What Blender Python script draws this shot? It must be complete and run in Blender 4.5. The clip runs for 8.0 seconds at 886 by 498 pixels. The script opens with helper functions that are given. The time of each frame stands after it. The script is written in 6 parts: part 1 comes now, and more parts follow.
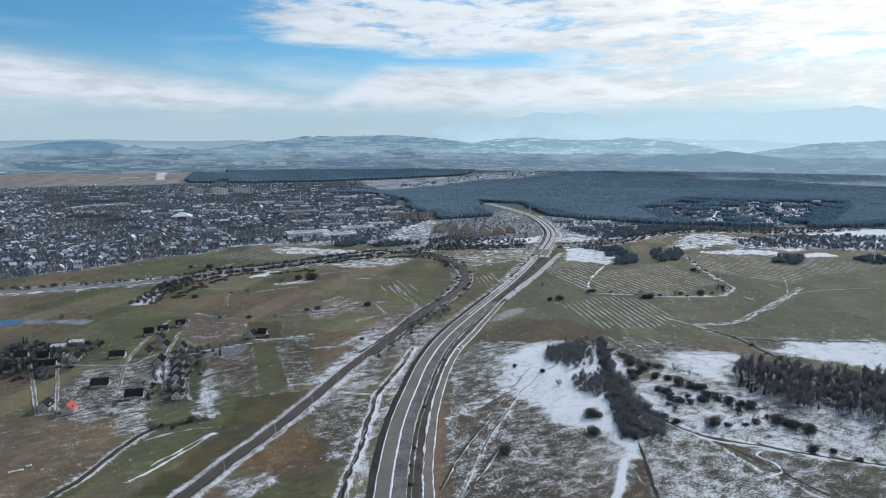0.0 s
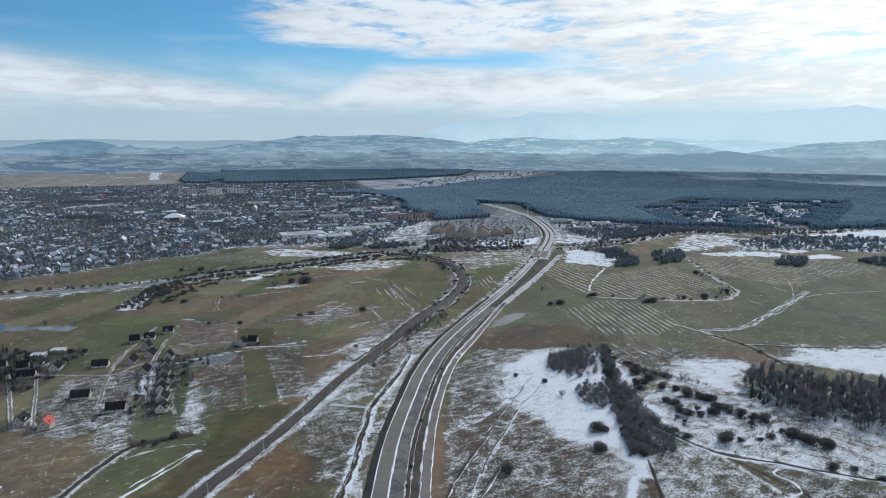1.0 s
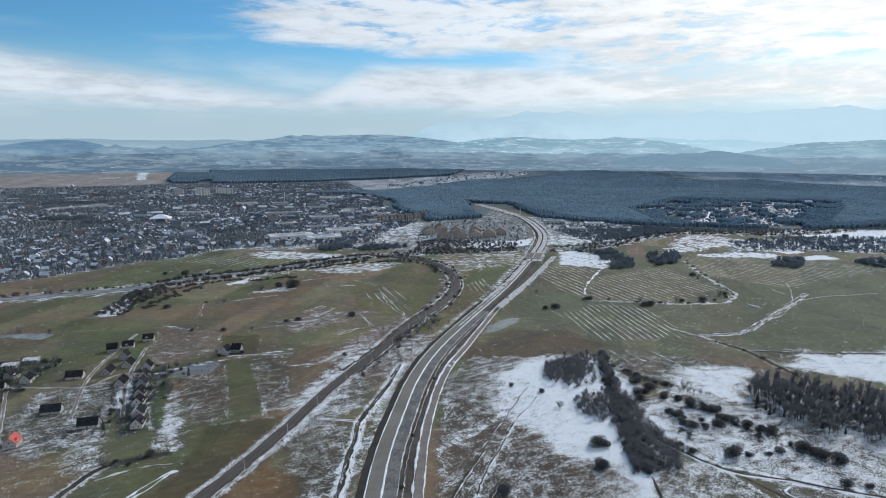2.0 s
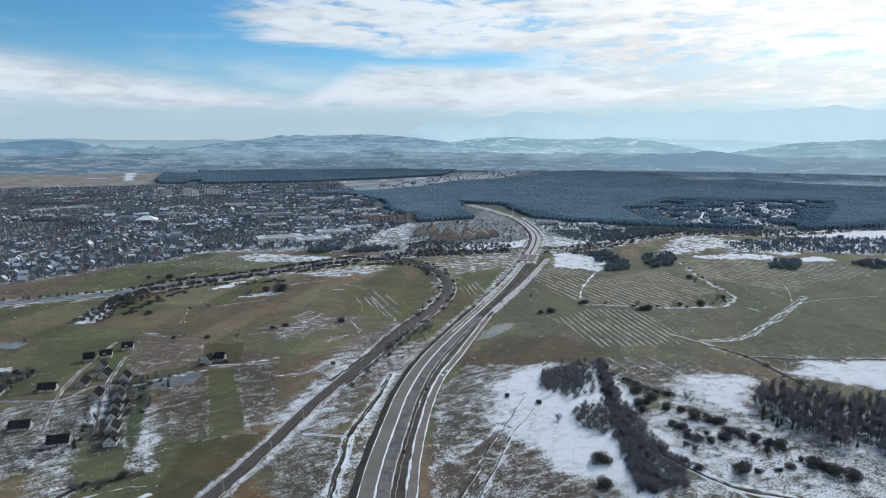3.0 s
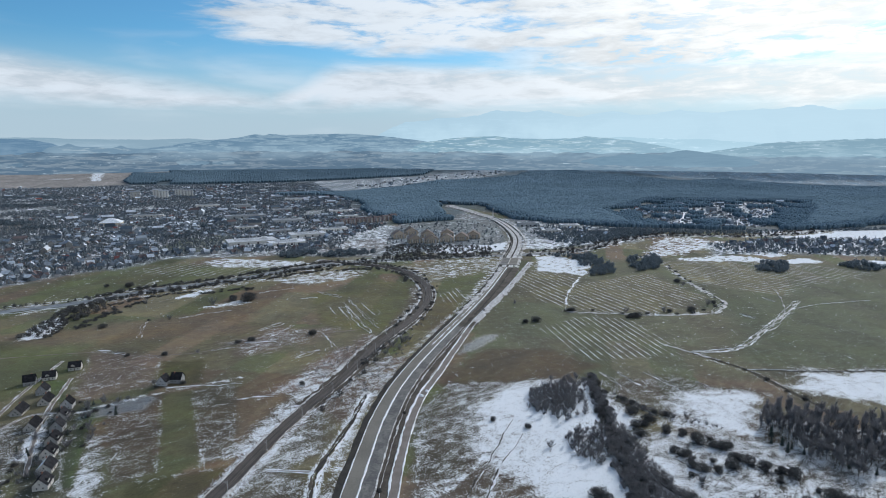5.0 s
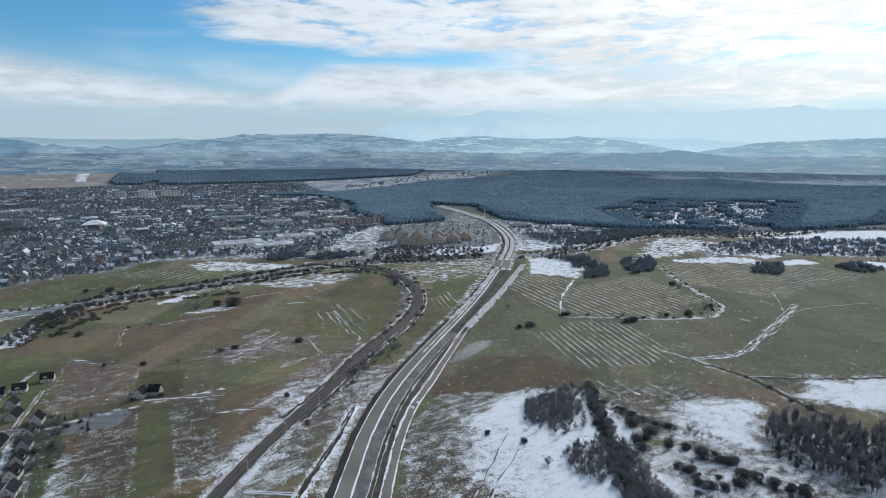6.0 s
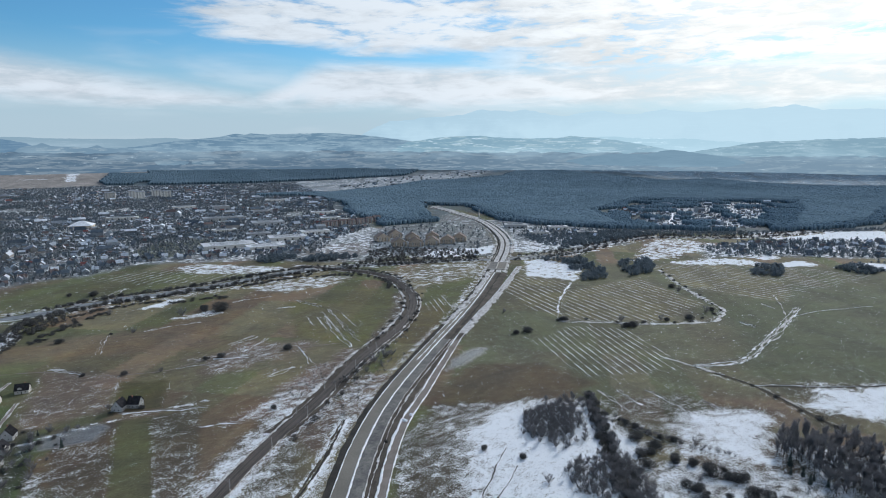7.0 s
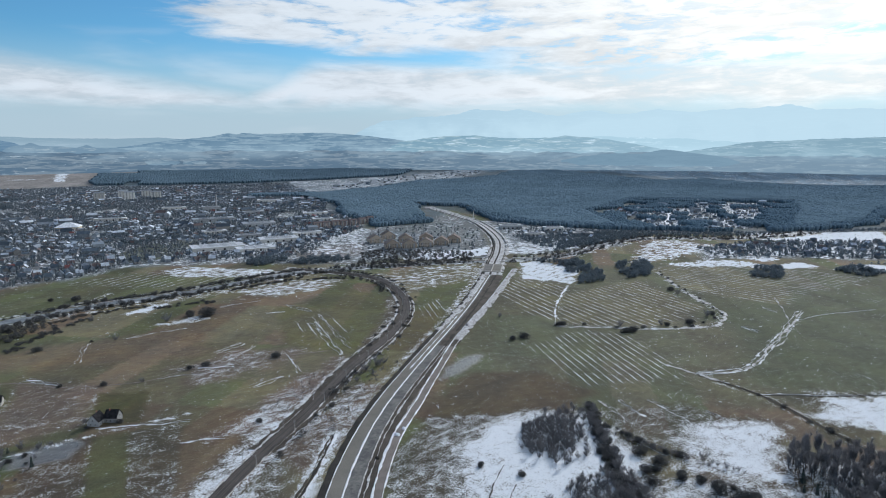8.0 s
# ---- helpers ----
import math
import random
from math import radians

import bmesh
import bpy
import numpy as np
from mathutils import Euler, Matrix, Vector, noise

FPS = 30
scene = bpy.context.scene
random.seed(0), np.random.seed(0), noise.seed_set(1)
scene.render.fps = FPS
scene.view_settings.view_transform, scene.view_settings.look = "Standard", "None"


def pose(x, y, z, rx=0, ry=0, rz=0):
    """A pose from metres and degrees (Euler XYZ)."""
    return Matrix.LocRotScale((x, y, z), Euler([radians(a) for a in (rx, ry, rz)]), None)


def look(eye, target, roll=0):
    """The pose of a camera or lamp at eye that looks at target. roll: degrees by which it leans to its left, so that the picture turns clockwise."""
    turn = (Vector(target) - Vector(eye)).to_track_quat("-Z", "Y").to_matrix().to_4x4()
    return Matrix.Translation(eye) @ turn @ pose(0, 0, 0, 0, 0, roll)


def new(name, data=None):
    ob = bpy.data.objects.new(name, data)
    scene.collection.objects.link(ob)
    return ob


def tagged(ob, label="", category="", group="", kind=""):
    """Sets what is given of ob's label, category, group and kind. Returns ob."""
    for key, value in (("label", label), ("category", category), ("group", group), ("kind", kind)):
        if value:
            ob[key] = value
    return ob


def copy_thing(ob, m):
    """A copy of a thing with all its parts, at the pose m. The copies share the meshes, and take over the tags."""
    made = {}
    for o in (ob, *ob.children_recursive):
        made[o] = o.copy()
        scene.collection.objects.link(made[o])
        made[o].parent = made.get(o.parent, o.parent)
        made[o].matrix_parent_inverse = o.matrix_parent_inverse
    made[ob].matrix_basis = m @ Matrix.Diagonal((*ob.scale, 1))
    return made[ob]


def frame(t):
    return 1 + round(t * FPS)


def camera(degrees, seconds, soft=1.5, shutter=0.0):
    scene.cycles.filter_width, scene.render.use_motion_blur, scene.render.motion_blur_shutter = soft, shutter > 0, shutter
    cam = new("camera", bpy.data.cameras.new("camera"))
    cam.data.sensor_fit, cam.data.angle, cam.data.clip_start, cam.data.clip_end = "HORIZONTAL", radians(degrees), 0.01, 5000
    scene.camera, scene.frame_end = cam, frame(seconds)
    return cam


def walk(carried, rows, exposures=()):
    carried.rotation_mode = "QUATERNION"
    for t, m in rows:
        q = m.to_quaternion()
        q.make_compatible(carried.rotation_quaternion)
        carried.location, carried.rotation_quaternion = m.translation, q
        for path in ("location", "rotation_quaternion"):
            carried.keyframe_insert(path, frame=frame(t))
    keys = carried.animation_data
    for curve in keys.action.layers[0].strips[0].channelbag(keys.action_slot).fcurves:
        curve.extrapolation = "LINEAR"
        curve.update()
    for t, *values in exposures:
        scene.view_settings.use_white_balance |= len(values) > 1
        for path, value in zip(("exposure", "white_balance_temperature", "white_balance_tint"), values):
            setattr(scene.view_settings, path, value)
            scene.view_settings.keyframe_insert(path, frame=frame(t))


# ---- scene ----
# ---------- camera ----------
cam = camera(72.3, 8.0, 1.0)
PATH = [  # seconds, eye x, y, z, yaw to the right, pitch
    (0.0, 0.0, 0.0, 220.0, 3.00, -9.40), (0.5, 0.1, 13.3, 220.1, 3.12, -9.40), (1.0, 0.4, 26.5, 220.2, 3.32, -9.42),
    (1.5, 0.8, 39.6, 220.2, 3.74, -9.44), (3.0, 2.6, 78.2, 220.4, 4.94, -9.45), (3.5, 3.5, 90.8, 220.4, 5.42, -9.47),
    (4.0, 4.5, 103.4, 220.5, 5.95, -9.48), (4.5, 5.6, 115.8, 220.5, 6.47, -9.49), (6.0, 9.5, 152.7, 220.8, 7.86, -9.51),
    (6.5, 11.1, 164.8, 220.9, 8.15, -9.52), (7.0, 12.8, 176.8, 221.1, 8.41, -9.54), (7.5, 14.5, 188.8, 221.3, 8.67, -9.56),
    (8.0, 16.4, 200.7, 221.5, 8.98, -9.57)]
walk(cam, [(t, pose(x, y, z, 90 + p, 0, -a)) for t, x, y, z, a, p in PATH],
     [(0.0, 0.24, 5950.0, 10.2), (8.0, 0.24, 5950.0, 10.2)])

# ---------- light ----------
SUN_AZ, SUN_EL = radians(44), radians(27)
sun = new("sun", bpy.data.lights.new("sun", "SUN"))
sun.data.energy, sun.data.angle, sun.data.color = 2.0, radians(2.5), (1.0, 0.95, 0.87)
sun_dir = Vector((math.sin(SUN_AZ) * math.cos(SUN_EL), math.cos(SUN_AZ) * math.cos(SUN_EL), math.sin(SUN_EL)))
sun.matrix_world = look(tuple(sun_dir * 900), (0, 0, 0))


def node(tree, kind, ins=(), **props):
    """One shader node; ins: pairs of input name or number and a value or a socket."""
    n = tree.nodes.new(kind)
    if "operation" in props:
        n.operation = props["operation"]
    if "interpolation_type" in props:
        n.interpolation_type = props["interpolation_type"]
    if "data_type" in props:
        n.data_type = props["data_type"]
    if "attribute_name" in props:
        n.attribute_name = props["attribute_name"]
    for key, value in dict(ins).items():
        if isinstance(value, bpy.types.NodeSocket):
            tree.links.new(value, n.inputs[key])
        else:
            n.inputs[key].default_value = value
    return n


def calc(tree, op, a, b=0.0, c=0.0):
    return node(tree, "ShaderNodeMath", {0: a, 1: b, 2: c}, operation=op).outputs[0]


def span(tree, value, lo, hi, a=0.0, b=1.0, smooth=True):
    return node(tree, "ShaderNodeMapRange", {"Value": value, "From Min": lo, "From Max": hi, "To Min": a, "To Max": b},
                interpolation_type="SMOOTHSTEP" if smooth else "LINEAR").outputs["Result"]


def blend(tree, fac, a, b):
    return node(tree, "ShaderNodeMix", {0: fac, 6: a, 7: b}, data_type="RGBA").outputs[2]


def grain(tree, vec, scale, detail=4.0, rough=0.55, warp=0.0):
    return node(tree, "ShaderNodeTexNoise", {"Vector": vec, "Scale": scale, "Detail": detail, "Roughness": rough, "Distortion": warp}).outputs[0]


world = bpy.data.worlds.new("sky")
scene.world = world
world.use_nodes = True
wt = world.node_tree
wt.nodes.clear()
sky = node(wt, "ShaderNodeTexSky")
sky.sky_type, sky.sun_disc, sky.sun_elevation, sky.sun_rotation = "NISHITA", False, SUN_EL, SUN_AZ
sky.altitude, sky.air_density, sky.dust_density, sky.ozone_density = 700.0, 1.0, 0.6, 2.5
way = node(wt, "ShaderNodeTexCoord").outputs["Generated"]
axis = node(wt, "ShaderNodeSeparateXYZ", {0: way})
dx, dy, dz = axis.outputs
azim = calc(wt, "ARCTAN2", dx, dy)
# clouds: banks that are far wider than high, seen low over the land
wide = node(wt, "ShaderNodeCombineXYZ", {0: calc(wt, "MULTIPLY", azim, 5.2), 1: calc(wt, "MULTIPLY", dz, 30.0), 2: 2.3}).outputs[0]
close = node(wt, "ShaderNodeCombineXYZ", {0: calc(wt, "MULTIPLY", azim, 17.0), 1: calc(wt, "MULTIPLY", dz, 78.0), 2: 0.7}).outputs[0]
big = grain(wt, wide, 1.0, 9.0, 0.60, 0.5)
small = grain(wt, close, 1.0, 7.0, 0.62, 0.3)
soft_n = grain(wt, wide, 0.55, 4.0, 0.5, 0.4)
az_n = calc(wt, "ADD", azim, calc(wt, "MULTIPLY", calc(wt, "SUBTRACT", big, 0.5), 0.55))
dz_n = calc(wt, "ADD", dz, calc(wt, "MULTIPLY", calc(wt, "SUBTRACT", big, 0.5), 0.055))
# upper deck over the bright side, broken by small gaps
deck = calc(wt, "MULTIPLY", span(wt, dz_n, 0.144, 0.162), span(wt, az_n, -0.29, -0.12))
holes = span(wt, calc(wt, "ADD", calc(wt, "MULTIPLY", big, 0.45), calc(wt, "MULTIPLY", small, 0.55)), 0.33, 0.50)
deck = calc(wt, "MULTIPLY", deck, calc(wt, "MAXIMUM", holes, span(wt, azim, 0.25, 0.6, 0.25, 0.9)))
# long bank below it, and the soft sheet that slants down on the blue side
fall = calc(wt, "SUBTRACT", 0.088, calc(wt, "MULTIPLY", calc(wt, "ADD", azim, 0.2), 0.118))
rise = span(wt, azim, -0.22, -0.02, 0.060, 0.132)
edge = calc(wt, "MAXIMUM", fall, rise)
dz_s = calc(wt, "ADD", dz, calc(wt, "MULTIPLY", calc(wt, "SUBTRACT", soft_n, 0.5), 0.030))
blur = span(wt, azim, -0.16, 0.02)
dz_e = calc(wt, "ADD", calc(wt, "MULTIPLY", dz_n, blur), calc(wt, "MULTIPLY", dz_s, calc(wt, "SUBTRACT", 1.0, blur)))
over = calc(wt, "SUBTRACT", dz_e, edge)
bank = calc(wt, "MULTIPLY", span(wt, over, -0.026, 0.012, 1.0, 0.0), span(wt, dz_n, 0.045, 0.082))
bank = calc(wt, "MULTIPLY", bank, span(wt, calc(wt, "ADD", calc(wt, "MULTIPLY", soft_n, 0.55), calc(wt, "MULTIPLY", small, 0.45)), 0.30, 0.52, 0.55, 1.0))
bridge_c = calc(wt, "MULTIPLY", span(wt, azim, 0.10, 0.36), span(wt, dz_n, 0.10, 0.13))
bridge_c = calc(wt, "MULTIPLY", bridge_c, span(wt, small, 0.36, 0.50, 0.45, 1.0))
wisp = calc(wt, "MULTIPLY", span(wt, soft_n, 0.45, 0.75), span(wt, dz, 0.12, 0.20, 0.45, 0.12))
cover = calc(wt, "MAXIMUM", calc(wt, "MAXIMUM", deck, bank), calc(wt, "MAXIMUM", bridge_c, wisp))
veil = span(wt, dz, 0.03, 0.17, 0.95, 0.0)
towards = node(wt, "ShaderNodeVectorMath", {0: way, 1: tuple(sun_dir)}, operation="DOT_PRODUCT").outputs["Value"]
glow = calc(wt, "POWER", calc(wt, "MAXIMUM", towards, 0.0), 9.0)
shade = span(wt, calc(wt, "ADD", calc(wt, "MULTIPLY", small, 0.5), calc(wt, "MULTIPLY", soft_n, 0.5)), 0.40, 0.60, 0.84, 1.06)
cloud_col = blend(wt, glow, (0.60, 0.635, 0.65, 1), (1.20, 1.13, 0.98, 1))
veil_col = blend(wt, glow, (0.40, 0.49, 0.53, 1), (0.72, 0.82, 0.84, 1))
clear = node(wt, "ShaderNodeMix", {0: 1.0, 6: sky.outputs[0], 7: (0.53, 0.88, 0.97, 1)}, data_type="RGBA")
clear.blend_type = "MULTIPLY"
b_sky = node(wt, "ShaderNodeBackground", {"Color": clear.outputs[2], "Strength": 0.091})
b_veil = node(wt, "ShaderNodeBackground", {"Color": veil_col, "Strength": 1.0})
b_cloud = node(wt, "ShaderNodeBackground", {"Color": cloud_col, "Strength": shade})
m1 = node(wt, "ShaderNodeMixShader", {0: veil, 1: b_sky.outputs[0], 2: b_veil.outputs[0]})
m2 = node(wt, "ShaderNodeMixShader", {0: cover, 1: m1.outputs[0], 2: b_cloud.outputs[0]})
node(wt, "ShaderNodeOutputWorld", {0: m2.outputs[0]})


# ---------- materials ----------
def material(name):
    m = bpy.data.materials.new(name)
    m.use_nodes = True
    m.node_tree.nodes.clear()
    return m, m.node_tree


def finish(m, t, color, rough=0.9, metal=0.0, bump=None, dist=0.05, spec=0.3, sheen=0.0, leaf=0.0):
    p = node(t, "ShaderNodeBsdfPrincipled", {"Base Color": color, "Roughness": rough, "Metallic": metal, "Specular IOR Level": spec,
                                            "Sheen Weight": sheen, "Sheen Roughness": 0.6, "Sheen Tint": (0.72, 0.86, 1.0, 1.0)})
    if bump is not None:
        b = node(t, "ShaderNodeBump", {"Height": bump, "Strength": 0.7, "Distance": dist})
        t.links.new(b.outputs[0], p.inputs["Normal"])
    out = p.outputs[0]
    if leaf:
        thin = node(t, "ShaderNodeBsdfTranslucent", {"Color": color})
        out = node(t, "ShaderNodeMixShader", {0: leaf, 1: out, 2: thin.outputs[0]}).outputs[0]
    node(t, "ShaderNodeOutputMaterial", {0: out})
    return m


def mottled(name, a, b, scale=0.5, fine=4.0, rough=0.9, metal=0.0, vary=0.25, bump=0.05, spec=0.3, island=False, sheen=0.0, leaf=0.0):
    """Two colours mixed by coarse and fine grain; every object or piece differs a little."""
    m, t = material(name)
    co = node(t, "ShaderNodeTexCoord").outputs["Object"]
    n1, n2 = grain(t, co, scale), grain(t, co, fine, 3.0)
    mix_f = span(t, calc(t, "ADD", calc(t, "MULTIPLY", n1, 0.6), calc(t, "MULTIPLY", n2, 0.4)), 0.36, 0.64)
    col = blend(t, mix_f, (*a, 1), (*b, 1))
    rnd = node(t, "ShaderNodeNewGeometry").outputs["Random Per Island"] if island else node(t, "ShaderNodeObjectInfo").outputs["Random"]
    val = span(t, rnd, 0.0, 1.0, 1 - vary, 1 + vary, False)
    col = node(t, "ShaderNodeHueSaturation", {"Value": val, "Color": col}).outputs[0]
    return finish(m, t, col, rough, metal, n2, bump, spec, sheen, leaf)


def ground_material():
    m, t = material("winter_ground")
    co = node(t, "ShaderNodeTexCoord").outputs["Object"]
    tint = node(t, "ShaderNodeAttribute", attribute_name="tint").outputs["Color"]
    snow = node(t, "ShaderNodeAttribute", attribute_name="snow").outputs["Fac"]
    rows = node(t, "ShaderNodeAttribute", attribute_name="rows").outputs["Fac"]
    row_u = node(t, "ShaderNodeAttribute", attribute_name="row_u").outputs["Fac"]
    wet = node(t, "ShaderNodeAttribute", attribute_name="wet").outputs["Fac"]
    turned = node(t, "ShaderNodeMapping", {"Vector": co, "Rotation": (0, 0, radians(62))}).outputs[0]
    turn = node(t, "ShaderNodeMapping", {"Vector": turned, "Scale": (1.0, 0.5, 1.0)}).outputs[0]
    broad = grain(t, co, 0.018, 5.0, 0.6)
    patch = grain(t, co, 0.055, 4.0, 0.6, 0.8)
    mid = grain(t, turn, 0.16, 5.0, 0.6)
    fine = grain(t, turn, 1.35, 5.0, 0.74)
    speck = grain(t, co, 2.3, 4.0, 0.75)
    crisp = grain(t, turn, 2.4, 3.0, 0.7)
    tone = calc(t, "ADD", calc(t, "ADD", calc(t, "MULTIPLY", broad, 0.9), calc(t, "MULTIPLY", mid, 0.7)), calc(t, "MULTIPLY", fine, 0.8))
    val = calc(t, "MULTIPLY", span(t, tone, 0.75, 1.65, 0.50, 1.52, False), calc(t, "MULTIPLY", span(t, grain(t, co, 0.007, 4.0, 0.6), 0.3, 0.7, 0.90, 1.10, False), span(t, crisp, 0.3, 0.7, 0.56, 1.44, False)))
    hue = span(t, mid, 0.3, 0.7, 0.48, 0.515, False)
    soil = node(t, "ShaderNodeHueSaturation", {"Hue": hue, "Saturation": span(t, broad, 0.3, 0.7, 0.75, 1.15, False), "Value": val, "Color": tint}).outputs[0]
    # thin snow lies in streaks where the cover breaks up
    streak = calc(t, "ADD", calc(t, "ADD", calc(t, "MULTIPLY", fine, 0.50), calc(t, "MULTIPLY", speck, 0.28)), calc(t, "MULTIPLY", mid, 0.22))
    # farther off the cover lies in broader patches
    away = node(t, "ShaderNodeVectorMath", {0: co}, operation="LENGTH").outputs["Value"]
    clump = calc(t, "ADD", calc(t, "MULTIPLY", grain(t, turn, 0.10, 6.0, 0.70), 0.6), calc(t, "MULTIPLY", mid, 0.4))
    broadly = span(t, away, 650.0, 1500.0, 0.0, 0.62)
    streak = calc(t, "ADD", calc(t, "MULTIPLY", streak, calc(t, "SUBTRACT", 1.0, broadly)), calc(t, "MULTIPLY", clump, broadly))
    norm = span(t, streak, 0.37, 0.63, 0.0, 1.0, False)
    huge = grain(t, co, 0.007, 4.0, 0.6)
    thin = calc(t, "MULTIPLY", calc(t, "MULTIPLY", snow, calc(t, "SUBTRACT", 1.0, snow)), 3.4)
    cover = calc(t, "ADD", snow, calc(t, "MULTIPLY", calc(t, "SUBTRACT", calc(t, "ADD", calc(t, "MULTIPLY", patch, 0.65), calc(t, "MULTIPLY", huge, 0.55)), 0.6), thin))
    lies = span(t, calc(t, "ADD", norm, cover), 0.93, 1.03)
    fleck = calc(t, "MULTIPLY", span(t, grain(t, turn, 0.34, 4.0, 0.6), 0.655, 0.69), span(t, snow, 0.03, 0.08))
    lies = calc(t, "MAXIMUM", lies, calc(t, "MULTIPLY", fleck, span(t, patch, 0.44, 0.56)))
    # thin blown snow and dead grass in long lines along the strips of land
    lined = node(t, "ShaderNodeMapping", {"Vector": co, "Rotation": (0, 0, radians(15)), "Scale": (1.0, 0.10, 1.0)}).outputs[0]
    thread = calc(t, "MULTIPLY", span(t, grain(t, lined, 0.30, 4.0, 0.62), 0.675, 0.72), span(t, grain(t, co, 0.012, 4.0, 0.6), 0.50, 0.60))
    lies = calc(t, "MAXIMUM", lies, calc(t, "MULTIPLY", thread, span(t, snow, 0.03, 0.07)))
    stripe = calc(t, "FRACT", calc(t, "ADD", row_u, calc(t, "ADD", calc(t, "MULTIPLY", mid, 0.45), calc(t, "MULTIPLY", broad, 0.35))))
    line = calc(t, "MULTIPLY", span(t, stripe, 0.09, 0.18, 1.0, 0.0), calc(t, "MULTIPLY", rows, span(t, calc(t, "ADD", calc(t, "MULTIPLY", fine, 0.5), calc(t, "MULTIPLY", patch, 0.5)), 0.46, 0.53)))
    white = calc(t, "MAXIMUM", lies, line)
    snow_col = blend(t, span(t, fine, 0.3, 0.7), (0.63, 0.685, 0.755, 1), (0.775, 0.805, 0.85, 1))
    col = blend(t, white, soil, snow_col)
    rough = calc(t, "SUBTRACT", 0.95, calc(t, "MULTIPLY", wet, 0.72))
    return finish(m, t, col, rough, 0.0, calc(t, "ADD", fine, calc(t, "MULTIPLY", white, 0.4)), 0.50, 0.2)


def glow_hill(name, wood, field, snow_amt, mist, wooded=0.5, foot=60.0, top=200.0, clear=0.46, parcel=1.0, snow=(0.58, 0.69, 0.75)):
    """Far distance with the air's haze painted into its emission: woods, parcels of field and snow, paler towards the
    sun and in the misty valleys.
    """
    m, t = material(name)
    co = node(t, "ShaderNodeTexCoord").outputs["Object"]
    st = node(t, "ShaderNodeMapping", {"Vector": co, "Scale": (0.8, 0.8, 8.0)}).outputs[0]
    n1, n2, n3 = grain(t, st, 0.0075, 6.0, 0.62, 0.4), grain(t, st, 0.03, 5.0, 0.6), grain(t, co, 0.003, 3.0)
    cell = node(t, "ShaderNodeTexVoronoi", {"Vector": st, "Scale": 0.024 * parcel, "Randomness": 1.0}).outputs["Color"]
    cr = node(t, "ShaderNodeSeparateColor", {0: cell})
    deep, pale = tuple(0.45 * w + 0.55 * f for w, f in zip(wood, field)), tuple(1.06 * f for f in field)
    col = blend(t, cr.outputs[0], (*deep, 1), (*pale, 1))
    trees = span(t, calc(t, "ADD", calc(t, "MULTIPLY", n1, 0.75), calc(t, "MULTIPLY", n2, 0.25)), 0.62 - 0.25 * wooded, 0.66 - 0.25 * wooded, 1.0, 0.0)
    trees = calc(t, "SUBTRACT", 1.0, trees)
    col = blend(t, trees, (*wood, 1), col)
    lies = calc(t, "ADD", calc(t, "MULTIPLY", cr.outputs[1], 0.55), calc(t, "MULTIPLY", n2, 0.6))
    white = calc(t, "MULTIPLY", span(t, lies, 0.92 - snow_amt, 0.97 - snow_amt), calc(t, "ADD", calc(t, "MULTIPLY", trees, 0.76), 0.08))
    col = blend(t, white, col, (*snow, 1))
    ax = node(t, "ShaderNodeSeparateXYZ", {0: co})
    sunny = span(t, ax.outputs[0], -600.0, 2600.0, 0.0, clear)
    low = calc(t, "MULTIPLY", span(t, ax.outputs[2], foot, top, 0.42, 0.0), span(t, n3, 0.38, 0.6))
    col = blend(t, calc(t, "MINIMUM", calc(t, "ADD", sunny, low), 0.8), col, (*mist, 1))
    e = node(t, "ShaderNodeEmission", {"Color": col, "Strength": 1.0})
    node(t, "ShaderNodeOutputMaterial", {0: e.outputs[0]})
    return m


GROUND = ground_material()
ASPHALT = mottled("asphalt", (0.135, 0.128, 0.114), (0.190, 0.180, 0.160), 0.03, 0.8, 0.8, vary=0.0)
ASPHALT_NEW = mottled("new_asphalt", (0.070, 0.072, 0.078), (0.180, 0.176, 0.168), 0.06, 0.5, 0.75, vary=0.0)
ASPHALT_WET = mottled("wet_verge", (0.030, 0.030, 0.030), (0.062, 0.058, 0.052), 0.08, 1.0, 0.92, vary=0.0, spec=0.1)
SERVICE = mottled("gravel_road", (0.150, 0.132, 0.122), (0.215, 0.192, 0.178), 0.08, 1.2, 0.9, vary=0.0)
DIRT = mottled("bare_earth", (0.042, 0.036, 0.031), (0.092, 0.080, 0.068), 0.06, 0.8, 0.95, vary=0.0, bump=0.3)
BALLAST = mottled("ballast", (0.046, 0.043, 0.043), (0.080, 0.074, 0.073), 0.05, 2.0, 0.95, vary=0.0, bump=0.1)
STEEL = mottled("rail_steel", (0.075, 0.064, 0.056), (0.13, 0.11, 0.10), 1.0, 6.0, 0.75, 0.0, vary=0.0)
GALV = mottled("galvanised_steel", (0.33, 0.34, 0.35), (0.48, 0.49, 0.5), 1.0, 8.0, 0.5, 0.5)
SNOW = mottled("lying_snow", (0.60, 0.64, 0.70), (0.78, 0.80, 0.84), 0.3, 2.5, 0.7, vary=0.05, bump=0.1)
DIRTY_SNOW = mottled("dirty_snow", (0.22, 0.21, 0.20), (0.66, 0.67, 0.70), 0.25, 1.3, 0.8, vary=0.05, bump=0.1)
WATER = mottled("still_water", (0.05, 0.09, 0.15), (0.07, 0.12, 0.19), 0.02, 0.4, 0.12, vary=0.0, bump=0.005, spec=0.5)
ICE = mottled("river_ice", (0.11, 0.125, 0.14), (0.27, 0.29, 0.315), 0.05, 0.35, 0.7, vary=0.0, bump=0.02)
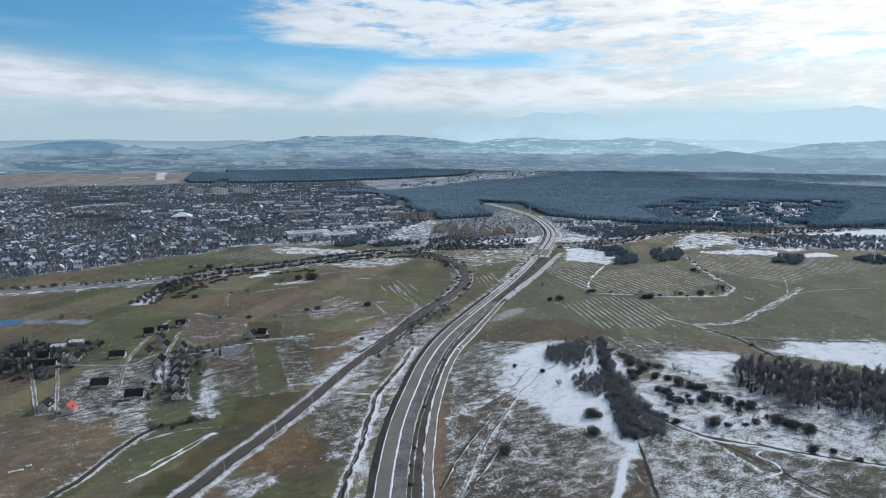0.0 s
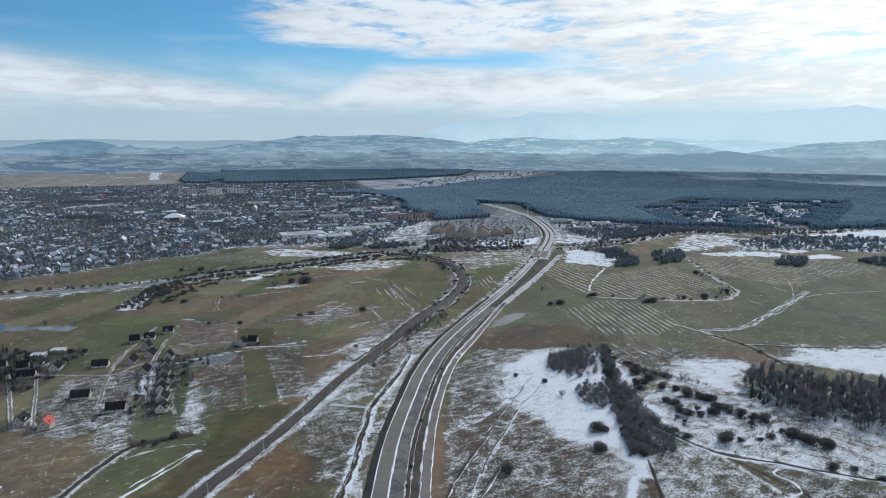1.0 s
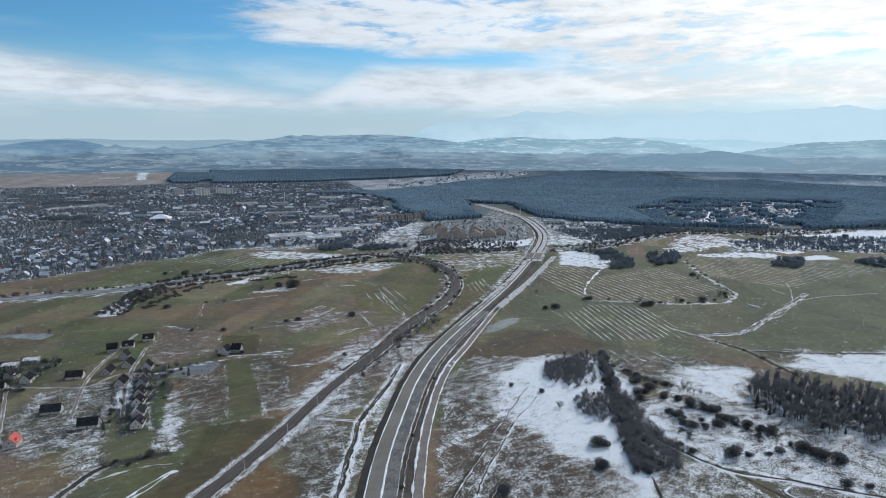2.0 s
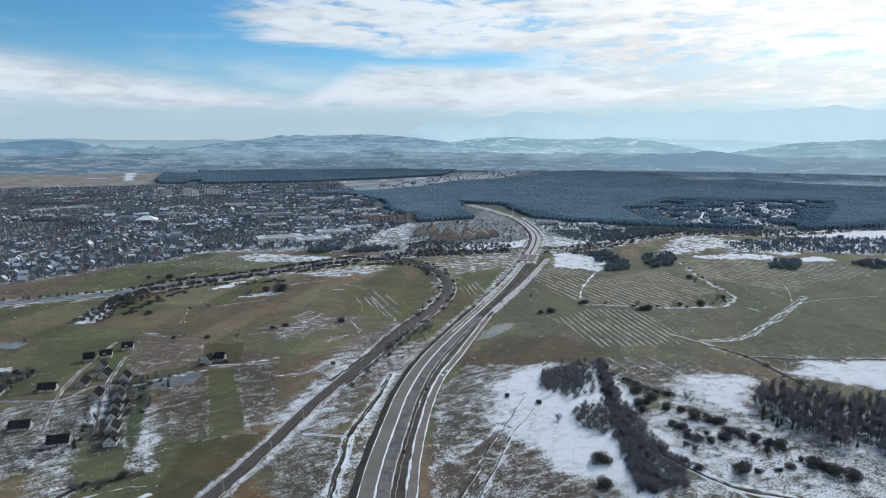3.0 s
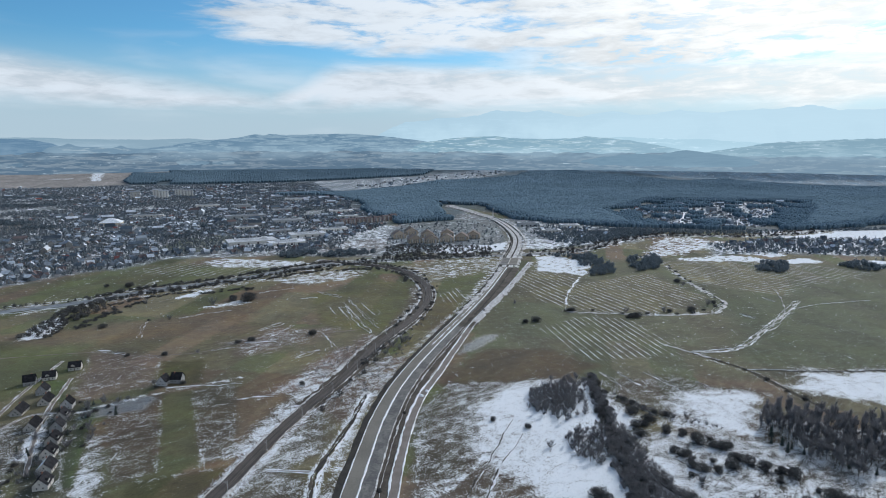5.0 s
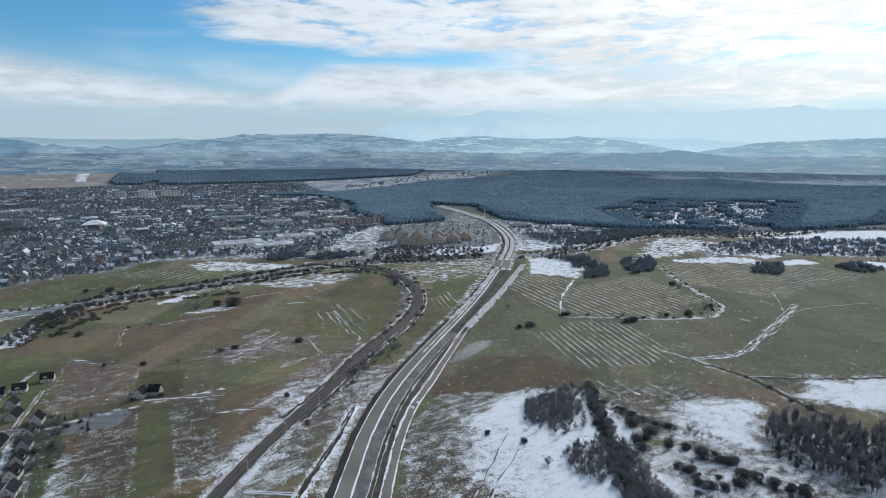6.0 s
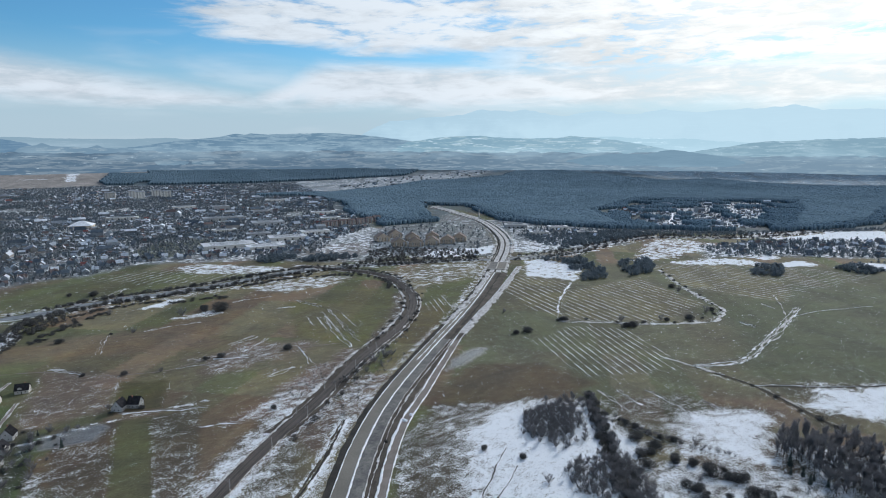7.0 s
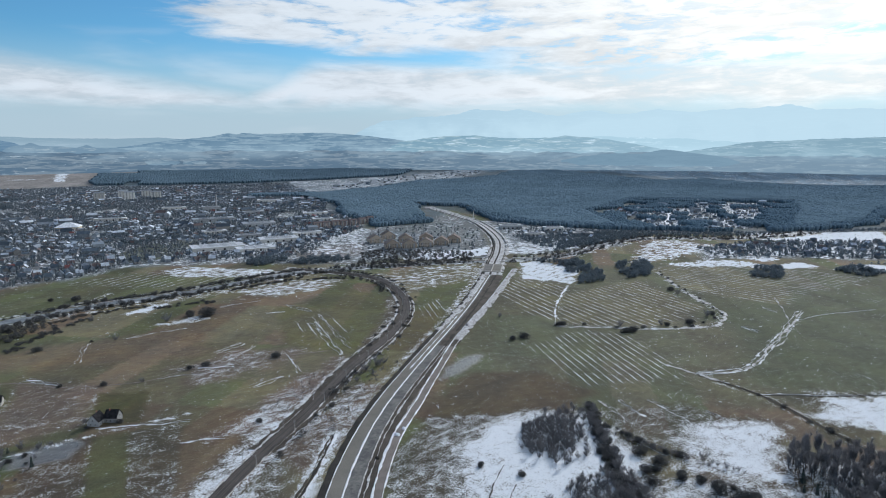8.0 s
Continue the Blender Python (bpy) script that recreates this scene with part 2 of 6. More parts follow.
CONCRETE = mottled("concrete", (0.34, 0.33, 0.31), (0.48, 0.47, 0.45), 0.3, 3.0, 0.85)
RENDER_W = mottled("white_render", (0.50, 0.49, 0.47), (0.68, 0.67, 0.64), 0.4, 4.0, 0.9)
RENDER_V = mottled("pale_render", (0.36, 0.355, 0.34), (0.50, 0.49, 0.47), 0.4, 4.0, 0.9)
RENDER_B = mottled("beige_render", (0.46, 0.40, 0.31), (0.58, 0.51, 0.41), 0.4, 4.0, 0.9)
RENDER_G = mottled("grey_render", (0.27, 0.28, 0.29), (0.40, 0.41, 0.42), 0.4, 4.0, 0.9)
TIMBER = mottled("dark_timber", (0.07, 0.05, 0.04), (0.14, 0.1, 0.075), 0.6, 6.0, 0.8)
ROOF_DARK = mottled("dark_roof", (0.017, 0.018, 0.021), (0.040, 0.040, 0.045), 0.5, 3.0, 0.95, spec=0.0)
ROOF_BROWN = mottled("brown_roof", (0.09, 0.058, 0.048), (0.16, 0.105, 0.085), 0.5, 3.0, 0.9, spec=0.1)
ROOF_RED = mottled("red_roof", (0.36, 0.06, 0.045), (0.48, 0.10, 0.075), 0.5, 3.0, 0.65)
ROOF_TIN = mottled("tin_roof", (0.25, 0.27, 0.3), (0.38, 0.4, 0.43), 0.5, 3.0, 0.4, 0.3)
ROOF_SNOW = mottled("snowy_roof", (0.40, 0.43, 0.47), (0.76, 0.78, 0.82), 0.35, 2.0, 0.75)
BRICK = mottled("brick", (0.24, 0.11, 0.08), (0.34, 0.17, 0.12), 0.8, 6.0, 0.85)
TAN_WALL = mottled("tan_wall", (0.34, 0.285, 0.23), (0.44, 0.375, 0.31), 0.2, 2.0, 0.85)
TAN_ROOF = mottled("tan_tiles", (0.15, 0.125, 0.115), (0.22, 0.185, 0.165), 0.2, 2.0, 0.9, spec=0.1)
RED_WALL = mottled("dull_red_wall", (0.27, 0.215, 0.21), (0.38, 0.31, 0.30), 0.2, 2.0, 0.85)
GLASS_DARK = mottled("window_glass", (0.02, 0.025, 0.03), (0.05, 0.06, 0.07), 0.5, 4.0, 0.08, spec=0.6)
TWIG = mottled("bare_twigs", (0.148, 0.152, 0.168), (0.240, 0.244, 0.264), 0.8, 4.0, 0.9, vary=0.2, island=True, leaf=0.3)
BARK = mottled("bark", (0.085, 0.074, 0.068), (0.16, 0.142, 0.13), 1.0, 6.0, 0.95)
BUSH = mottled("dark_scrub", (0.066, 0.070, 0.074), (0.122, 0.124, 0.126), 0.7, 4.0, 0.95, vary=0.3, island=True, leaf=0.3)
NEEDLE = mottled("conifer_needles", (0.045, 0.060, 0.055), (0.085, 0.105, 0.100), 0.8, 4.0, 0.9, vary=0.3, island=True, leaf=0.42)
# needle colour lifted and blued to carry the haze over the far forest
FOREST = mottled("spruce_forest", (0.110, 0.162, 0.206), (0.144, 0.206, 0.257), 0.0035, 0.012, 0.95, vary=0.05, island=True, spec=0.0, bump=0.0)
# town and grove colours, greyed and blued with painted distance haze
TOWN_TREE = mottled("hazed_bare_crowns", (0.125, 0.150, 0.175), (0.205, 0.230, 0.255), 0.7, 4.0, 0.95, vary=0.3, island=True, leaf=0.35)
GROVE = mottled("hazed_grove", (0.105, 0.138, 0.168), (0.165, 0.202, 0.235), 0.7, 4.0, 0.95, vary=0.3, island=True, leaf=0.35)
TOWN_WALL = mottled("hazed_render", (0.17, 0.20, 0.235), (0.33, 0.36, 0.39), 0.02, 0.2, 0.9, vary=0.3, island=True)
TOWN_WALL_B = mottled("hazed_ochre_render", (0.20, 0.20, 0.20), (0.31, 0.30, 0.29), 0.02, 0.2, 0.9, vary=0.2, island=True)
SLATE = mottled("hazed_slate_roof", (0.060, 0.082, 0.110), (0.115, 0.142, 0.175), 0.02, 0.2, 0.9, vary=0.3, island=True, spec=0.1)
OLD_TILE = mottled("hazed_old_tile_roof", (0.105, 0.088, 0.092), (0.165, 0.130, 0.130), 0.02, 0.2, 0.9, vary=0.3, island=True, spec=0.1)
FROST_ROOF = mottled("hazed_frosted_roof", (0.34, 0.39, 0.46), (0.62, 0.67, 0.74), 0.02, 0.2, 0.8, vary=0.2, island=True, spec=0.1)
ZINC = mottled("hazed_zinc_roof", (0.17, 0.20, 0.245), (0.27, 0.31, 0.36), 0.02, 0.2, 0.6, vary=0.2, island=True)
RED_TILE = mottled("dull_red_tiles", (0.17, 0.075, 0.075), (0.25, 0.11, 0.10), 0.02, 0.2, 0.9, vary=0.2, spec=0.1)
BALE = mottled("white_wrap", (0.68, 0.69, 0.7), (0.82, 0.82, 0.83), 1.0, 5.0, 0.45)


# ---------- the lie of the land ----------
def height(x, y):
    """Height of the ground: gentle swells, rising towards the far hills."""
    x, y = np.asarray(x, float), np.asarray(y, float)
    r = np.hypot(x, y)
    swell = 0.9 * np.sin(x / 97 + 1.3) * np.cos(y / 131) + 1.1 * np.sin((x + 0.7 * y) / 211)
    return swell + 67 * np.clip((r - 3500) / 700, 0, 2) ** 1.6


def hash01(i, j, seed=0):
    v = np.sin(i * 127.1 + j * 311.7 + seed * 74.7) * 43758.5453
    return v - np.floor(v)


def rough(x, y, size, seed=0):
    """Smooth value noise from 0 to 1 with cells of that size."""
    u, v = np.asarray(x, float) / size, np.asarray(y, float) / size
    i, j = np.floor(u), np.floor(v)
    a, b = u - i, v - j
    a, b = a * a * (3 - 2 * a), b * b * (3 - 2 * b)
    return ((hash01(i, j, seed) * (1 - a) + hash01(i + 1, j, seed) * a) * (1 - b)
            + (hash01(i, j + 1, seed) * (1 - a) + hash01(i + 1, j + 1, seed) * a) * b)


def edge_distance(pts, x, y):
    """Distance to a polygon's edge, positive inside."""
    inside, best = np.zeros(x.shape, bool), np.full(x.shape, 1e9)
    for (ax, ay), (bx, by) in zip(pts, pts[1:] + pts[:1]):
        ex, ey = bx - ax, by - ay
        k = np.clip(((x - ax) * ex + (y - ay) * ey) / (ex * ex + ey * ey + 1e-9), 0, 1)
        best = np.minimum(best, np.hypot(x - ax - k * ex, y - ay - k * ey))
        if ey:
            inside ^= ((ay > y) != (by > y)) & (x < ex * (y - ay) / ey + ax)
    return np.where(inside, best, -best)


def line_distance(pts, x, y):
    best = np.full(x.shape, 1e9)
    for (ax, ay), (bx, by) in zip(pts, pts[1:]):
        ex, ey = bx - ax, by - ay
        k = np.clip(((x - ax) * ex + (y - ay) * ey) / (ex * ex + ey * ey + 1e-9), 0, 1)
        best = np.minimum(best, np.hypot(x - ax - k * ex, y - ay - k * ey))
    return best


def smooth_path(pts, step=6.0):
    """A rounded line through the given points, with even steps."""
    p = [np.array(q, float) for q in pts]
    p = [2 * p[0] - p[1]] + p + [2 * p[-1] - p[-2]]
    out = []
    for a, b, c, d in zip(p, p[1:], p[2:], p[3:]):
        n = max(2, int(np.hypot(*(c - b)) / step))
        for k in range(n):
            s = k / n
            out.append(0.5 * (2 * b + (c - a) * s + (2 * a - 5 * b + 4 * c - d) * s * s + (3 * b - a - 3 * c + d) * s ** 3))
    out.append(p[-2])
    out = np.array(out)
    if len(out) > 8:
        for _ in range(3):
            out[1:-1] = (out[:-2] + 2 * out[1:-1] + out[2:]) / 4
    return out


ROAD = [(-6, -340), (-16, -180), (-22, -20), (-23, 120), (-21, 220), (-18, 300), (-15, 357), (-14, 386), (-12, 417), (-9, 453), (-4, 490), (5, 542), (15, 595), (31, 655), (51, 711), (79, 778),
        (111, 851), (150, 940), (199, 1057), (260, 1215)]
ROAD_FAR = [(260, 1215), (294, 1320), (335, 1444), (372, 1595), (390, 1767), (392, 1932), (372, 2093), (345, 2260), (310, 2455)]
SERVICE_LINE = [(24, -340), (13, -180), (8, -20), (8, 120), (10, 220), (11, 300), (10, 356), (10, 384), (12, 416), (15, 452), (20, 495), (28, 545), (39, 598), (53, 646), (73, 696), (101, 771),
                (138, 867), (180, 958), (229, 1061), (317, 1258)]
RAIL = [(-320, -340), (-300, -150), (-270, 0), (-240, 110), (-205, 210), (-170, 300), (-146, 365), (-132, 404), (-120, 432), (-106, 467), (-90, 511), (-72, 569), (-49, 630), (-20, 696), (11, 783),
        (37, 840), (62, 895), (84, 964), (95, 1030), (95, 1090), (84, 1164), (60, 1229), (26, 1266), (-16, 1290), (-90, 1330)]
RIVER = [(-900, 870), (-700, 925), (-621, 950), (-539, 975), (-439, 1011), (-389, 1044), (-347, 1087), (-255, 1139), (-178, 1205), (-100, 1275), (-34, 1305),
         (60, 1330), (200, 1345), (341, 1345), (480, 1395), (600, 1500), (760, 1570), (960, 1545), (1200, 1600)]
DITCH = [(-52, -340), (-53, -100), (-51, 120), (-48, 320), (-46, 359), (-45, 380), (-39, 419), (-37, 455), (-34, 486), (-32, 522), (-22, 555), (-11, 593), (2, 650)]
LANE_WEST = [(-380, 20), (-290, 240), (-250, 330), (-231, 370), (-222, 391), (-218, 421), (-211, 451), (-206, 460)]
BROOK = [(356, 728), (414, 735), (478, 786), (577, 872), (622, 915)]
BROOK_SOUTH = [(356, 728), (383, 668), (388, 612), (391, 580), (394, 545), (420, 540), (540, 536)]
LANE_FAR = [(383, 671), (437, 660), (501, 653), (640, 650)]
LANE_EAST = [(182, 509), (198, 470), (225, 425), (260, 409), (292, 392), (330, 377), (420, 340)]
LANE_SNOW = [(213, 448), (229, 407), (238, 378), (248, 362), (257, 341), (270, 310)]
LANE_LOOP = [(238, 365), (251, 372), (254, 385), (249, 395), (255, 401)]
HEDGE = [(219, 672), (198, 580), (182, 509), (170, 433), (161, 375), (155, 347), (142, 240), (132, 60)]
TERRACE = [(560, 1190), (532, 1059), (521, 978), (512, 923), (475, 879), (412, 876), (346, 888), (274, 911)]
TERRACE_WEST = [(274, 911), (303, 993), (342, 1073), (366, 1115)]
MEADOW_TRACK = [(-520, 780), (-420, 789), (-302, 803), (-254, 786), (-181, 787), (-143, 815), (-64, 837), (0, 850)]
FIELD_TRACK = [(-240, 640), (-193, 673), (-157, 690), (-120, 705)]

GREEN, OLIVE, BROWN, TAN = (0.090, 0.100, 0.050), (0.142, 0.128, 0.078), (0.162, 0.120, 0.080), (0.26, 0.242, 0.23)
MUD, DARK, RUST, GREY = (0.085, 0.062, 0.043), (0.062, 0.062, 0.028), (0.15, 0.09, 0.045), (0.20, 0.20, 0.205)
# the yard and forest-floor tones include a painted blue haze
PURPLE, HAZED_YARD, HAZED_FLOOR = (0.15, 0.115, 0.095), (0.145, 0.167, 0.192), (0.072, 0.098, 0.118)

TOWN_EDGE = [(-2201, 3200), (-1298, 3600), (-936, 3650), (-314, 3830), (-280, 3590), (-20, 2956), (-17, 2365), (88, 1807), (280, 1700), (250, 1480), (15, 1351), (-175, 1400),
             (-392, 1381), (-444, 1286), (-534, 1219), (-599, 1113), (-695, 1049), (-1200, 1000), (-2600, 2400)]
# outline, colour, snow cover (None keeps what lies there), softness of the edge
FIELDS = [
    ([(-700, 900), (-380, 1000), (-150, 1010), (60, 1130), (40, 880), (-80, 690), (-110, 550), (-180, 366), (-420, 366)], OLIVE, 0.06, 40),
    ([(-503, 860), (-361, 900), (-153, 960), (-137, 852), (-336, 834)], BROWN, 0.05, 16),
    ([(-416, 811), (-302, 803), (-273, 703), (-372, 721)], GREEN, 0.05, 14),
    ([(-295, 803), (-208, 783), (-196, 698), (-251, 661), (-274, 726)], PURPLE, 0.22, 8),
    ([(-213, 765), (-165, 762), (-154, 696), (-194, 694)], DARK, 0.04, 5),
    ([(-130, 770), (-60, 800), (-30, 860), (-110, 870), (-160, 820)], PURPLE, 0.30, 15),
    ([(-183, 673), (-157, 679), (-113, 540), (-141, 535)], GREEN, 0.03, 3),
    ([(-157, 679), (-120, 690), (-92, 553), (-113, 540)], OLIVE, 0.27, 4),
    ([(-226, 665), (-183, 673), (-141, 535), (-165, 520), (-198, 597)], BROWN, 0.25, 4),
    ([(-151, 452), (-153, 523), (-95, 536), (-108, 475), (-135, 412), (-149, 365), (-178, 367)], DARK, 0.02, 5),
    ([(-340, 500), (-271, 490), (-205, 460), (-222, 391), (-250, 330), (-400, 330)], BROWN, 0.15, 12),
    ([(-232, 600), (-198, 597), (-159, 478), (-178, 474)], OLIVE, 0.40, 6),
    ([(-266, 518), (-233, 516), (-204, 446), (-233, 453)], OLIVE, 0.42, 9),
    ([(-297, 532), (-267, 530), (-247, 491), (-277, 492)], OLIVE, 0.38, 9),
    ([(-246, 560), (-226, 600), (-200, 520), (-215, 500)], (0.07, 0.068, 0.055), 0.22, 5),
    ([(-265, 620), (-240, 625), (-222, 560), (-246, 560)], HAZED_YARD, 0.62, 4),
    ([(-239, 651), (-193, 673), (-184, 665), (-187, 642), (-235, 624)], GREY, 0.05, 3),
    ([(-104, 502), (-69, 537), (-38, 510), (-38, 476), (-36, 391), (-69, 404), (-86, 458)], OLIVE, 0.33, 12),
    ([(-48, 620), (-30, 640), (-26, 560), (-60, 520), (-80, 520)], OLIVE, 0.40, 8),
    ([(-125, 399), (-101, 464), (-70, 435), (-68, 393), (-90, 380)], RUST, 0.10, 7),
    ([(-110, 345), (-75, 393), (-47, 386), (-46, 340)], (0.10, 0.10, 0.045), 0.04, 5),
    ([(-130, 380), (-100, 392), (-90, 380), (-115, 350)], OLIVE, 0.45, 6),
    ([(-100, 545), (-83, 614), (-62, 680), (-45, 655), (-66, 600), (-85, 545)], OLIVE, 0.48, 8),
    ([(-90, 655), (-30, 785), (-2, 760), (-40, 660)], PURPLE, 0.42, 12),
    ([(-45, 640), (-10, 690), (20, 760), (45, 740), (10, 640), (-20, 590)], (0.12, 0.09, 0.075), 0.36, 8),
    ([(-62, 720), (8, 842), (30, 790), (-21, 709)], PURPLE, 0.34, 10),
    ([(-402, 854), (-412, 931), (-400, 960), (-377, 919), (-374, 862)], OLIVE, 0.60, 10),
    ([(-231, 986), (-182, 1022), (-160, 1003), (-210, 972)], OLIVE, 0.56, 8),
    ([(-289, 1034), (-262, 1080), (-235, 1093), (-254, 1045)], OLIVE, 0.72, 5),
    ([(-521, 1178), (-379, 1324), (-153, 1275), (-248, 1172), (-392, 1075), (-492, 1020)], GREEN, 0.12, 15),
    ([(-330, 1340), (-282, 1372), (-137, 1330), (-60, 1296), (-90, 1262), (-256, 1262)], OLIVE, 0.52, 14),
    ([(-88, 1043), (12, 1169), (73, 1081), (53, 908), (8, 830), (-58, 880)], (0.10, 0.10, 0.048), 0.06, 12),
    ([(-170, 1160), (-57, 1248), (7, 1223), (-10, 1160), (-94, 1110)], OLIVE, 0.50, 16),
    ([(95, 985), (150, 1076), (139, 961), (53, 780), (40, 790)], (0.115, 0.105, 0.05), 0.08, 8),
    ([(100, 1200), (254, 1330), (226, 1237), (131, 1132), (110, 1110)], OLIVE, 0.38, 12),
    ([(140, 1459), (304, 1525), (266, 1387), (147, 1396)], OLIVE, 0.60, 12),
    ([(142, 982), (176, 1074), (236, 1225), (250, 1225), (199, 1090), (150, 975)], OLIVE, 0.66, 5),
    ([(-340, 1075), (-246, 1128), (-148, 1203), (-34, 1268), (-10, 1250), (-120, 1175), (-230, 1096), (-330, 1045)], OLIVE, 0.38, 14),
    ([(40, 840), (70, 900), (88, 965), (95, 1040), (92, 1100), (70, 1090), (66, 1030), (58, 960), (40, 900), (22, 850)], (0.085, 0.070, 0.062), 0.28, 6),
    # east of the road
    ([(80, 690), (170, 960), (320, 1250), (720, 1290), (900, 1150), (1100, 1100), (560, 640), (240, 660)], (0.098, 0.105, 0.068), 0.10, 22),
    ([(503, 915), (704, 1037), (950, 980), (700, 700), (550, 640), (434, 669), (387, 690)], (0.088, 0.102, 0.064), 0.09, 20),
    ([(60, 660), (123, 760), (200, 760), (235, 700), (204, 668), (83, 650)], MUD, 0.06, 10),
    ([(243, 1096), (293, 1193), (366, 1115), (282, 923), (254, 974)], OLIVE, 0.06, 6),
    ([(339, 1063), (495, 1135), (506, 957), (406, 884), (283, 911)], OLIVE, 0.06, 8),
    ([(559, 1227), (714, 1288), (704, 1037), (626, 948), (540, 1047)], OLIVE, 0.12, 12),
    ([(98, 745), (113, 782), (140, 812), (158, 816), (150, 796), (124, 764)], GREY, 0.03, 3),
    ([(341, 1316), (377, 1353), (435, 1236), (377, 1124), (306, 1179)], OLIVE, 0.66, 12),
    ([(560, 1290), (665, 1467), (755, 1565), (850, 1450), (735, 1352), (640, 1290)], BROWN, 0.50, 18),
    ([(599, 1262), (720, 1286), (775, 1268), (800, 1200), (781, 1170), (728, 1214), (640, 1230)], OLIVE, 0.60, 10),
    ([(975, 1530), (1012, 1620), (1450, 1640), (1300, 1440), (1150, 1440)], OLIVE, 0.74, 12),
    ([(791, 1286), (866, 1310), (850, 1254), (815, 1250)], OLIVE, 0.80, 8),
    ([(823, 1218), (884, 1230), (876, 1182), (806, 1178)], OLIVE, 0.80, 8),
    ([(932, 1180), (1000, 1190), (1040, 1130), (933, 1116)], OLIVE, 0.82, 8),
    ([(41, 606), (78, 668), (211, 668), (225, 600), (190, 406), (170, 300), (24, 300), (26, 451)], (0.12, 0.105, 0.075), 0.36, 6),
    ([(28, 423), (60, 455), (84, 366), (74, 300), (27, 300)], (0.12, 0.105, 0.06), 0.29, 14),
    ([(32, 471), (58, 492), (90, 535), (72, 475), (34, 435)], BROWN, 0.24, 10),
    ([(110, 628), (164, 668), (214, 651), (218, 595), (203, 508), (180, 423), (157, 402), (144, 435), (118, 445), (108, 490), (88, 540), (95, 600)],
     OLIVE, 0.73, 24),
    ([(219, 660), (300, 660), (349, 622), (320, 560), (269, 572), (229, 590)], (0.11, 0.105, 0.055), 0.27, 12),
    ([(236, 556), (290, 614), (352, 618), (330, 560), (303, 525), (254, 548)], OLIVE, 0.70, 24),
    ([(398, 622), (440, 662), (560, 648), (700, 610), (520, 535), (467, 545), (434, 580)], OLIVE, 0.66, 24),
    ([(200, 560), (255, 550), (300, 525), (345, 450), (420, 400), (470, 360), (300, 378), (222, 425), (195, 490)], OLIVE, 0.41, 12),
    ([(180, 440), (213, 440), (238, 386), (262, 330), (160, 330), (165, 406)], OLIVE, 0.40, 6),
    ([(245, 400), (321, 372), (420, 335), (400, 290), (262, 300), (247, 363)], (0.13, 0.125, 0.105), 0.31, 6),
    ([(151, 399), (126, 349), (115, 310), (124, 310), (133, 349), (154, 399)], OLIVE, 0.95, 2),
    ([(160, 395), (136, 349), (125, 310), (155, 310), (150, 349), (164, 380)], MUD, 0.18, 4),
    ([(311, 546), (333, 570), (366, 556), (388, 538), (420, 533), (560, 528), (560, 420), (430, 390), (360, 425), (316, 460), (300, 480)], (0.11, 0.105, 0.095), 0.56, 12),
    ([(200, 500), (230, 545), (300, 520), (345, 450), (420, 395), (330, 380), (262, 412), (222, 440)], (0.10, 0.095, 0.08), 0.50, 14),
    ([(-330, 600), (-275, 640), (-232, 520), (-262, 470), (-320, 500)], (0.13, 0.118, 0.092), 0.31, 8),
    ([(-240, 652), (-229, 652), (-190, 520), (-200, 518)], (0.070, 0.105, 0.040), 0.04, 2),
    ([(-300, 720), (-282, 718), (-262, 668), (-276, 664)], (0.070, 0.105, 0.040), 0.03, 3),
    ([(-262, 640), (-250, 642), (-226, 566), (-240, 562)], HAZED_YARD, 0.60, 3),
    # town, forest and far plain; the blue tones have distance haze painted in
    ([(-268, 668), (-238, 668), (-194, 520), (-216, 508)], (0.050, 0.056, 0.042), 0.14, 5),
    ([(-460, 690), (-350, 694), (-342, 590), (-440, 585)], (0.055, 0.060, 0.045), 0.16, 12),
    (TOWN_EDGE, HAZED_YARD, 0.34, 20),
    ([(-458, 1533), (-444, 1664), (-345, 1726), (-302, 1563), (-351, 1461), (-415, 1449)], (0.105, 0.118, 0.085), 0.14, 10),
    ([(-1111, 1951), (-1075, 2058), (-1003, 2078), (-852, 1897), (-918, 1765), (-987, 1740)], (0.145, 0.140, 0.135), 0.14, 12),
    ([(-575, 1935), (-535, 2140), (-500, 2350), (-466, 2345), (-505, 2135), (-545, 1945)], (0.21, 0.20, 0.20), 0.42, 8),
    ([(-340, 1500), (-60, 1470), (70, 1640), (50, 1800), (-120, 1860), (-340, 1760)], HAZED_YARD, 0.46, 25),
    ([(433, 1779), (559, 1768), (667, 1692), (640, 1480), (387, 1400), (330, 1440), (380, 1600)], HAZED_YARD, 0.50, 20),
    ([(40, 1440), (300, 1370), (350, 1600), (372, 1780), (378, 1950), (300, 2350), (250, 1950), (92, 1880), (60, 1700)], HAZED_YARD, 0.27, 14),
    ([(400, 1560), (410, 1990), (560, 1900), (690, 1790), (930, 1700), (1210, 1660), (1500, 1700), (1500, 1600), (1190, 1600), (900, 1640), (650, 1690), (440, 1540)], HAZED_YARD, 0.34, 14),
    ([(40, 1225), (80, 1290), (280, 1340), (258, 1230), (220, 1180), (130, 1130), (104, 1110)], OLIVE, 0.36, 14),
    ([(121, 1392), (181, 1466), (291, 1486), (334, 1526), (300, 1420), (270, 1398), (193, 1376)], OLIVE, 0.84, 6),
    ([(-101, 1443), (-83, 1566), (56, 1614), (44, 1460), (-25, 1392)], (0.165, 0.150, 0.145), 0.36, 10),
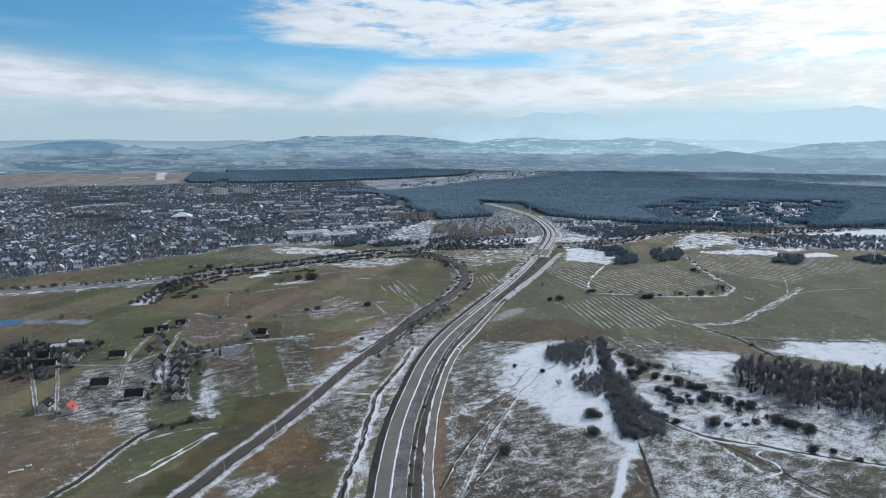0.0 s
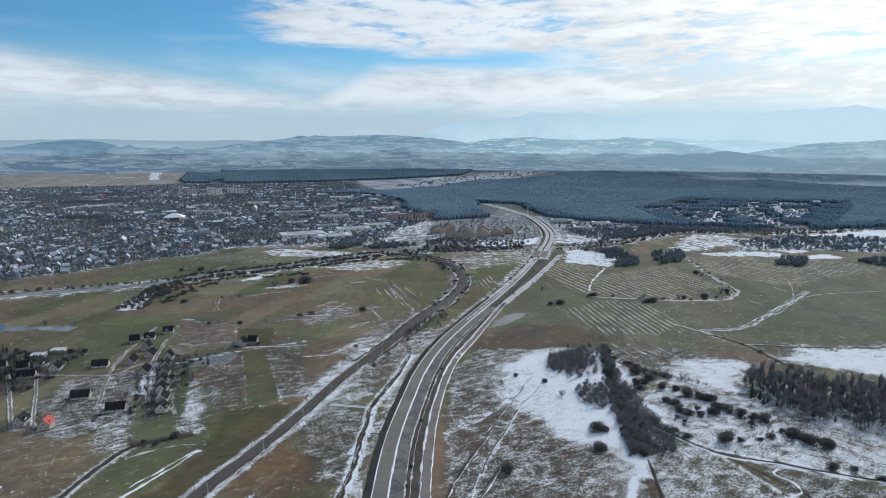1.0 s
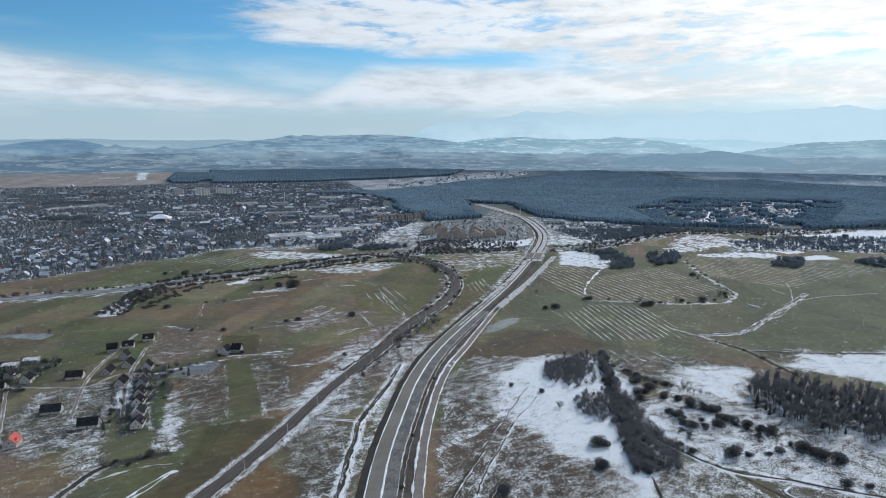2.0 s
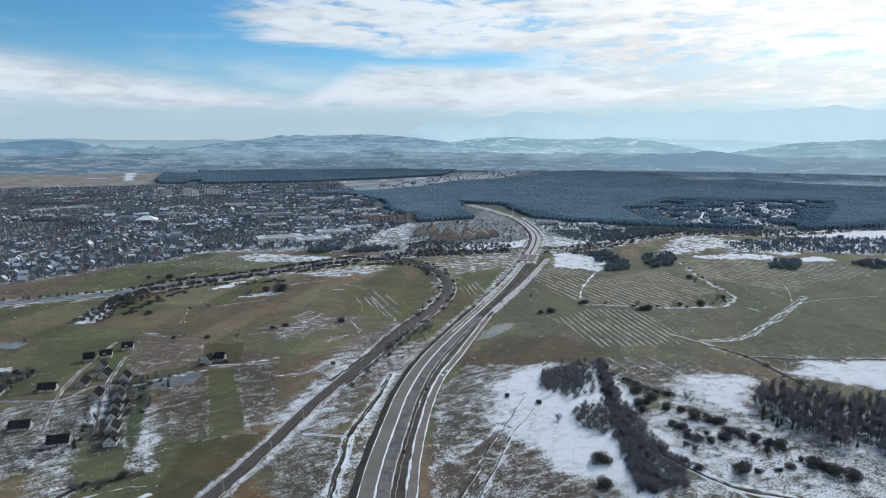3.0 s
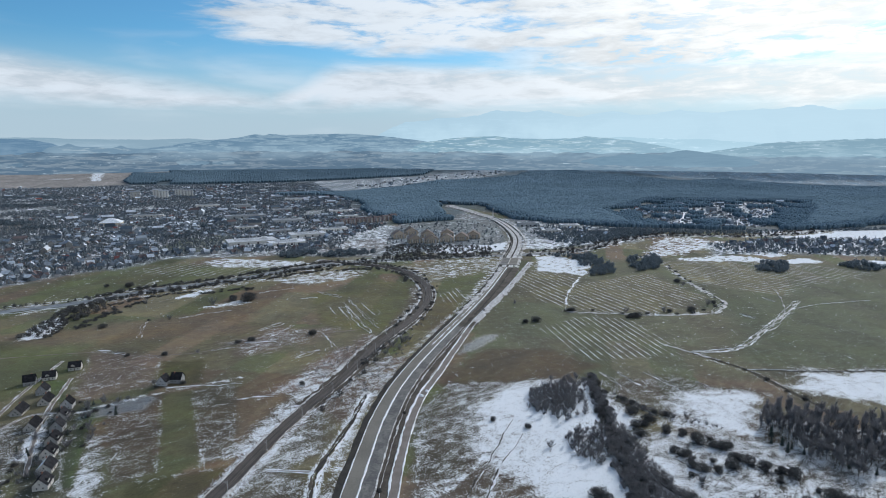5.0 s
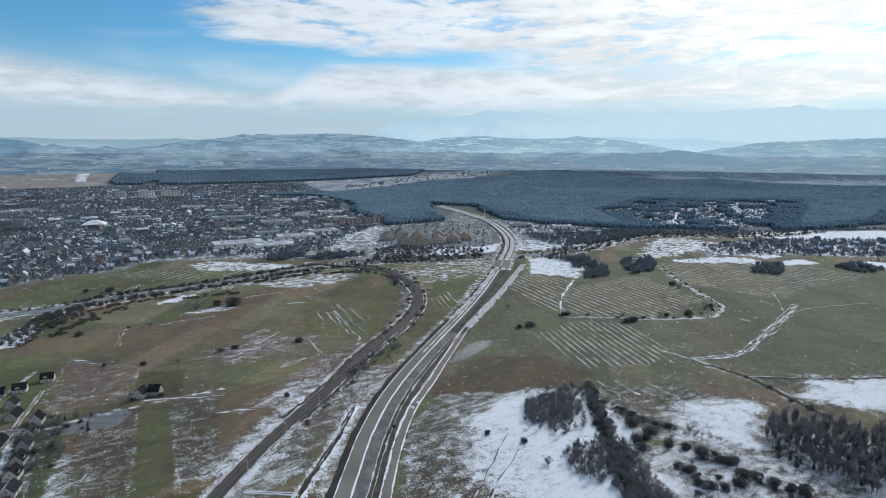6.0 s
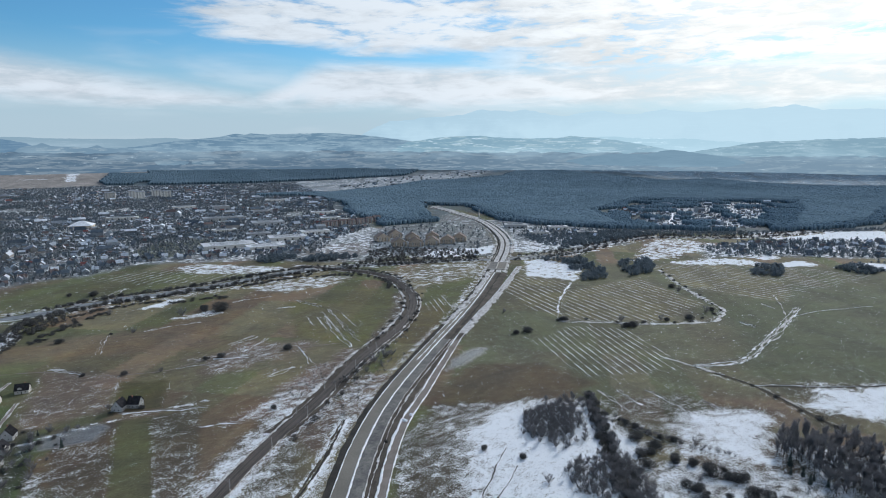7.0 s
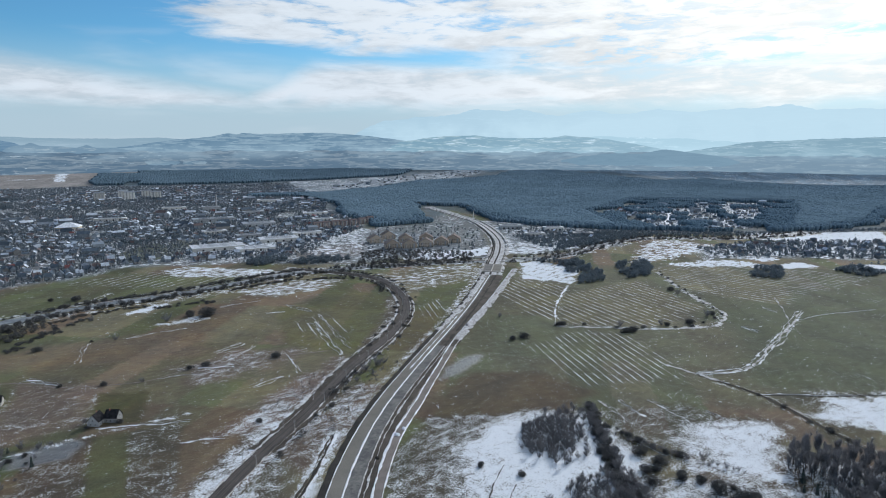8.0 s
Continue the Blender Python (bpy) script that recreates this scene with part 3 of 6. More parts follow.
    ([(767, 1411), (974, 1493), (1339, 1433), (1188, 1195), (862, 1277), (714, 1288)], HAZED_YARD, 0.48, 20),
    ([(-3200, 2700), (-2233, 3074), (-1294, 3610), (-1380, 4010), (-700, 4180), (0, 4300), (-1500, 4300), (-3400, 3400)], TAN, 0.05, 22),
    ([(-1511, 3676), (-1464, 3704), (-1559, 4034), (-1625, 4014)], TAN, 0.60, 12),
    ([(-1755, 3650), (-1750, 3690), (-1560, 3815), (-1560, 3790)], TAN, 0.50, 8),
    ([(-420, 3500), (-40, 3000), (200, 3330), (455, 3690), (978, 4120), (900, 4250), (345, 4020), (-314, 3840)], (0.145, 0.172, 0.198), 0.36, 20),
    ([(420, 3780), (780, 3850), (930, 3910), (1028, 4020), (1324, 4000), (1567, 3750), (1803, 3440), (2020, 3420), (2300, 3050), (1800, 2600), (600, 3000)], HAZED_FLOOR, 0.03, 20),
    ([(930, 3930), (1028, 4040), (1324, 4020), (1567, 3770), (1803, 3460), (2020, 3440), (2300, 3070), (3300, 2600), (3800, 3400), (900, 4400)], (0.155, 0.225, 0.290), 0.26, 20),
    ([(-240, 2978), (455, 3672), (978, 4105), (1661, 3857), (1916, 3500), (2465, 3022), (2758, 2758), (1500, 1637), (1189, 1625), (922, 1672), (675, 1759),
      (540, 1830), (470, 2010), (377, 2329), (242, 1947), (92, 1880), (-16, 2252)], HAZED_FLOOR, 0.05, 20),
    ([(783, 1700), (1204, 2512), (1708, 2381), (1491, 2076), (1120, 1722)], HAZED_YARD, 0.42, 20),
    ([(-1340, 3700), (-1290, 3640), (-1120, 3660), (-936, 3673), (-314, 3857), (345, 4025), (443, 4190), (0, 4235), (-700, 4176), (-1379, 4004)], HAZED_FLOOR, 0.05, 20),
]
# furrows that hold snow: outline, direction of the rows in degrees from +y, spacing, strength
ROWS = [
    ([(243, 1096), (293, 1193), (366, 1115), (282, 923), (254, 974)], -13, 11.0, 1.0),
    ([(339, 1063), (495, 1135), (506, 957), (406, 884), (283, 911)], -14, 11.0, 0.85),
    ([(213, 833), (281, 884), (351, 863), (344, 722), (235, 716)], -2.5, 8.5, 1.0),
    ([(559, 1227), (714, 1288), (904, 1080), (704, 1000), (626, 948), (540, 1047)], -34, 13.0, 0.7),
    ([(-450, 1250), (-300, 1340), (-120, 1300), (-250, 1180)], 26, 15.0, 0.7),
    ([(-60, 960), (-20, 1010), (20, 930), (-10, 880)], -15, 12.0, 0.8),
    ([(110, 1020), (145, 1070), (150, 1000), (120, 950)], -3, 8.0, 0.9),
]


def weigh(pts, x, y, soft, seed):
    """How far places lie in an outline, from 0 to 1, with an uneven edge."""
    xs, ys = [p[0] for p in pts], [p[1] for p in pts]
    near = (x > min(xs) - 60) & (x < max(xs) + 60) & (y > min(ys) - 60) & (y < max(ys) + 60)
    w = np.zeros(x.shape)
    if near.any():
        a, b = x[near], y[near]
        d = edge_distance(pts, a, b) + soft * 1.1 * (rough(a, b, max(7, soft * 1.4), seed) - 0.5) + soft * 0.5 * (rough(a, b, max(4, soft * 0.4), seed) - 0.5)
        w[near] = np.clip(0.5 + d / (1.2 * soft), 0, 1)
    return w


def build_ground():
    radii = np.concatenate([[1.0], np.arange(8, 288, 7.0), 290 * 1.0075 ** np.arange(360)])
    angles = np.radians(np.concatenate([np.arange(-48, 58, 0.24), np.arange(58, 312, 1.6)]))
    n, k = len(angles), len(radii)
    x, y = (np.outer(radii, np.sin(angles))).ravel(), (np.outer(radii, np.cos(angles))).ravel()
    z = height(x, y)
    # strips of meadow and plough land, each with its own tone
    turned, along = x * 0.96 - y * 0.28, x * 0.28 + y * 0.96
    i, j = np.floor(turned / 38 + 0.25 * np.sin(along / 170)), np.floor(along / 165)
    a, b = hash01(i, j, 1)[:, None], hash01(i, j, 2)[:, None]
    tint = np.array(OLIVE) * (0.72 + 0.5 * a)
    tint = np.where(b > 0.62, np.array(GREEN) * (0.8 + 0.5 * a), tint)
    tint = np.where(b < 0.22, np.array(BROWN) * (0.75 + 0.4 * a), tint)
    # blue haze painted into the soil tint, growing with distance from the centre
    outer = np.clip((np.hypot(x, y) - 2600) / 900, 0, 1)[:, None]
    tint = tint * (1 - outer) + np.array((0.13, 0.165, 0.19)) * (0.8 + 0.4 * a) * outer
    snow = 0.10 + 0.10 * (rough(x, y, 60, 3) - 0.5)
    wet, rows, row_u = np.zeros(x.shape), np.zeros(x.shape), np.zeros(x.shape)
    for seed, (pts, color, cover, soft) in enumerate(FIELDS):
        w = weigh(pts, x, y, soft, seed)
        keep = 0.22 if soft >= 25 else 0.75 if min(p[1] for p in pts) < 2000 else 0.97
        if 0.2 < cover < 0.75 and max(p[1] for p in pts) < 760:   # thawed soil between the patches is wet and dark
            color = tuple(0.32 * c + 0.68 * d for c, d in zip(color, (0.050, 0.048, 0.045)))
        tint += (w * keep)[:, None] * (np.array(color) * (0.88 + 0.24 * a) - tint)
        snow += w * (cover - snow)
        if color == GREY:
            wet = np.maximum(wet, w)
    for seed, (pts, degrees, gap, amount) in enumerate(ROWS):
        w = weigh(pts, x, y, 5, 50 + seed)
        c, s = math.cos(radians(degrees)), math.sin(radians(degrees))
        row_u = np.where(w > 0, (x * c - y * s) / gap, row_u)
        rows = np.maximum(rows, w * amount)

    def strip(line, near, far, cover, color=None):
        """Lays snow or bare soil along a line, from one distance to another."""
        d = line_distance(line, x, y) + 2.0 * (rough(x, y, 6, 9) - 0.5)
        w = np.clip((d - near) / 2 + 0.5, 0, 1) * np.clip((far - d) / 2 + 0.5, 0, 1)
        if color:
            tint[:] += w[:, None] * (np.array(color) - tint)
        snow[:] += w * (cover - snow)

    strip(RAIL, 5, 11, 0.56, MUD)
    strip(RAIL, 0, 5.5, 0.05, MUD)
    strip(ROAD, 16, 24, 0.40)
    strip(DITCH, 1.5, 5, 0.66)
    strip(LANE_WEST, 2, 5, 0.55)
    strip(LANE_WEST, 0, 2, 0.05, MUD)
    strip(BROOK, 0, 9, 0.24)
    strip(BROOK_SOUTH, 0, 2.2, 0.0, (0.045, 0.04, 0.03))
    strip(LANE_FAR, 0, 1.8, 0.0, (0.05, 0.045, 0.035))
    strip(BROOK_SOUTH, 2.5, 6, 0.34)
    strip(LANE_EAST, 1.2, 4, 0.75)
    strip(LANE_EAST, 0, 1.3, 0.0, (0.05, 0.045, 0.04))
    strip(LANE_SNOW, 0, 1.4, 0.72)
    strip(HEDGE[:4], 0, 3.5, 0.02, (0.045, 0.04, 0.032))
    strip(TERRACE, 0, 7, 0.34)
    strip(FIELD_TRACK, 0, 2.0, 0.7)
    for ends in ([(-183, 673), (-141, 535)], [(-157, 679), (-113, 540)], [(-226, 660), (-232, 600), (-178, 474)], [(-213, 765), (-194, 694)], [(-165, 762), (-154, 696)],
                 [(-340, 500), (-240, 482), (-206, 462)], [(-295, 803), (-270, 700), (-235, 660)], [(-151, 523), (-95, 536)], [(-270, 700), (-190, 712)], [(500, 915), (560, 880)]):
        strip(ends, 0, 1.5, 0.42)
    strip(RIVER, 12, 34, 0.34)
    strip([(28, 470), (58, 492), (86, 528)], 0, 1.2, 0.75)
    strip([(24, 340), (55, 425), (88, 500), (122, 560)], 0, 1.0, 0.80)
    strip([(18, 365), (34, 410), (62, 466)], 0, 1.2, 0.02, (0.06, 0.05, 0.04))
    strip([(26, 345), (64, 418)], 0, 1.0, 0.05, (0.06, 0.05, 0.04))
    strip([(-206, 462), (-190, 468), (-170, 476)], 0, 4, 0.05, (0.04, 0.036, 0.03))
    # streets of the town under trodden snow
    town = weigh(TOWN_EDGE, x, y, 20, 3)
    u, v = x * 0.94 + y * 0.34, -x * 0.34 + y * 0.94
    street = ((np.abs((u / 96) % 1 - 0.5) > 0.465) | (np.abs((v / 132) % 1 - 0.5) > 0.47)) * town
    snow = np.maximum(snow, street * 0.50)

    me = bpy.data.meshes.new("ground")
    idx = np.arange(n * k).reshape(k, n)
    nxt = np.roll(idx, -1, axis=1)
    quads = np.stack([idx[:-1], idx[1:], nxt[1:], nxt[:-1]], -1).reshape(-1, 4)
    me.from_pydata(np.stack([x, y, z], 1).tolist(), [], quads[:, ::-1].tolist())
    for name, values in (("snow", snow), ("rows", rows), ("row_u", row_u), ("wet", wet)):
        me.attributes.new(name, "FLOAT", "POINT").data.foreach_set("value", values.astype(np.float32))
    rgba = np.concatenate([np.clip(tint, 0.01, 0.9), np.ones((len(x), 1))], 1)
    me.attributes.new("tint", "FLOAT_COLOR", "POINT").data.foreach_set("color", rgba.astype(np.float32).ravel())
    me.polygons.foreach_set("use_smooth", np.ones(len(me.polygons), bool))
    me.materials.append(GROUND)
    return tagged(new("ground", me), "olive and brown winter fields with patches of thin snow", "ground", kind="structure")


build_ground()


# ---------- far hills and mountains ----------
def ridge(name, label, mat, dist, depth, crest, bumps, seed, foot=40.0):
    """A long hill. crest: bearing in degrees and height of its main tops; bumps: metres of uneven crest and slope."""
    az = [c[0] for c in crest]
    n, m = max(60, int((az[-1] - az[0]) * 9)), 12
    verts, faces = [], []
    for i in range(n + 1):
        a = az[0] + (az[-1] - az[0]) * i / n
        top = float(np.interp(a, az, [c[1] for c in crest]))
        top += bumps * (float(rough(a, seed, 0.9, seed)) - 0.5) + bumps * 0.5 * (float(rough(a, seed, 0.27, seed)) - 0.5)
        for j in range(m + 1):
            q = j / m
            form = math.sin(min(q * 1.12, 1) * math.pi / 2) ** 1.2 if q < 0.9 else 1 - (q - 0.9) * 4
            z = foot + (top - foot) * form + bumps * 1.5 * (float(rough(a, q * 6, 1.3, seed + 3)) - 0.5) * q * (0.9 - q) * (q < 0.9)
            d = dist - depth * (1 - q) * 0.9
            verts.append((d * math.sin(radians(a)), d * math.cos(radians(a)), z))
    for i in range(n):
        for j in range(m):
            o = i * (m + 1) + j
            faces.append((o, o + m + 1, o + m + 2, o + 1))
    me = bpy.data.meshes.new(name)
    me.from_pydata(verts, [], faces)
    me.polygons.foreach_set("use_smooth", np.ones(len(me.polygons), bool))
    me.materials.append(mat)
    return tagged(new(name, me), label, "hills", kind="structure")


# glowing backdrop colours, each with its haze and mist painted in
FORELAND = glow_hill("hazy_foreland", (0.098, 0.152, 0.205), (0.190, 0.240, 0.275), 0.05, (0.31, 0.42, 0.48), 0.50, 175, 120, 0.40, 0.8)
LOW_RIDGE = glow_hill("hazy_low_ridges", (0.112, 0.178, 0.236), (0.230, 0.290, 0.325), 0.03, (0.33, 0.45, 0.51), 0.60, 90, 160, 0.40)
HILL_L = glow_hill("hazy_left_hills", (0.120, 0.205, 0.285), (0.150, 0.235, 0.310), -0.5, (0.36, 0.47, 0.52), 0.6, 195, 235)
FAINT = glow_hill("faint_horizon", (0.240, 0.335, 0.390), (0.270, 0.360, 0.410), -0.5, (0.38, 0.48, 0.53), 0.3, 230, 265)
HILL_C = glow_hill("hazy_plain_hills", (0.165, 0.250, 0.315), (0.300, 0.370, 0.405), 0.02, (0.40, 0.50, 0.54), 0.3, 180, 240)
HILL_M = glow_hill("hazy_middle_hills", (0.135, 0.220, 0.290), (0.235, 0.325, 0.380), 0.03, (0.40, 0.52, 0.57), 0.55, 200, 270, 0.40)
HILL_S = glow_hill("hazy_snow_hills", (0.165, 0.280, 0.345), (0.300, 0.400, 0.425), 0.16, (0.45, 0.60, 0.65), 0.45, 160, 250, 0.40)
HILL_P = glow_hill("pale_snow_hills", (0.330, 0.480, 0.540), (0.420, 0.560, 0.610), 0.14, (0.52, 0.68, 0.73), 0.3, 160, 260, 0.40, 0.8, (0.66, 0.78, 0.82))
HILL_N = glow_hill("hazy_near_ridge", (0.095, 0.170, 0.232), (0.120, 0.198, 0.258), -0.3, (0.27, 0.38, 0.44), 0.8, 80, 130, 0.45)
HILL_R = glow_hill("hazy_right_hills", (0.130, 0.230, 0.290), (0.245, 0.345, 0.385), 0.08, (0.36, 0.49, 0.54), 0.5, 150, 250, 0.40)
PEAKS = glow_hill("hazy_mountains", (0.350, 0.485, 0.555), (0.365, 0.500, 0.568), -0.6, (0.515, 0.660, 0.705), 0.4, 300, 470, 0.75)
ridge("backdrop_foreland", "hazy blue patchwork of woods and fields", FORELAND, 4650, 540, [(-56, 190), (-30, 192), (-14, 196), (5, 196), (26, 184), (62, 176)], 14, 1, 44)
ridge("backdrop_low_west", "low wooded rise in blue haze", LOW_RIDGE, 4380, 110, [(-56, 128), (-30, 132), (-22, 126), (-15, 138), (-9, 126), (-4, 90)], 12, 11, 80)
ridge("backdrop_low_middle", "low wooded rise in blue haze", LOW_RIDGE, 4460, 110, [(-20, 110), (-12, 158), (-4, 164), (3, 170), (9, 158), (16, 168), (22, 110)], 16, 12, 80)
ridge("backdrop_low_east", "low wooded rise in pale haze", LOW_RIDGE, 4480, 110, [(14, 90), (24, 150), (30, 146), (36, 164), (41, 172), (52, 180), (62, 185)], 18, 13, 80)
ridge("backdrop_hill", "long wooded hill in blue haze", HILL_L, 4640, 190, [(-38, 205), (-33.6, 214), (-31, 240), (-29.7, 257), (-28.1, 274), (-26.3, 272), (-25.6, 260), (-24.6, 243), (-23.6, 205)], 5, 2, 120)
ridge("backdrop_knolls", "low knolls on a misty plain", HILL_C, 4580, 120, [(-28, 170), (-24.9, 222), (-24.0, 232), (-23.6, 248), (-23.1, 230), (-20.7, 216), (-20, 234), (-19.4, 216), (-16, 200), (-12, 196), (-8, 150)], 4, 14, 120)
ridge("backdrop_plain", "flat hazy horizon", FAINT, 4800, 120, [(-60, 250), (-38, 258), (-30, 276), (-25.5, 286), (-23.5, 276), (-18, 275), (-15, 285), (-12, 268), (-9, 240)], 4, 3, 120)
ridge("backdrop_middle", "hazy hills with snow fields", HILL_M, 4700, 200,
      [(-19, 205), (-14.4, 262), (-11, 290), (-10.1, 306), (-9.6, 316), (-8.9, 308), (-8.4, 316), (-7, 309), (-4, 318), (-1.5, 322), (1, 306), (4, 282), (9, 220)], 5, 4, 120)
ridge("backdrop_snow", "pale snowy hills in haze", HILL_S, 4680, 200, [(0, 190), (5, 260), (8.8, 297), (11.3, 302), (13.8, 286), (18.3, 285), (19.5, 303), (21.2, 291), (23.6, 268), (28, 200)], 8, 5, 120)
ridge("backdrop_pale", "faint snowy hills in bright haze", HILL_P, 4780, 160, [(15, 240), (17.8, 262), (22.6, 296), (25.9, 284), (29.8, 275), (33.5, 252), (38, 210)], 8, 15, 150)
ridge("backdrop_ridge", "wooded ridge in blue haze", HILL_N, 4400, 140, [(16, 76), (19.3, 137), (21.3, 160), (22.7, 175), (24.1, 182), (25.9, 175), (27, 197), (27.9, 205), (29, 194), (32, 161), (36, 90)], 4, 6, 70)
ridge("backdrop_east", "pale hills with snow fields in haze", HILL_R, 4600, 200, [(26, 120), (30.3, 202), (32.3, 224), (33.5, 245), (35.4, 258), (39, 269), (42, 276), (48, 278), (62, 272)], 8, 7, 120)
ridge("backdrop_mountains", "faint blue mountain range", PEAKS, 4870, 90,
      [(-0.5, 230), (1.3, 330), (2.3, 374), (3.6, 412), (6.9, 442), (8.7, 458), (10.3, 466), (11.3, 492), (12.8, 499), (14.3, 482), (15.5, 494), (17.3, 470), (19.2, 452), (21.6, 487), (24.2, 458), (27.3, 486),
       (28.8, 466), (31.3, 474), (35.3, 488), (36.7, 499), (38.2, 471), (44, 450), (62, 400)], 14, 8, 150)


# ---------- builders ----------
def mesh_of(name, verts, faces, mats, slots=None, smooth=False):
    me = bpy.data.meshes.new(name)
    me.from_pydata([tuple(v) for v in verts], [], faces)
    for m in (mats if isinstance(mats, (list, tuple)) else [mats]):
        me.materials.append(m)
    if slots is not None:
        me.polygons.foreach_set("material_index", np.array(slots, np.int32))
    if smooth:
        me.polygons.foreach_set("use_smooth", np.ones(len(me.polygons), bool))
    return me


def part(name, me, parent, at=None, label=""):
    ob = new(name, me)
    ob.parent = parent
    if at is not None:
        ob.matrix_basis = at
    return tagged(ob, label)


def thing(name, label, category, group="", kind=""):
    return tagged(new(name), label, category, group, kind)


def box_mesh(name, size, mat, base=True, bevel=0.0):
    """A box; base: standing on its origin."""
    bm = bmesh.new()
    bmesh.ops.create_cube(bm, size=1)
    for v in bm.verts:
        v.co = Vector((v.co.x * size[0], v.co.y * size[1], (v.co.z + (0.5 if base else 0)) * size[2]))
    if bevel:
        bmesh.ops.bevel(bm, geom=bm.edges[:], offset=bevel, segments=1, affect="EDGES")
    me = bpy.data.meshes.new(name)
    bm.to_mesh(me)
    bm.free()
    me.materials.append(mat)
    return me


def tube(verts, faces, a, b, ra, rb, sides=5):
    """Adds a tapered stick from a to b."""
    a, b = Vector(a), Vector(b)
    q = (b - a).to_track_quat("Z", "Y")
    o = len(verts)
    for c, r in ((a, ra), (b, rb)):
        for k in range(sides):
            w = 2 * math.pi * k / sides
            verts.append(c + q @ Vector((r * math.cos(w), r * math.sin(w), 0)))
    for k in range(sides):
        m = (k + 1) % sides
        faces.append((o + k, o + m, o + sides + m, o + sides + k))


def ribbon(name, label, line, a, b, up, mat, category="road", uneven=0.0, seed=0, deep=0.5, step=6.0, keep=None, crown=0.0, wander=0.0):
    """A strip of road or snow along a line, between two offsets to its right, with real side faces."""
    p = smooth_path(line, step)
    d = np.gradient(p, axis=0)
    d /= np.linalg.norm(d, axis=1)[:, None]
    s = np.concatenate([[0], np.cumsum(np.hypot(*np.diff(p, axis=0).T))])
    right = np.stack([d[:, 1], -d[:, 0]], 1)
    wa = a + uneven * (rough(s, 0 * s, 9, seed) - 0.5) + 0.8 * uneven * (rough(s, 0 * s, 3.2, seed + 1) - 0.5)
    wb = b + uneven * (rough(s, 0 * s, 9, seed + 2) - 0.5) + 0.8 * uneven * (rough(s, 0 * s, 3.2, seed + 3) - 0.5)
    lay = np.ones(len(s)) if keep is None else np.clip((rough(s, 0 * s, 11 if not wander else 6, seed + 7) - keep) * 6, 0, 1)
    sway = wander * (rough(s, 0 * s, 17, seed + 5) - 0.5) + 0.4 * wander * (rough(s, 0 * s, 5, seed + 6) - 0.5)
    wa, wb = wa + sway, wb + sway
    mid = (wa + wb) / 2
    wa, wb = mid + (wa - mid) * lay, mid + (wb - mid) * lay
    verts, faces = [], []
    for q, n, u, v in zip(p, right, wa, wb):
        e0, e1, c = q + n * u, q + n * v, q + n * (u + v) / 2
        z0, z1, zc = float(height(*e0)), float(height(*e1)), float(height(*c))
        skirt = min(0.6, deep)
        out0, out1 = q + n * (u - skirt), q + n * (v + skirt)
        verts += [(*out0, z0 + up - deep), (*e0, z0 + up), (*c, zc + up + crown), (*e1, z1 + up), (*out1, z1 + up - deep)]
    for i in range(len(p) - 1):
        for k in range(4):
            o = i * 5 + k
            faces.append((o, o + 1, o + 6, o + 5))
    return tagged(new(name, mesh_of(name, verts, faces, mat)), label, category, kind="structure")


# ---------- roads and railway ----------
ribbon("verge_west", "dark wet earth verge beside the new road", ROAD, -16.0, -9.9, 0.30, ASPHALT_WET, "verge", 1.2, 1)
ribbon("median_earth", "bare earth strip between road and service road", ROAD, 9.0, 19.5, 0.28, DIRT, "verge", 1.5, 5)
ribbon("road_west", "grey asphalt carriageway of a new road", ROAD, -10.4, -0.6, 0.50, ASPHALT)
ribbon("road_east", "patchy dark asphalt carriageway under construction", ROAD, 0.6, 9.6, 0.50, ASPHALT_NEW)
ribbon("road_snow_median", "white snow lying along the median", ROAD, -0.5, 0.5, 0.70, SNOW, "snow", 0.5, 9, 0.25, 2.0, None, 0.1)
ribbon("road_snow_west", "thin snow edge along the carriageway", ROAD, -10.9, -10.4, 0.62, SNOW, "snow", 0.4, 13, 0.2, 1.5, 0.12, 0.05)
ribbon("road_snow_east", "broken snow edge along the carriageway", ROAD, 9.9, 10.5, 0.60, DIRTY_SNOW, "snow", 0.7, 17, 0.2, 1.5, 0.30, 0.05)
ribbon("road_snow_bank", "broken snow on the earth strip", ROAD, 13.2, 13.9, 0.50, DIRTY_SNOW, "snow", 1.2, 21, 0.2, 1.5, 0.50, 0.05)
ribbon("road_service", "gravel service road beside the new road", SERVICE_LINE, -3.0, 3.0, 0.55, SERVICE)
ribbon("service_snow_west", "snow bank along the service road", SERVICE_LINE, -4.3, -3.1, 0.70, SNOW, "snow", 1.0, 25, 0.2, 1.5, 0.05, 0.08)
ribbon("service_snow_east", "snow edge along the service road", SERVICE_LINE, 2.8, 3.4, 0.70, SNOW, "snow", 0.7, 29, 0.25, 1.5, 0.15, 0.1)
ribbon("earthwork", "wide dark earthwork beside the new road", ROAD[16:], 3.0, 23.0, 0.62, DIRT, "verge", 2.0, 31, 0.4, 4.0)
ribbon("earthwork_rut", "wet ruts in the earthwork", ROAD[16:], 9.0, 11.5, 0.70, ASPHALT_WET, "verge", 1.5, 32, 0.1, 3.0, 0.2)
ribbon("earthwork_line", "thin snow along the carriageway", ROAD[15:], -5.6, -4.4, 0.62, SNOW, "snow", 0.8, 34, 0.15, 2.0, 0.25)
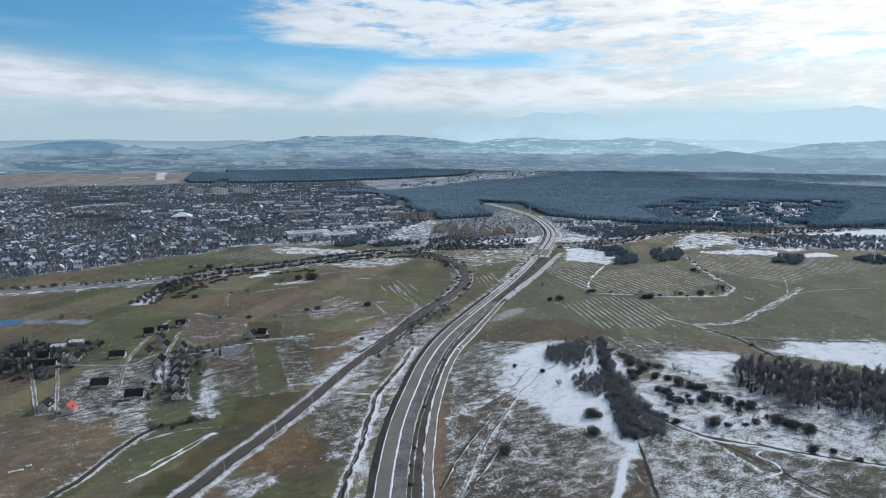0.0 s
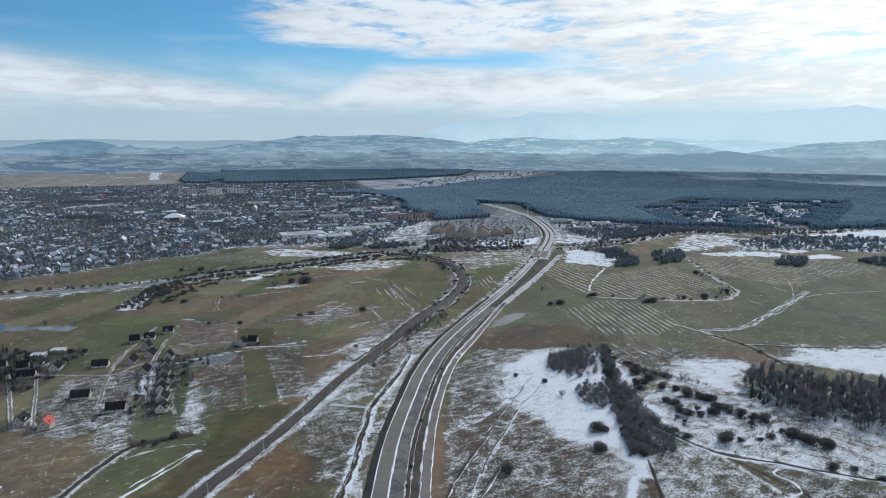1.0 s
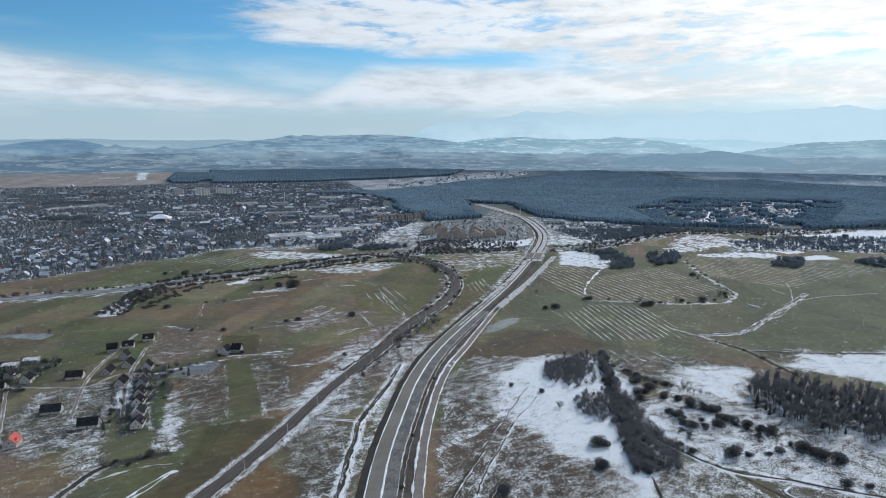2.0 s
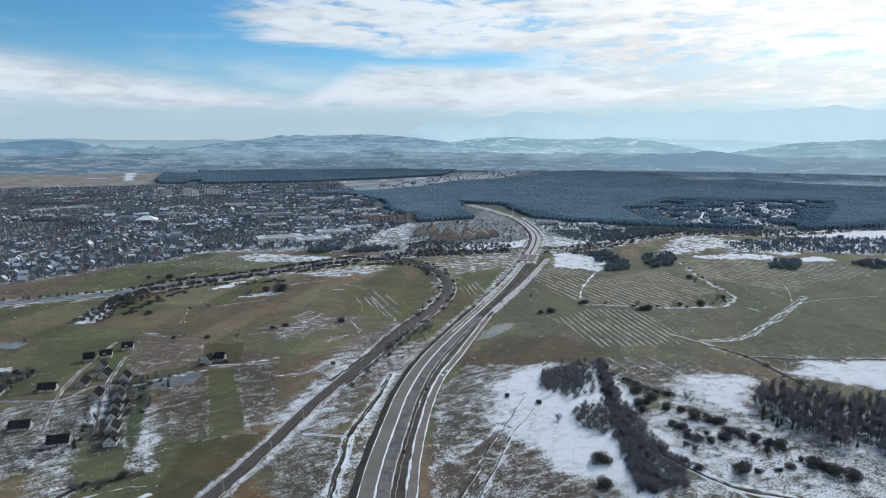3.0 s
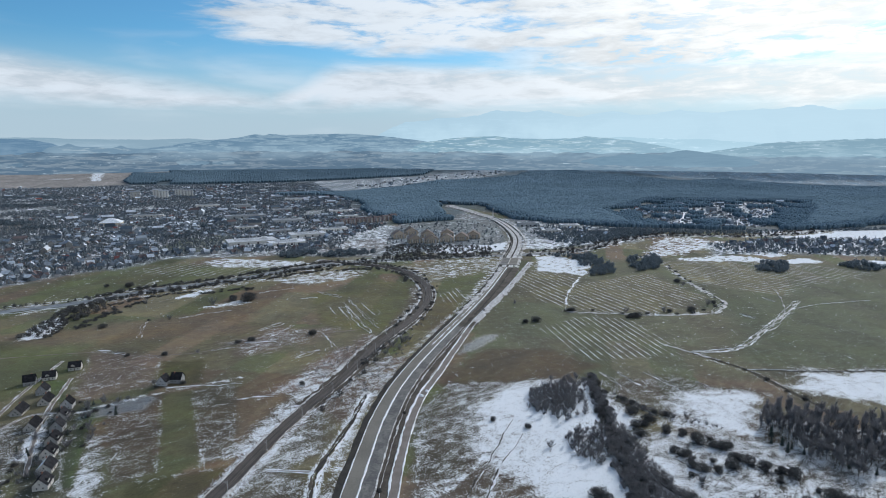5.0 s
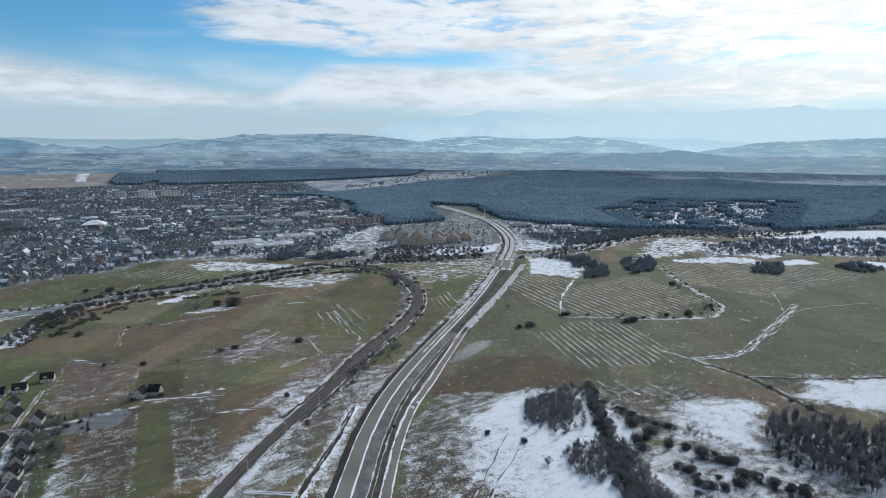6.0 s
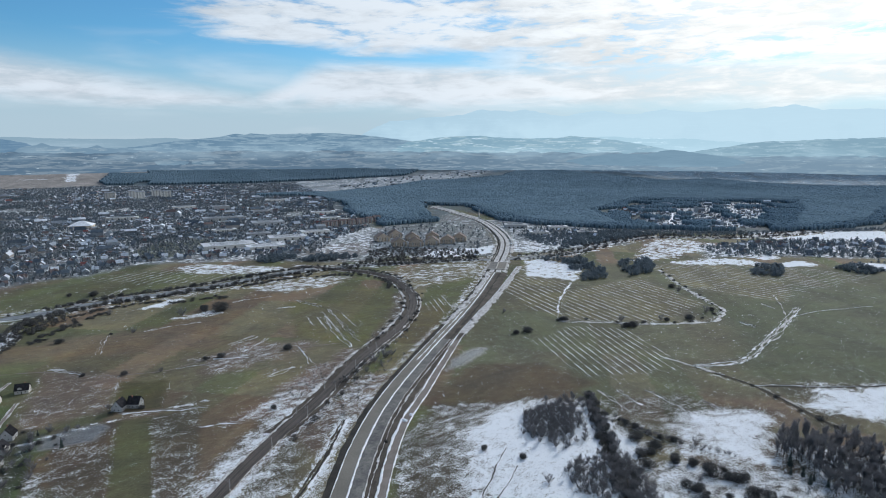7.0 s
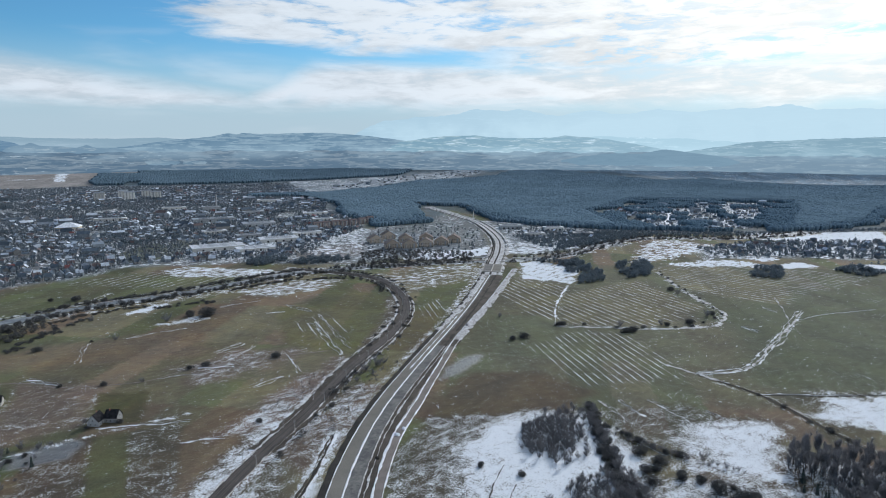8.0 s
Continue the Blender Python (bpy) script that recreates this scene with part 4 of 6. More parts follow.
ribbon("earthwork_snow", "snow along the foot of the earthwork", [(128, 905), (166, 990), (212, 1100), (256, 1222)], -9.0, -2.0, 0.7, DIRTY_SNOW, "snow", 4.0, 33, 0.4, 1.8, 0.12, 0.3)
ribbon("service_snow_bank", "white snow bank along the service road", SERVICE_LINE[-4:], -4.0, 6.0, 0.80, DIRTY_SNOW, "snow", 3.0, 35, 0.4, 1.8, 0.15, 0.3)
ribbon("ditch", "dark wet ditch across the meadow", DITCH, -0.5, 0.5, 0.34, ASPHALT_WET, "ditch", 1.5, 64, 0.2, 1.6)
ribbon("ditch_snow", "snow lying along the ditch", DITCH, 1.2, 2.4, 0.26, SNOW, "snow", 1.8, 66, 0.2, 1.6, 0.30, 0.1)
ribbon("ditch_grass", "dark dead grass along the ditch", DITCH, -2.6, -1.4, 0.26, DIRT, "verge", 1.4, 68, 0.2, 1.8, 0.35, 0.1)
ribbon("lane_field", "dark muddy field lane", LANE_WEST, -2.1, 2.1, 0.25, ASPHALT_WET, "lane", 0.8, 71, 0.2, 2.0)
ribbon("lane_field_grass", "dead grass between the wheel tracks", LANE_WEST, -0.5, 0.5, 0.33, DIRT, "lane", 0.5, 73, 0.1, 2.0, 0.1)
ribbon("lane_field_snow", "broken snow edge of the field lane", LANE_WEST, -3.2, -2.2, 0.28, DIRTY_SNOW, "snow", 1.2, 75, 0.2, 1.6, 0.3, 0.05)
ribbon("lane_field_snow", "broken snow edge of the field lane", LANE_WEST, 2.2, 3.6, 0.28, DIRTY_SNOW, "snow", 1.4, 77, 0.2, 1.6, 0.35, 0.05)
ribbon("lane_slope", "dark muddy lane across the snowy slope", LANE_EAST, -0.8, 0.8, 0.22, ASPHALT_WET, "lane", 0.7, 79, 0.15, 1.8)
ribbon("lane_slope_snow", "snow edge of the lane across the slope", LANE_EAST, 1.2, 2.6, 0.22, SNOW, "snow", 1.0, 83, 0.15, 1.8, 0.2, 0.05)
ribbon("lane_fork", "dark wheel tracks down the snowy slope", [(225, 425), (240, 398), (252, 372), (262, 348), (280, 310)], -0.6, 0.6, 0.2, ASPHALT_WET, "lane", 0.6, 85, 0.12, 1.8, 0.15)
ribbon("hedge_ditch", "dark ditch below the hedge", [(170, 420), (163, 385), (156, 350), (144, 250)], -0.9, 0.9, 0.22, ASPHALT_WET, "ditch", 1.0, 87, 0.15, 1.8)
BANKS = [  # line, from, to, uneven, gaps, label
    (BROOK, -1.2, 0.8, 1.8, 0.10, "snow along a winding brook"), (BROOK, 2.2, 3.6, 2.2, 0.40, "broken snow beside the brook"), (BROOK, -4.6, -3.2, 2.2, 0.45, "broken snow beside the brook"),
    ([(478, 786), (512, 806), (560, 858), (604, 925), (640, 990)], -0.7, 0.7, 1.2, 0.30, "snow in an old channel of the brook"), ([(577, 872), (640, 895), (730, 905)], -0.6, 0.6, 1.0, 0.42, "snow along a field ditch"),
    (LANE_LOOP, -0.7, 0.7, 0.6, 0.05, "snowy bend of a field lane"), (TERRACE, -3.4, 1.4, 4.0, 0.16, "snow lying along the terrace bank"), (TERRACE_WEST, -1.6, 1.2, 2.0, 0.14, "snow lying along the terrace bank"),
    (LANE_FAR, -2.4, -1.4, 1.4, 0.45, "broken snow along a field ditch"), ([(340, 760), (356, 728), (372, 700)], -1.5, 1.5, 2.5, 0.2, "snow where the brook meets the ditch"),
    ([(-154, 452), (-165, 427), (-178, 405), (-190, 384)], -1.0, 0.9, 2.0, 0.10, "snow bank along the edge of a field"), ([(-158, 453), (-170, 428), (-184, 404)], -1.0, -0.2, 1.6, 0.40, "broken snow along the edge of a field"),
    ([(-160, 462), (-182, 456), (-204, 442)], -0.7, 0.7, 1.4, 0.35, "broken snow along the edge of a field")]
for n, (line, u, w, uneven, gaps, label) in enumerate(BANKS):
    ribbon("bank_snow", label, line, u, w, 0.30, SNOW if n % 3 else DIRTY_SNOW, "snow", uneven, 400 + 7 * n, 0.2, 1.4, gaps + 0.06, 0.08, 2.5)
DRIFTS = [  # thin snow left along furrows, paths and parcel edges
         [(-131, 863), (-106, 892)], [(-113, 834), (-90, 879)], [(-155, 812), (-139, 826)], [(-137, 815), (-102, 819)], [(-242, 930), (-212, 949), (-183, 962)],
         [(-163, 1060), (-113, 1092)], [(-75, 1063), (-36, 1020)], [(-96, 1018), (-71, 1022)], [(-26, 1004), (14, 854)], [(-29, 967), (7, 833)],
         [(-262, 852), (-277, 919)], [(-52, 844), (-36, 786)], [(-356, 1109), (-344, 1171)], [(-186, 690), (-148, 690), (-115, 693)], [(-168, 791), (-121, 803)],
         [(-293, 812), (-257, 792)], [(231, 681), (237, 635)], [(248, 679), (256, 643)], [(234, 604), (242, 579)], [(278, 677), (288, 636)],
         [(315, 648), (320, 628)], [(501, 867), (506, 841)], [(584, 945), (587, 918)], [(202, 605), (209, 587)], [(-76, 757), (-50, 779)],
         [(-113, 652), (-81, 656)], [(-44, 737), (-24, 713)]]
for n, line in enumerate(DRIFTS):
    ribbon("drift_snow", "thin broken snow left along a parcel edge", line, -0.5, 0.5, 0.22, SNOW if n % 2 else DIRTY_SNOW, "snow", 1.6, 700 + 5 * n, 0.15, 1.2, 0.42, 0.05, 5.0)
    ribbon("drift_snow", "thin broken snow left along a parcel edge", line, -2.6, -2.0, 0.22, DIRTY_SNOW, "snow", 1.4, 800 + 5 * n, 0.15, 1.2, 0.58, 0.05, 6.0)
    if n % 3 == 0:
        ribbon("drift_snow", "thin broken snow left along a parcel edge", line, 3.0, 3.9, 0.22, SNOW, "snow", 1.8, 900 + 5 * n, 0.15, 1.2, 0.52, 0.05, 6.0)
for n, line in enumerate(([(24, 340), (55, 425), (88, 500), (122, 560)], [(18, 365), (34, 410), (62, 466)], [(26, 345), (64, 418)], [(60, 470), (92, 530), (120, 585)])):
    ribbon("wheel_track", "dark wheel track across the snowy slope", line, -0.35, 0.35, 0.16, ASPHALT_WET, "lane", 0.5, 1000 + 9 * n, 0.1, 1.4, 0.22, 0.0, 2.0)
    ribbon("track_snow", "thin snow beside a wheel track", line, 0.6, 1.1, 0.18, SNOW, "snow", 0.9, 1003 + 9 * n, 0.1, 1.4, 0.40, 0.03, 2.0)
ribbon("meadow_track", "pale worn track across the meadow", MEADOW_TRACK, -0.8, 0.8, 0.18, SERVICE, "lane", 0.7, 501, 0.1, 3.0, 0.12)
ribbon("field_ditch", "dark ditch across the green fields", BROOK_SOUTH[:5], -1.0, 1.0, 0.2, ASPHALT_WET, "ditch", 1.0, 503, 0.12, 2.5)
ribbon("field_ditch", "dark ditch across the green fields", LANE_FAR, -0.8, 0.8, 0.2, ASPHALT_WET, "ditch", 0.8, 505, 0.12, 2.5)
ribbon("road_far_west", "snowy unfinished road curving towards the forest", ROAD_FAR, -10, -1.6, 0.9, DIRTY_SNOW)
ribbon("road_far_east", "snowy unfinished road curving towards the forest", ROAD_FAR, 1.6, 10, 0.9, DIRTY_SNOW)
ribbon("road_far_median", "dark earth along the far road's median", ROAD_FAR, -1.6, 1.6, 0.95, ASPHALT_WET, "verge", 0.6, 37, 0.4, 5.0)
ribbon("road_far_verge", "dark earth bank beside the far road", ROAD_FAR, -17, -10.5, 0.8, ASPHALT_WET, "verge", 2.0, 38, 0.4, 5.0)
ribbon("road_far_snow_w", "snow along the far road", ROAD_FAR, -22, -17.5, 1.0, DIRTY_SNOW, "snow", 3.0, 39, 0.5, 5.0, 0.4, 0.3)
ribbon("road_far_snow_e", "snow along the far road", ROAD_FAR, 13, 21, 1.0, DIRTY_SNOW, "snow", 5.0, 41, 0.5, 5.0, 0.3, 0.3)
ribbon("old_road", "asphalt road through the forest edge", [(300, 1345), (150, 1372), (20, 1366), (-60, 1420), (-120, 1600)], -4, 4, 0.5, ASPHALT)
ribbon("interchange", "snowy slip road at the forest edge", [(392, 1932), (430, 1960), (500, 1900), (600, 1840)], -6, 6, 0.7, DIRTY_SNOW, "road", 3.0, 43)
ribbon("railbed", "brown ballast bed of a railway", RAIL, -4.6, 4.6, 0.85, BALLAST, "railway", 0.5, 45, 0.8, 4.0)
ribbon("rail_verge", "scrubby dark verge beside the railway", RAIL[12:], -11.0, -4.4, 0.40, DIRT, "verge", 3.0, 601, 0.3, 3.0)
ribbon("rail_verge", "scrubby dark verge beside the railway", RAIL[12:], 4.4, 9.5, 0.40, DIRT, "verge", 3.0, 603, 0.3, 3.0)
ribbon("rail_verge_snow", "broken snow along the railway verge", RAIL[13:], -14.0, -11.0, 0.45, DIRTY_SNOW, "snow", 3.0, 605, 0.3, 2.5, 0.35, 0.1)
ribbon("rail_verge_snow", "broken snow along the railway verge", RAIL[14:], 9.6, 11.6, 0.45, DIRTY_SNOW, "snow", 2.5, 607, 0.3, 2.5, 0.45, 0.1)
for o in (-3.0, -1.5, 1.2, 2.7):
    ribbon("rail", "worn steel rail on ballast", RAIL, o - 0.08, o + 0.08, 1.05, STEEL, "railway", 0, 0, 0.18, 5.0)
ribbon("rail_snow_west", "snow bank beside the railway", RAIL[:14], -7.2, -5.8, 0.45, DIRTY_SNOW, "snow", 2.0, 47, 0.4, 1.5, 0.30, 0.15)
ribbon("rail_snow_east", "snow strip beside the railway", RAIL, 5.6, 6.6, 0.45, DIRTY_SNOW, "snow", 1.8, 49, 0.4, 1.5, 0.42, 0.15)
ribbon("field_snow", "double snow line across the field", [(-68, 528), (-52, 525), (-33, 521)], -1.5, -0.9, 0.3, SNOW, "snow", 0.6, 51, 0.2, 1.5, 0.05, 0.05, 1.0)
ribbon("field_snow", "double snow line across the field", [(-68, 528), (-52, 525), (-33, 521)], 0.8, 1.5, 0.3, SNOW, "snow", 0.6, 53, 0.2, 1.5, 0.05, 0.05, 1.0)
ribbon("river", "icy grey river between snowy banks", RIVER, -9, 9, 0.2, ICE, "river", 6.0, 55, 0.4, 8.0)
ribbon("river_snow", "snow along the river bank", RIVER, -18, -13, 0.4, DIRTY_SNOW, "snow", 6.0, 57, 0.4, 6.0, 0.5, 0.2)
ribbon("river_snow", "snow along the river bank", RIVER, 13, 17, 0.4, SNOW, "snow", 6.0, 59, 0.4, 6.0, 0.55, 0.2)
ribbon("pond", "blue pond in the meadow", [(-600, 752), (-535, 768), (-500, 777)], -16, 16, 0.15, WATER, "pond", 8.0, 61, 0.3, 4.0)
ribbon("pond_ice", "frozen end of the meadow pond", [(-498, 777), (-460, 780), (-412, 776)], -9, 9, 0.15, ICE, "pond", 7.0, 63, 0.3, 4.0)
for line, w in (([(-400, 628), (-382, 600), (-344, 541), (-311, 490)], 1.6), ([(-368, 620), (-360, 607), (-323, 540), (-301, 500)], 1.6),
                ([(-271, 545), (-299, 628), (-310, 706), (-314, 777)], 1.7), ([(-228, 540), (-260, 625), (-282, 725)], 1.7),
                ([(-395, 617), (-330, 612), (-290, 612), (-277, 640), (-245, 644)], 1.5)):
    seed = int(-line[0][0])
    ribbon("lane", "grey trodden village lane", line, -w * 0.62, w * 0.62, 0.3, SERVICE, "lane", 1.0, seed, 0.3, 3.0)
    ribbon("lane_snow", "broken snow edge of the village lane", line, -w - 0.2, -w + 0.7, 0.42, DIRTY_SNOW, "lane", 1.0, seed + 3, 0.2, 2.0, 0.4)
    ribbon("lane_snow", "broken snow edge of the village lane", line, w - 0.8, w + 0.1, 0.42, DIRTY_SNOW, "lane", 1.0, seed + 9, 0.2, 2.0, 0.45)

# ---------- catenary masts along the railway ----------
v, f = [], []
tube(v, f, (0, 0, -0.3), (0, 0, 8.2), 0.17, 0.12, 8)
POLE = mesh_of("pole", v, f, GALV)
v, f = [], []
tube(v, f, (0, 0, 7.6), (3.3, 0, 7.2), 0.06, 0.05, 5)
tube(v, f, (0, 0, 6.0), (3.1, 0, 7.1), 0.05, 0.05, 5)
ARM = mesh_of("arm", v, f, GALV)
v, f = [], []
tube(v, f, (3.2, 0, 6.6), (3.2, 0, 7.2), 0.12, 0.12, 6)
INSUL = mesh_of("insulator", v, f, ROOF_BROWN)
FOOT = box_mesh("footing", (0.9, 0.9, 0.9), CONCRETE, True, 0.08)


def mast():
    m = thing("catenary_mast", "grey steel catenary mast beside the railway", "mast", "masts along the railway")
    part("pole", POLE, m)
    part("arm", ARM, m)
    part("insulator", INSUL, m)
    part("footing", FOOT, m)
    return m


track = smooth_path(RAIL, 3.0)
run = np.concatenate([[0], np.cumsum(np.hypot(*np.diff(track, axis=0).T))])
first = None
for side in (-5.2, 5.2):
    for s in np.arange(22, run[-1] - 60, 57.0):
        k = int(np.searchsorted(run, s))
        d = track[k + 1] - track[k - 1]
        d /= np.hypot(*d)
        q = track[k] + np.array([d[1], -d[0]]) * side
        turn = math.degrees(math.atan2(-d[0], d[1])) + (0 if side < 0 else 180)
        at = pose(q[0], q[1], float(height(*q)) + 0.2, 0, 0, turn)
        if first is None:
            first = mast()
            first.matrix_basis = at
        else:
            copy_thing(first, at)

# ---------- bridge and noise barriers where the new road meets the old one ----------
bridge = thing("bridge", "low concrete road bridge with grey parapets", "bridge")
bridge.matrix_basis = pose(278, 1270, float(height(278, 1270)), 0, 0, -18)
part("deck", box_mesh("deck", (34, 70, 1.2), CONCRETE, True, 0.1), bridge, pose(0, 0, 0.6))
for sx in (-16.6, 16.6, 0):
    part("parapet", box_mesh("parapet", (0.4, 70, 1.1), CONCRETE, True, 0.05), bridge, pose(sx, 0, 1.8))
for sy in (-30, 30):
    part("abutment", box_mesh("abutment", (33, 5, 3.0), CONCRETE, True, 0.1), bridge, pose(0, sy, -2.3))
for sy in (-24, -8, 8, 24):
    part("surface", box_mesh("surface", (14.0, 15.6, 0.1), ASPHALT_NEW), bridge, pose(-8.2, sy, 1.8))
    part("surface", box_mesh("surface", (14.0, 15.6, 0.1), ASPHALT), bridge, pose(8.2, sy, 1.8))
BAR_PANEL = box_mesh("panel", (0.25, 11.6, 3.2), CONCRETE, True, 0.05)
BAR_POST = box_mesh("post", (0.4, 0.4, 3.5), GALV, True, 0.05)
curve = smooth_path(ROAD_FAR, 12.0)
barrier = None
for side in (-13.2, 13.2):
    for k in range(9, min(64, len(curve) - 2)):
        d = curve[k + 1] - curve[k - 1]
        d /= np.hypot(*d)
        q = curve[k] + np.array([d[1], -d[0]]) * side
        at = pose(q[0], q[1], float(height(*q)) + 0.3, 0, 0, math.degrees(math.atan2(-d[0], d[1])))
        if barrier is None:
            barrier = thing("noise_barrier", "pale concrete noise barrier panel beside the road", "barrier", "barriers along the far road")
            part("panel", BAR_PANEL, barrier)
            part("post", BAR_POST, barrier, pose(0, -5.9, 0))
            barrier.matrix_basis = at
        elif (k * 7 + int(side)) % 5:
            copy_thing(barrier, at)


# ---------- houses ----------
def gable_body(l, w, e, r):
    """Walls of a gabled house: length along x, width along y, eaves and ridge height."""
    a, b = l / 2, w / 2
    verts = [(-a, -b, -0.5), (a, -b, -0.5), (a, b, -0.5), (-a, b, -0.5), (-a, -b, e), (a, -b, e), (a, b, e), (-a, b, e), (-a, 0, r), (a, 0, r)]
    return verts, [(0, 1, 5, 4), (2, 3, 7, 6), (1, 2, 6, 9, 5), (3, 0, 4, 8, 7), (4, 5, 9, 8), (6, 7, 8, 9)]


def roof_slab(l, w, e, r, over=0.5, thick=0.22):
    """One pitched roof plane, on the -y side, with thickness and eaves."""
    a, b = l / 2 + over, w / 2
    k = (r - e) / b
    lo, top = (-b - over, e - over * k + 0.06), (0.0, r + 0.06)
    verts = []
    for x in (-a, a):
        verts += [(x, lo[0], lo[1]), (x, top[0], top[1]), (x, top[0], top[1] + thick), (x, lo[0], lo[1] + thick)]
    return verts, [(3, 2, 1, 0), (4, 5, 6, 7), (1, 5, 4, 0), (2, 6, 5, 1), (3, 7, 6, 2), (0, 4, 7, 3)]


PANE = box_mesh("pane", (0.9, 0.05, 1.2), GLASS_DARK)
FRAME = box_mesh("frame", (1.15, 0.08, 1.45), RENDER_W)
DOOR = box_mesh("door", (1.0, 0.08, 2.05), TIMBER)
CHIM = box_mesh("chimney", (0.7, 0.7, 1.9), BRICK, True, 0.04)


def near_house(label, l, w, e, r, wall, roof, roof_far=None, dormer=False):
    """A detached house of the near village with its windows, door and chimney."""
    house = thing("house", label, "house", "houses of the near village")
    part("wall", mesh_of("wall", *gable_body(l, w, e, r), wall), house)
    vs, fs = roof_slab(l, w, e, r)
    part("roof", mesh_of("roof", vs, fs, roof), house)
    part("roof", mesh_of("roof", vs, fs, roof_far or roof), house, pose(0, 0, 0, 0, 0, 180))
    part("chimney", CHIM, house, pose(l * 0.2, 0.6, r - 0.7))
    for side, turn in ((-1, 0), (1, 180)):
        for k in range(int(l // 3)):
            x = (k - (l // 3 - 1) / 2) * 3.0
            fr = part("window", FRAME, house, pose(x, side * (w / 2 + 0.03), 1.0, 0, 0, turn))
            part("pane", PANE, fr, pose(0, -0.04, 0.12))
    for side, turn in ((-1, -90), (1, 90)):
        for y, z in ((-w / 5, 1.0), (w / 5, 1.0), (0, e + 0.2)):
            fr = part("window", FRAME, house, pose(side * (l / 2 + 0.03), y, z, 0, 0, turn))
            part("pane", PANE, fr, pose(0, -0.04, 0.12))
    part("door", DOOR, house, pose(0, -w / 2 - 0.05, 0))
    if dormer:
        part("dormer", mesh_of("dormer", *gable_body(3.0, 3.2, 1.4, 2.4), wall), house, pose(-l * 0.12, -w * 0.3, e + 0.3, 0, 0, 90))
        vs, fs = roof_slab(3.2, 3.2, 1.4, 2.4, 0.25, 0.14)
        part("dormer_roof", mesh_of("dormer_roof", vs, fs, roof), house, pose(-l * 0.12, -w * 0.3, e + 0.3, 0, 0, 90))
        part("dormer_roof", mesh_of("dormer_roof", vs, fs, roof), house, pose(-l * 0.12, -w * 0.3, e + 0.3, 0, 0, -90))
    return house


KINDS = [
    near_house("white gabled house with a dark roof", 11, 9, 3.6, 8.2, RENDER_V, ROOF_DARK, None, True),
    near_house("white gabled house with a bright red roof", 11, 9, 3.6, 8.2, RENDER_V, ROOF_RED, None, True),
    near_house("low white house with a long dark roof", 15, 9, 2.8, 7.4, RENDER_V, ROOF_DARK),
    near_house("grey house with a steep dark roof", 10, 9, 4.2, 9.4, RENDER_G, ROOF_DARK),
    near_house("white house with snow on its roof", 12, 9, 3.4, 7.8, RENDER_V, ROOF_DARK, ROOF_SNOW),
    near_house("half-built house with snow on its flat roof", 13, 10, 3.2, 4.4, RENDER_G, ROOF_SNOW),
]
NEAR = [  # x, y, kind, turn
    (-313, 506, 0, 95), (-289, 498, 1, 100), (-292, 556, 2, 10), (-248, 527, 2, 8), (-375, 641, 0, 80), (-355, 631, 4, 100),
    (-388, 633, 3, 20), (-314, 637, 2, 8), (-288, 648, 2, 95), (-302, 727, 0, 15), (-314, 715, 3, 20), (-290, 752, 0, 12),
    (-253, 655, 3, 98), (-247, 632, 0, 98), (-240, 610, 3, 98), (-233, 588, 0, 98), (-226, 567, 0, 98), (-217, 546, 4, 98), (-209, 524, 0, 98),
    (-262, 617, 2, 98), (-383, 687, 5, 12), (-395, 672, 5, 12), (-412, 637, 3, 15), (-372, 612, 2, 15), (-400, 600, 4, 10), (-290, 690, 3, 98),
    (-277, 668, 2, 98), (-430, 655, 0, 40), (-188, 698, 3, 80), (-177, 703, 3, 170)]
used = set()
for x, y, k, turn in NEAR:
    at = pose(x, y, float(height(x, y)), 0, 0, turn)
    if k in used:
        copy_thing(KINDS[k], at)
    else:
        used.add(k)
        KINDS[k].matrix_basis = at

# white wrapped bales on the brown field
BALE_ME = box_mesh("wrap", (1.6, 1.4, 1.3), BALE, True, 0.3)
for x, y, n in ((-276, 399, 5), (-269, 407, 2)):
    for k in range(n):
        b = tagged(new("wrapped_bale", BALE_ME), "white film-wrapped hay bale on the field", "bale", "bales on the field")
        b.matrix_basis = pose(x + 1.7 * k, y + 0.8 * k + 0.4 * (k % 2), float(height(x, y)), 0, 0, 25 + 11 * k)


# ---------- town houses ----------
def town_house(name, label, l, w, e, r, wall, near_roof, far_roof, wing=False):
    """A plain house of the town: walls, two roof planes, a chimney and perhaps a wing."""
    house = thing(name, label, "house", "houses of the town")
    part("wall", mesh_of("wall", *gable_body(l, w, e, r), wall), house)
    vs, fs = roof_slab(l, w, e, r, 0.5, 0.3)
    part("roof", mesh_of("roof", vs, fs, near_roof), house)
    part("roof", mesh_of("roof", vs, fs, far_roof), house, pose(0, 0, 0, 0, 0, 180))
    part("chimney", CHIM, house, pose(l * 0.18, 0.5, r - 0.6))
    if wing:
        part("wing", mesh_of("wing", *gable_body(w, l * 0.45, e, r * 0.88), wall), house, pose(l * 0.15, -w * 0.45, 0, 0, 0, 90))
        vs, fs = roof_slab(w, l * 0.45, e, r * 0.88, 0.4, 0.3)
        part("wing_roof", mesh_of("wing_roof", vs, fs, near_roof), house, pose(l * 0.15, -w * 0.45, 0, 0, 0, 90))
        part("wing_roof", mesh_of("wing_roof", vs, fs, far_roof), house, pose(l * 0.15, -w * 0.45, 0, 0, 0, -90))
    return house


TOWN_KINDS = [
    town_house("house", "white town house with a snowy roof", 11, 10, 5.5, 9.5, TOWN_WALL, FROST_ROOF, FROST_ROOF),
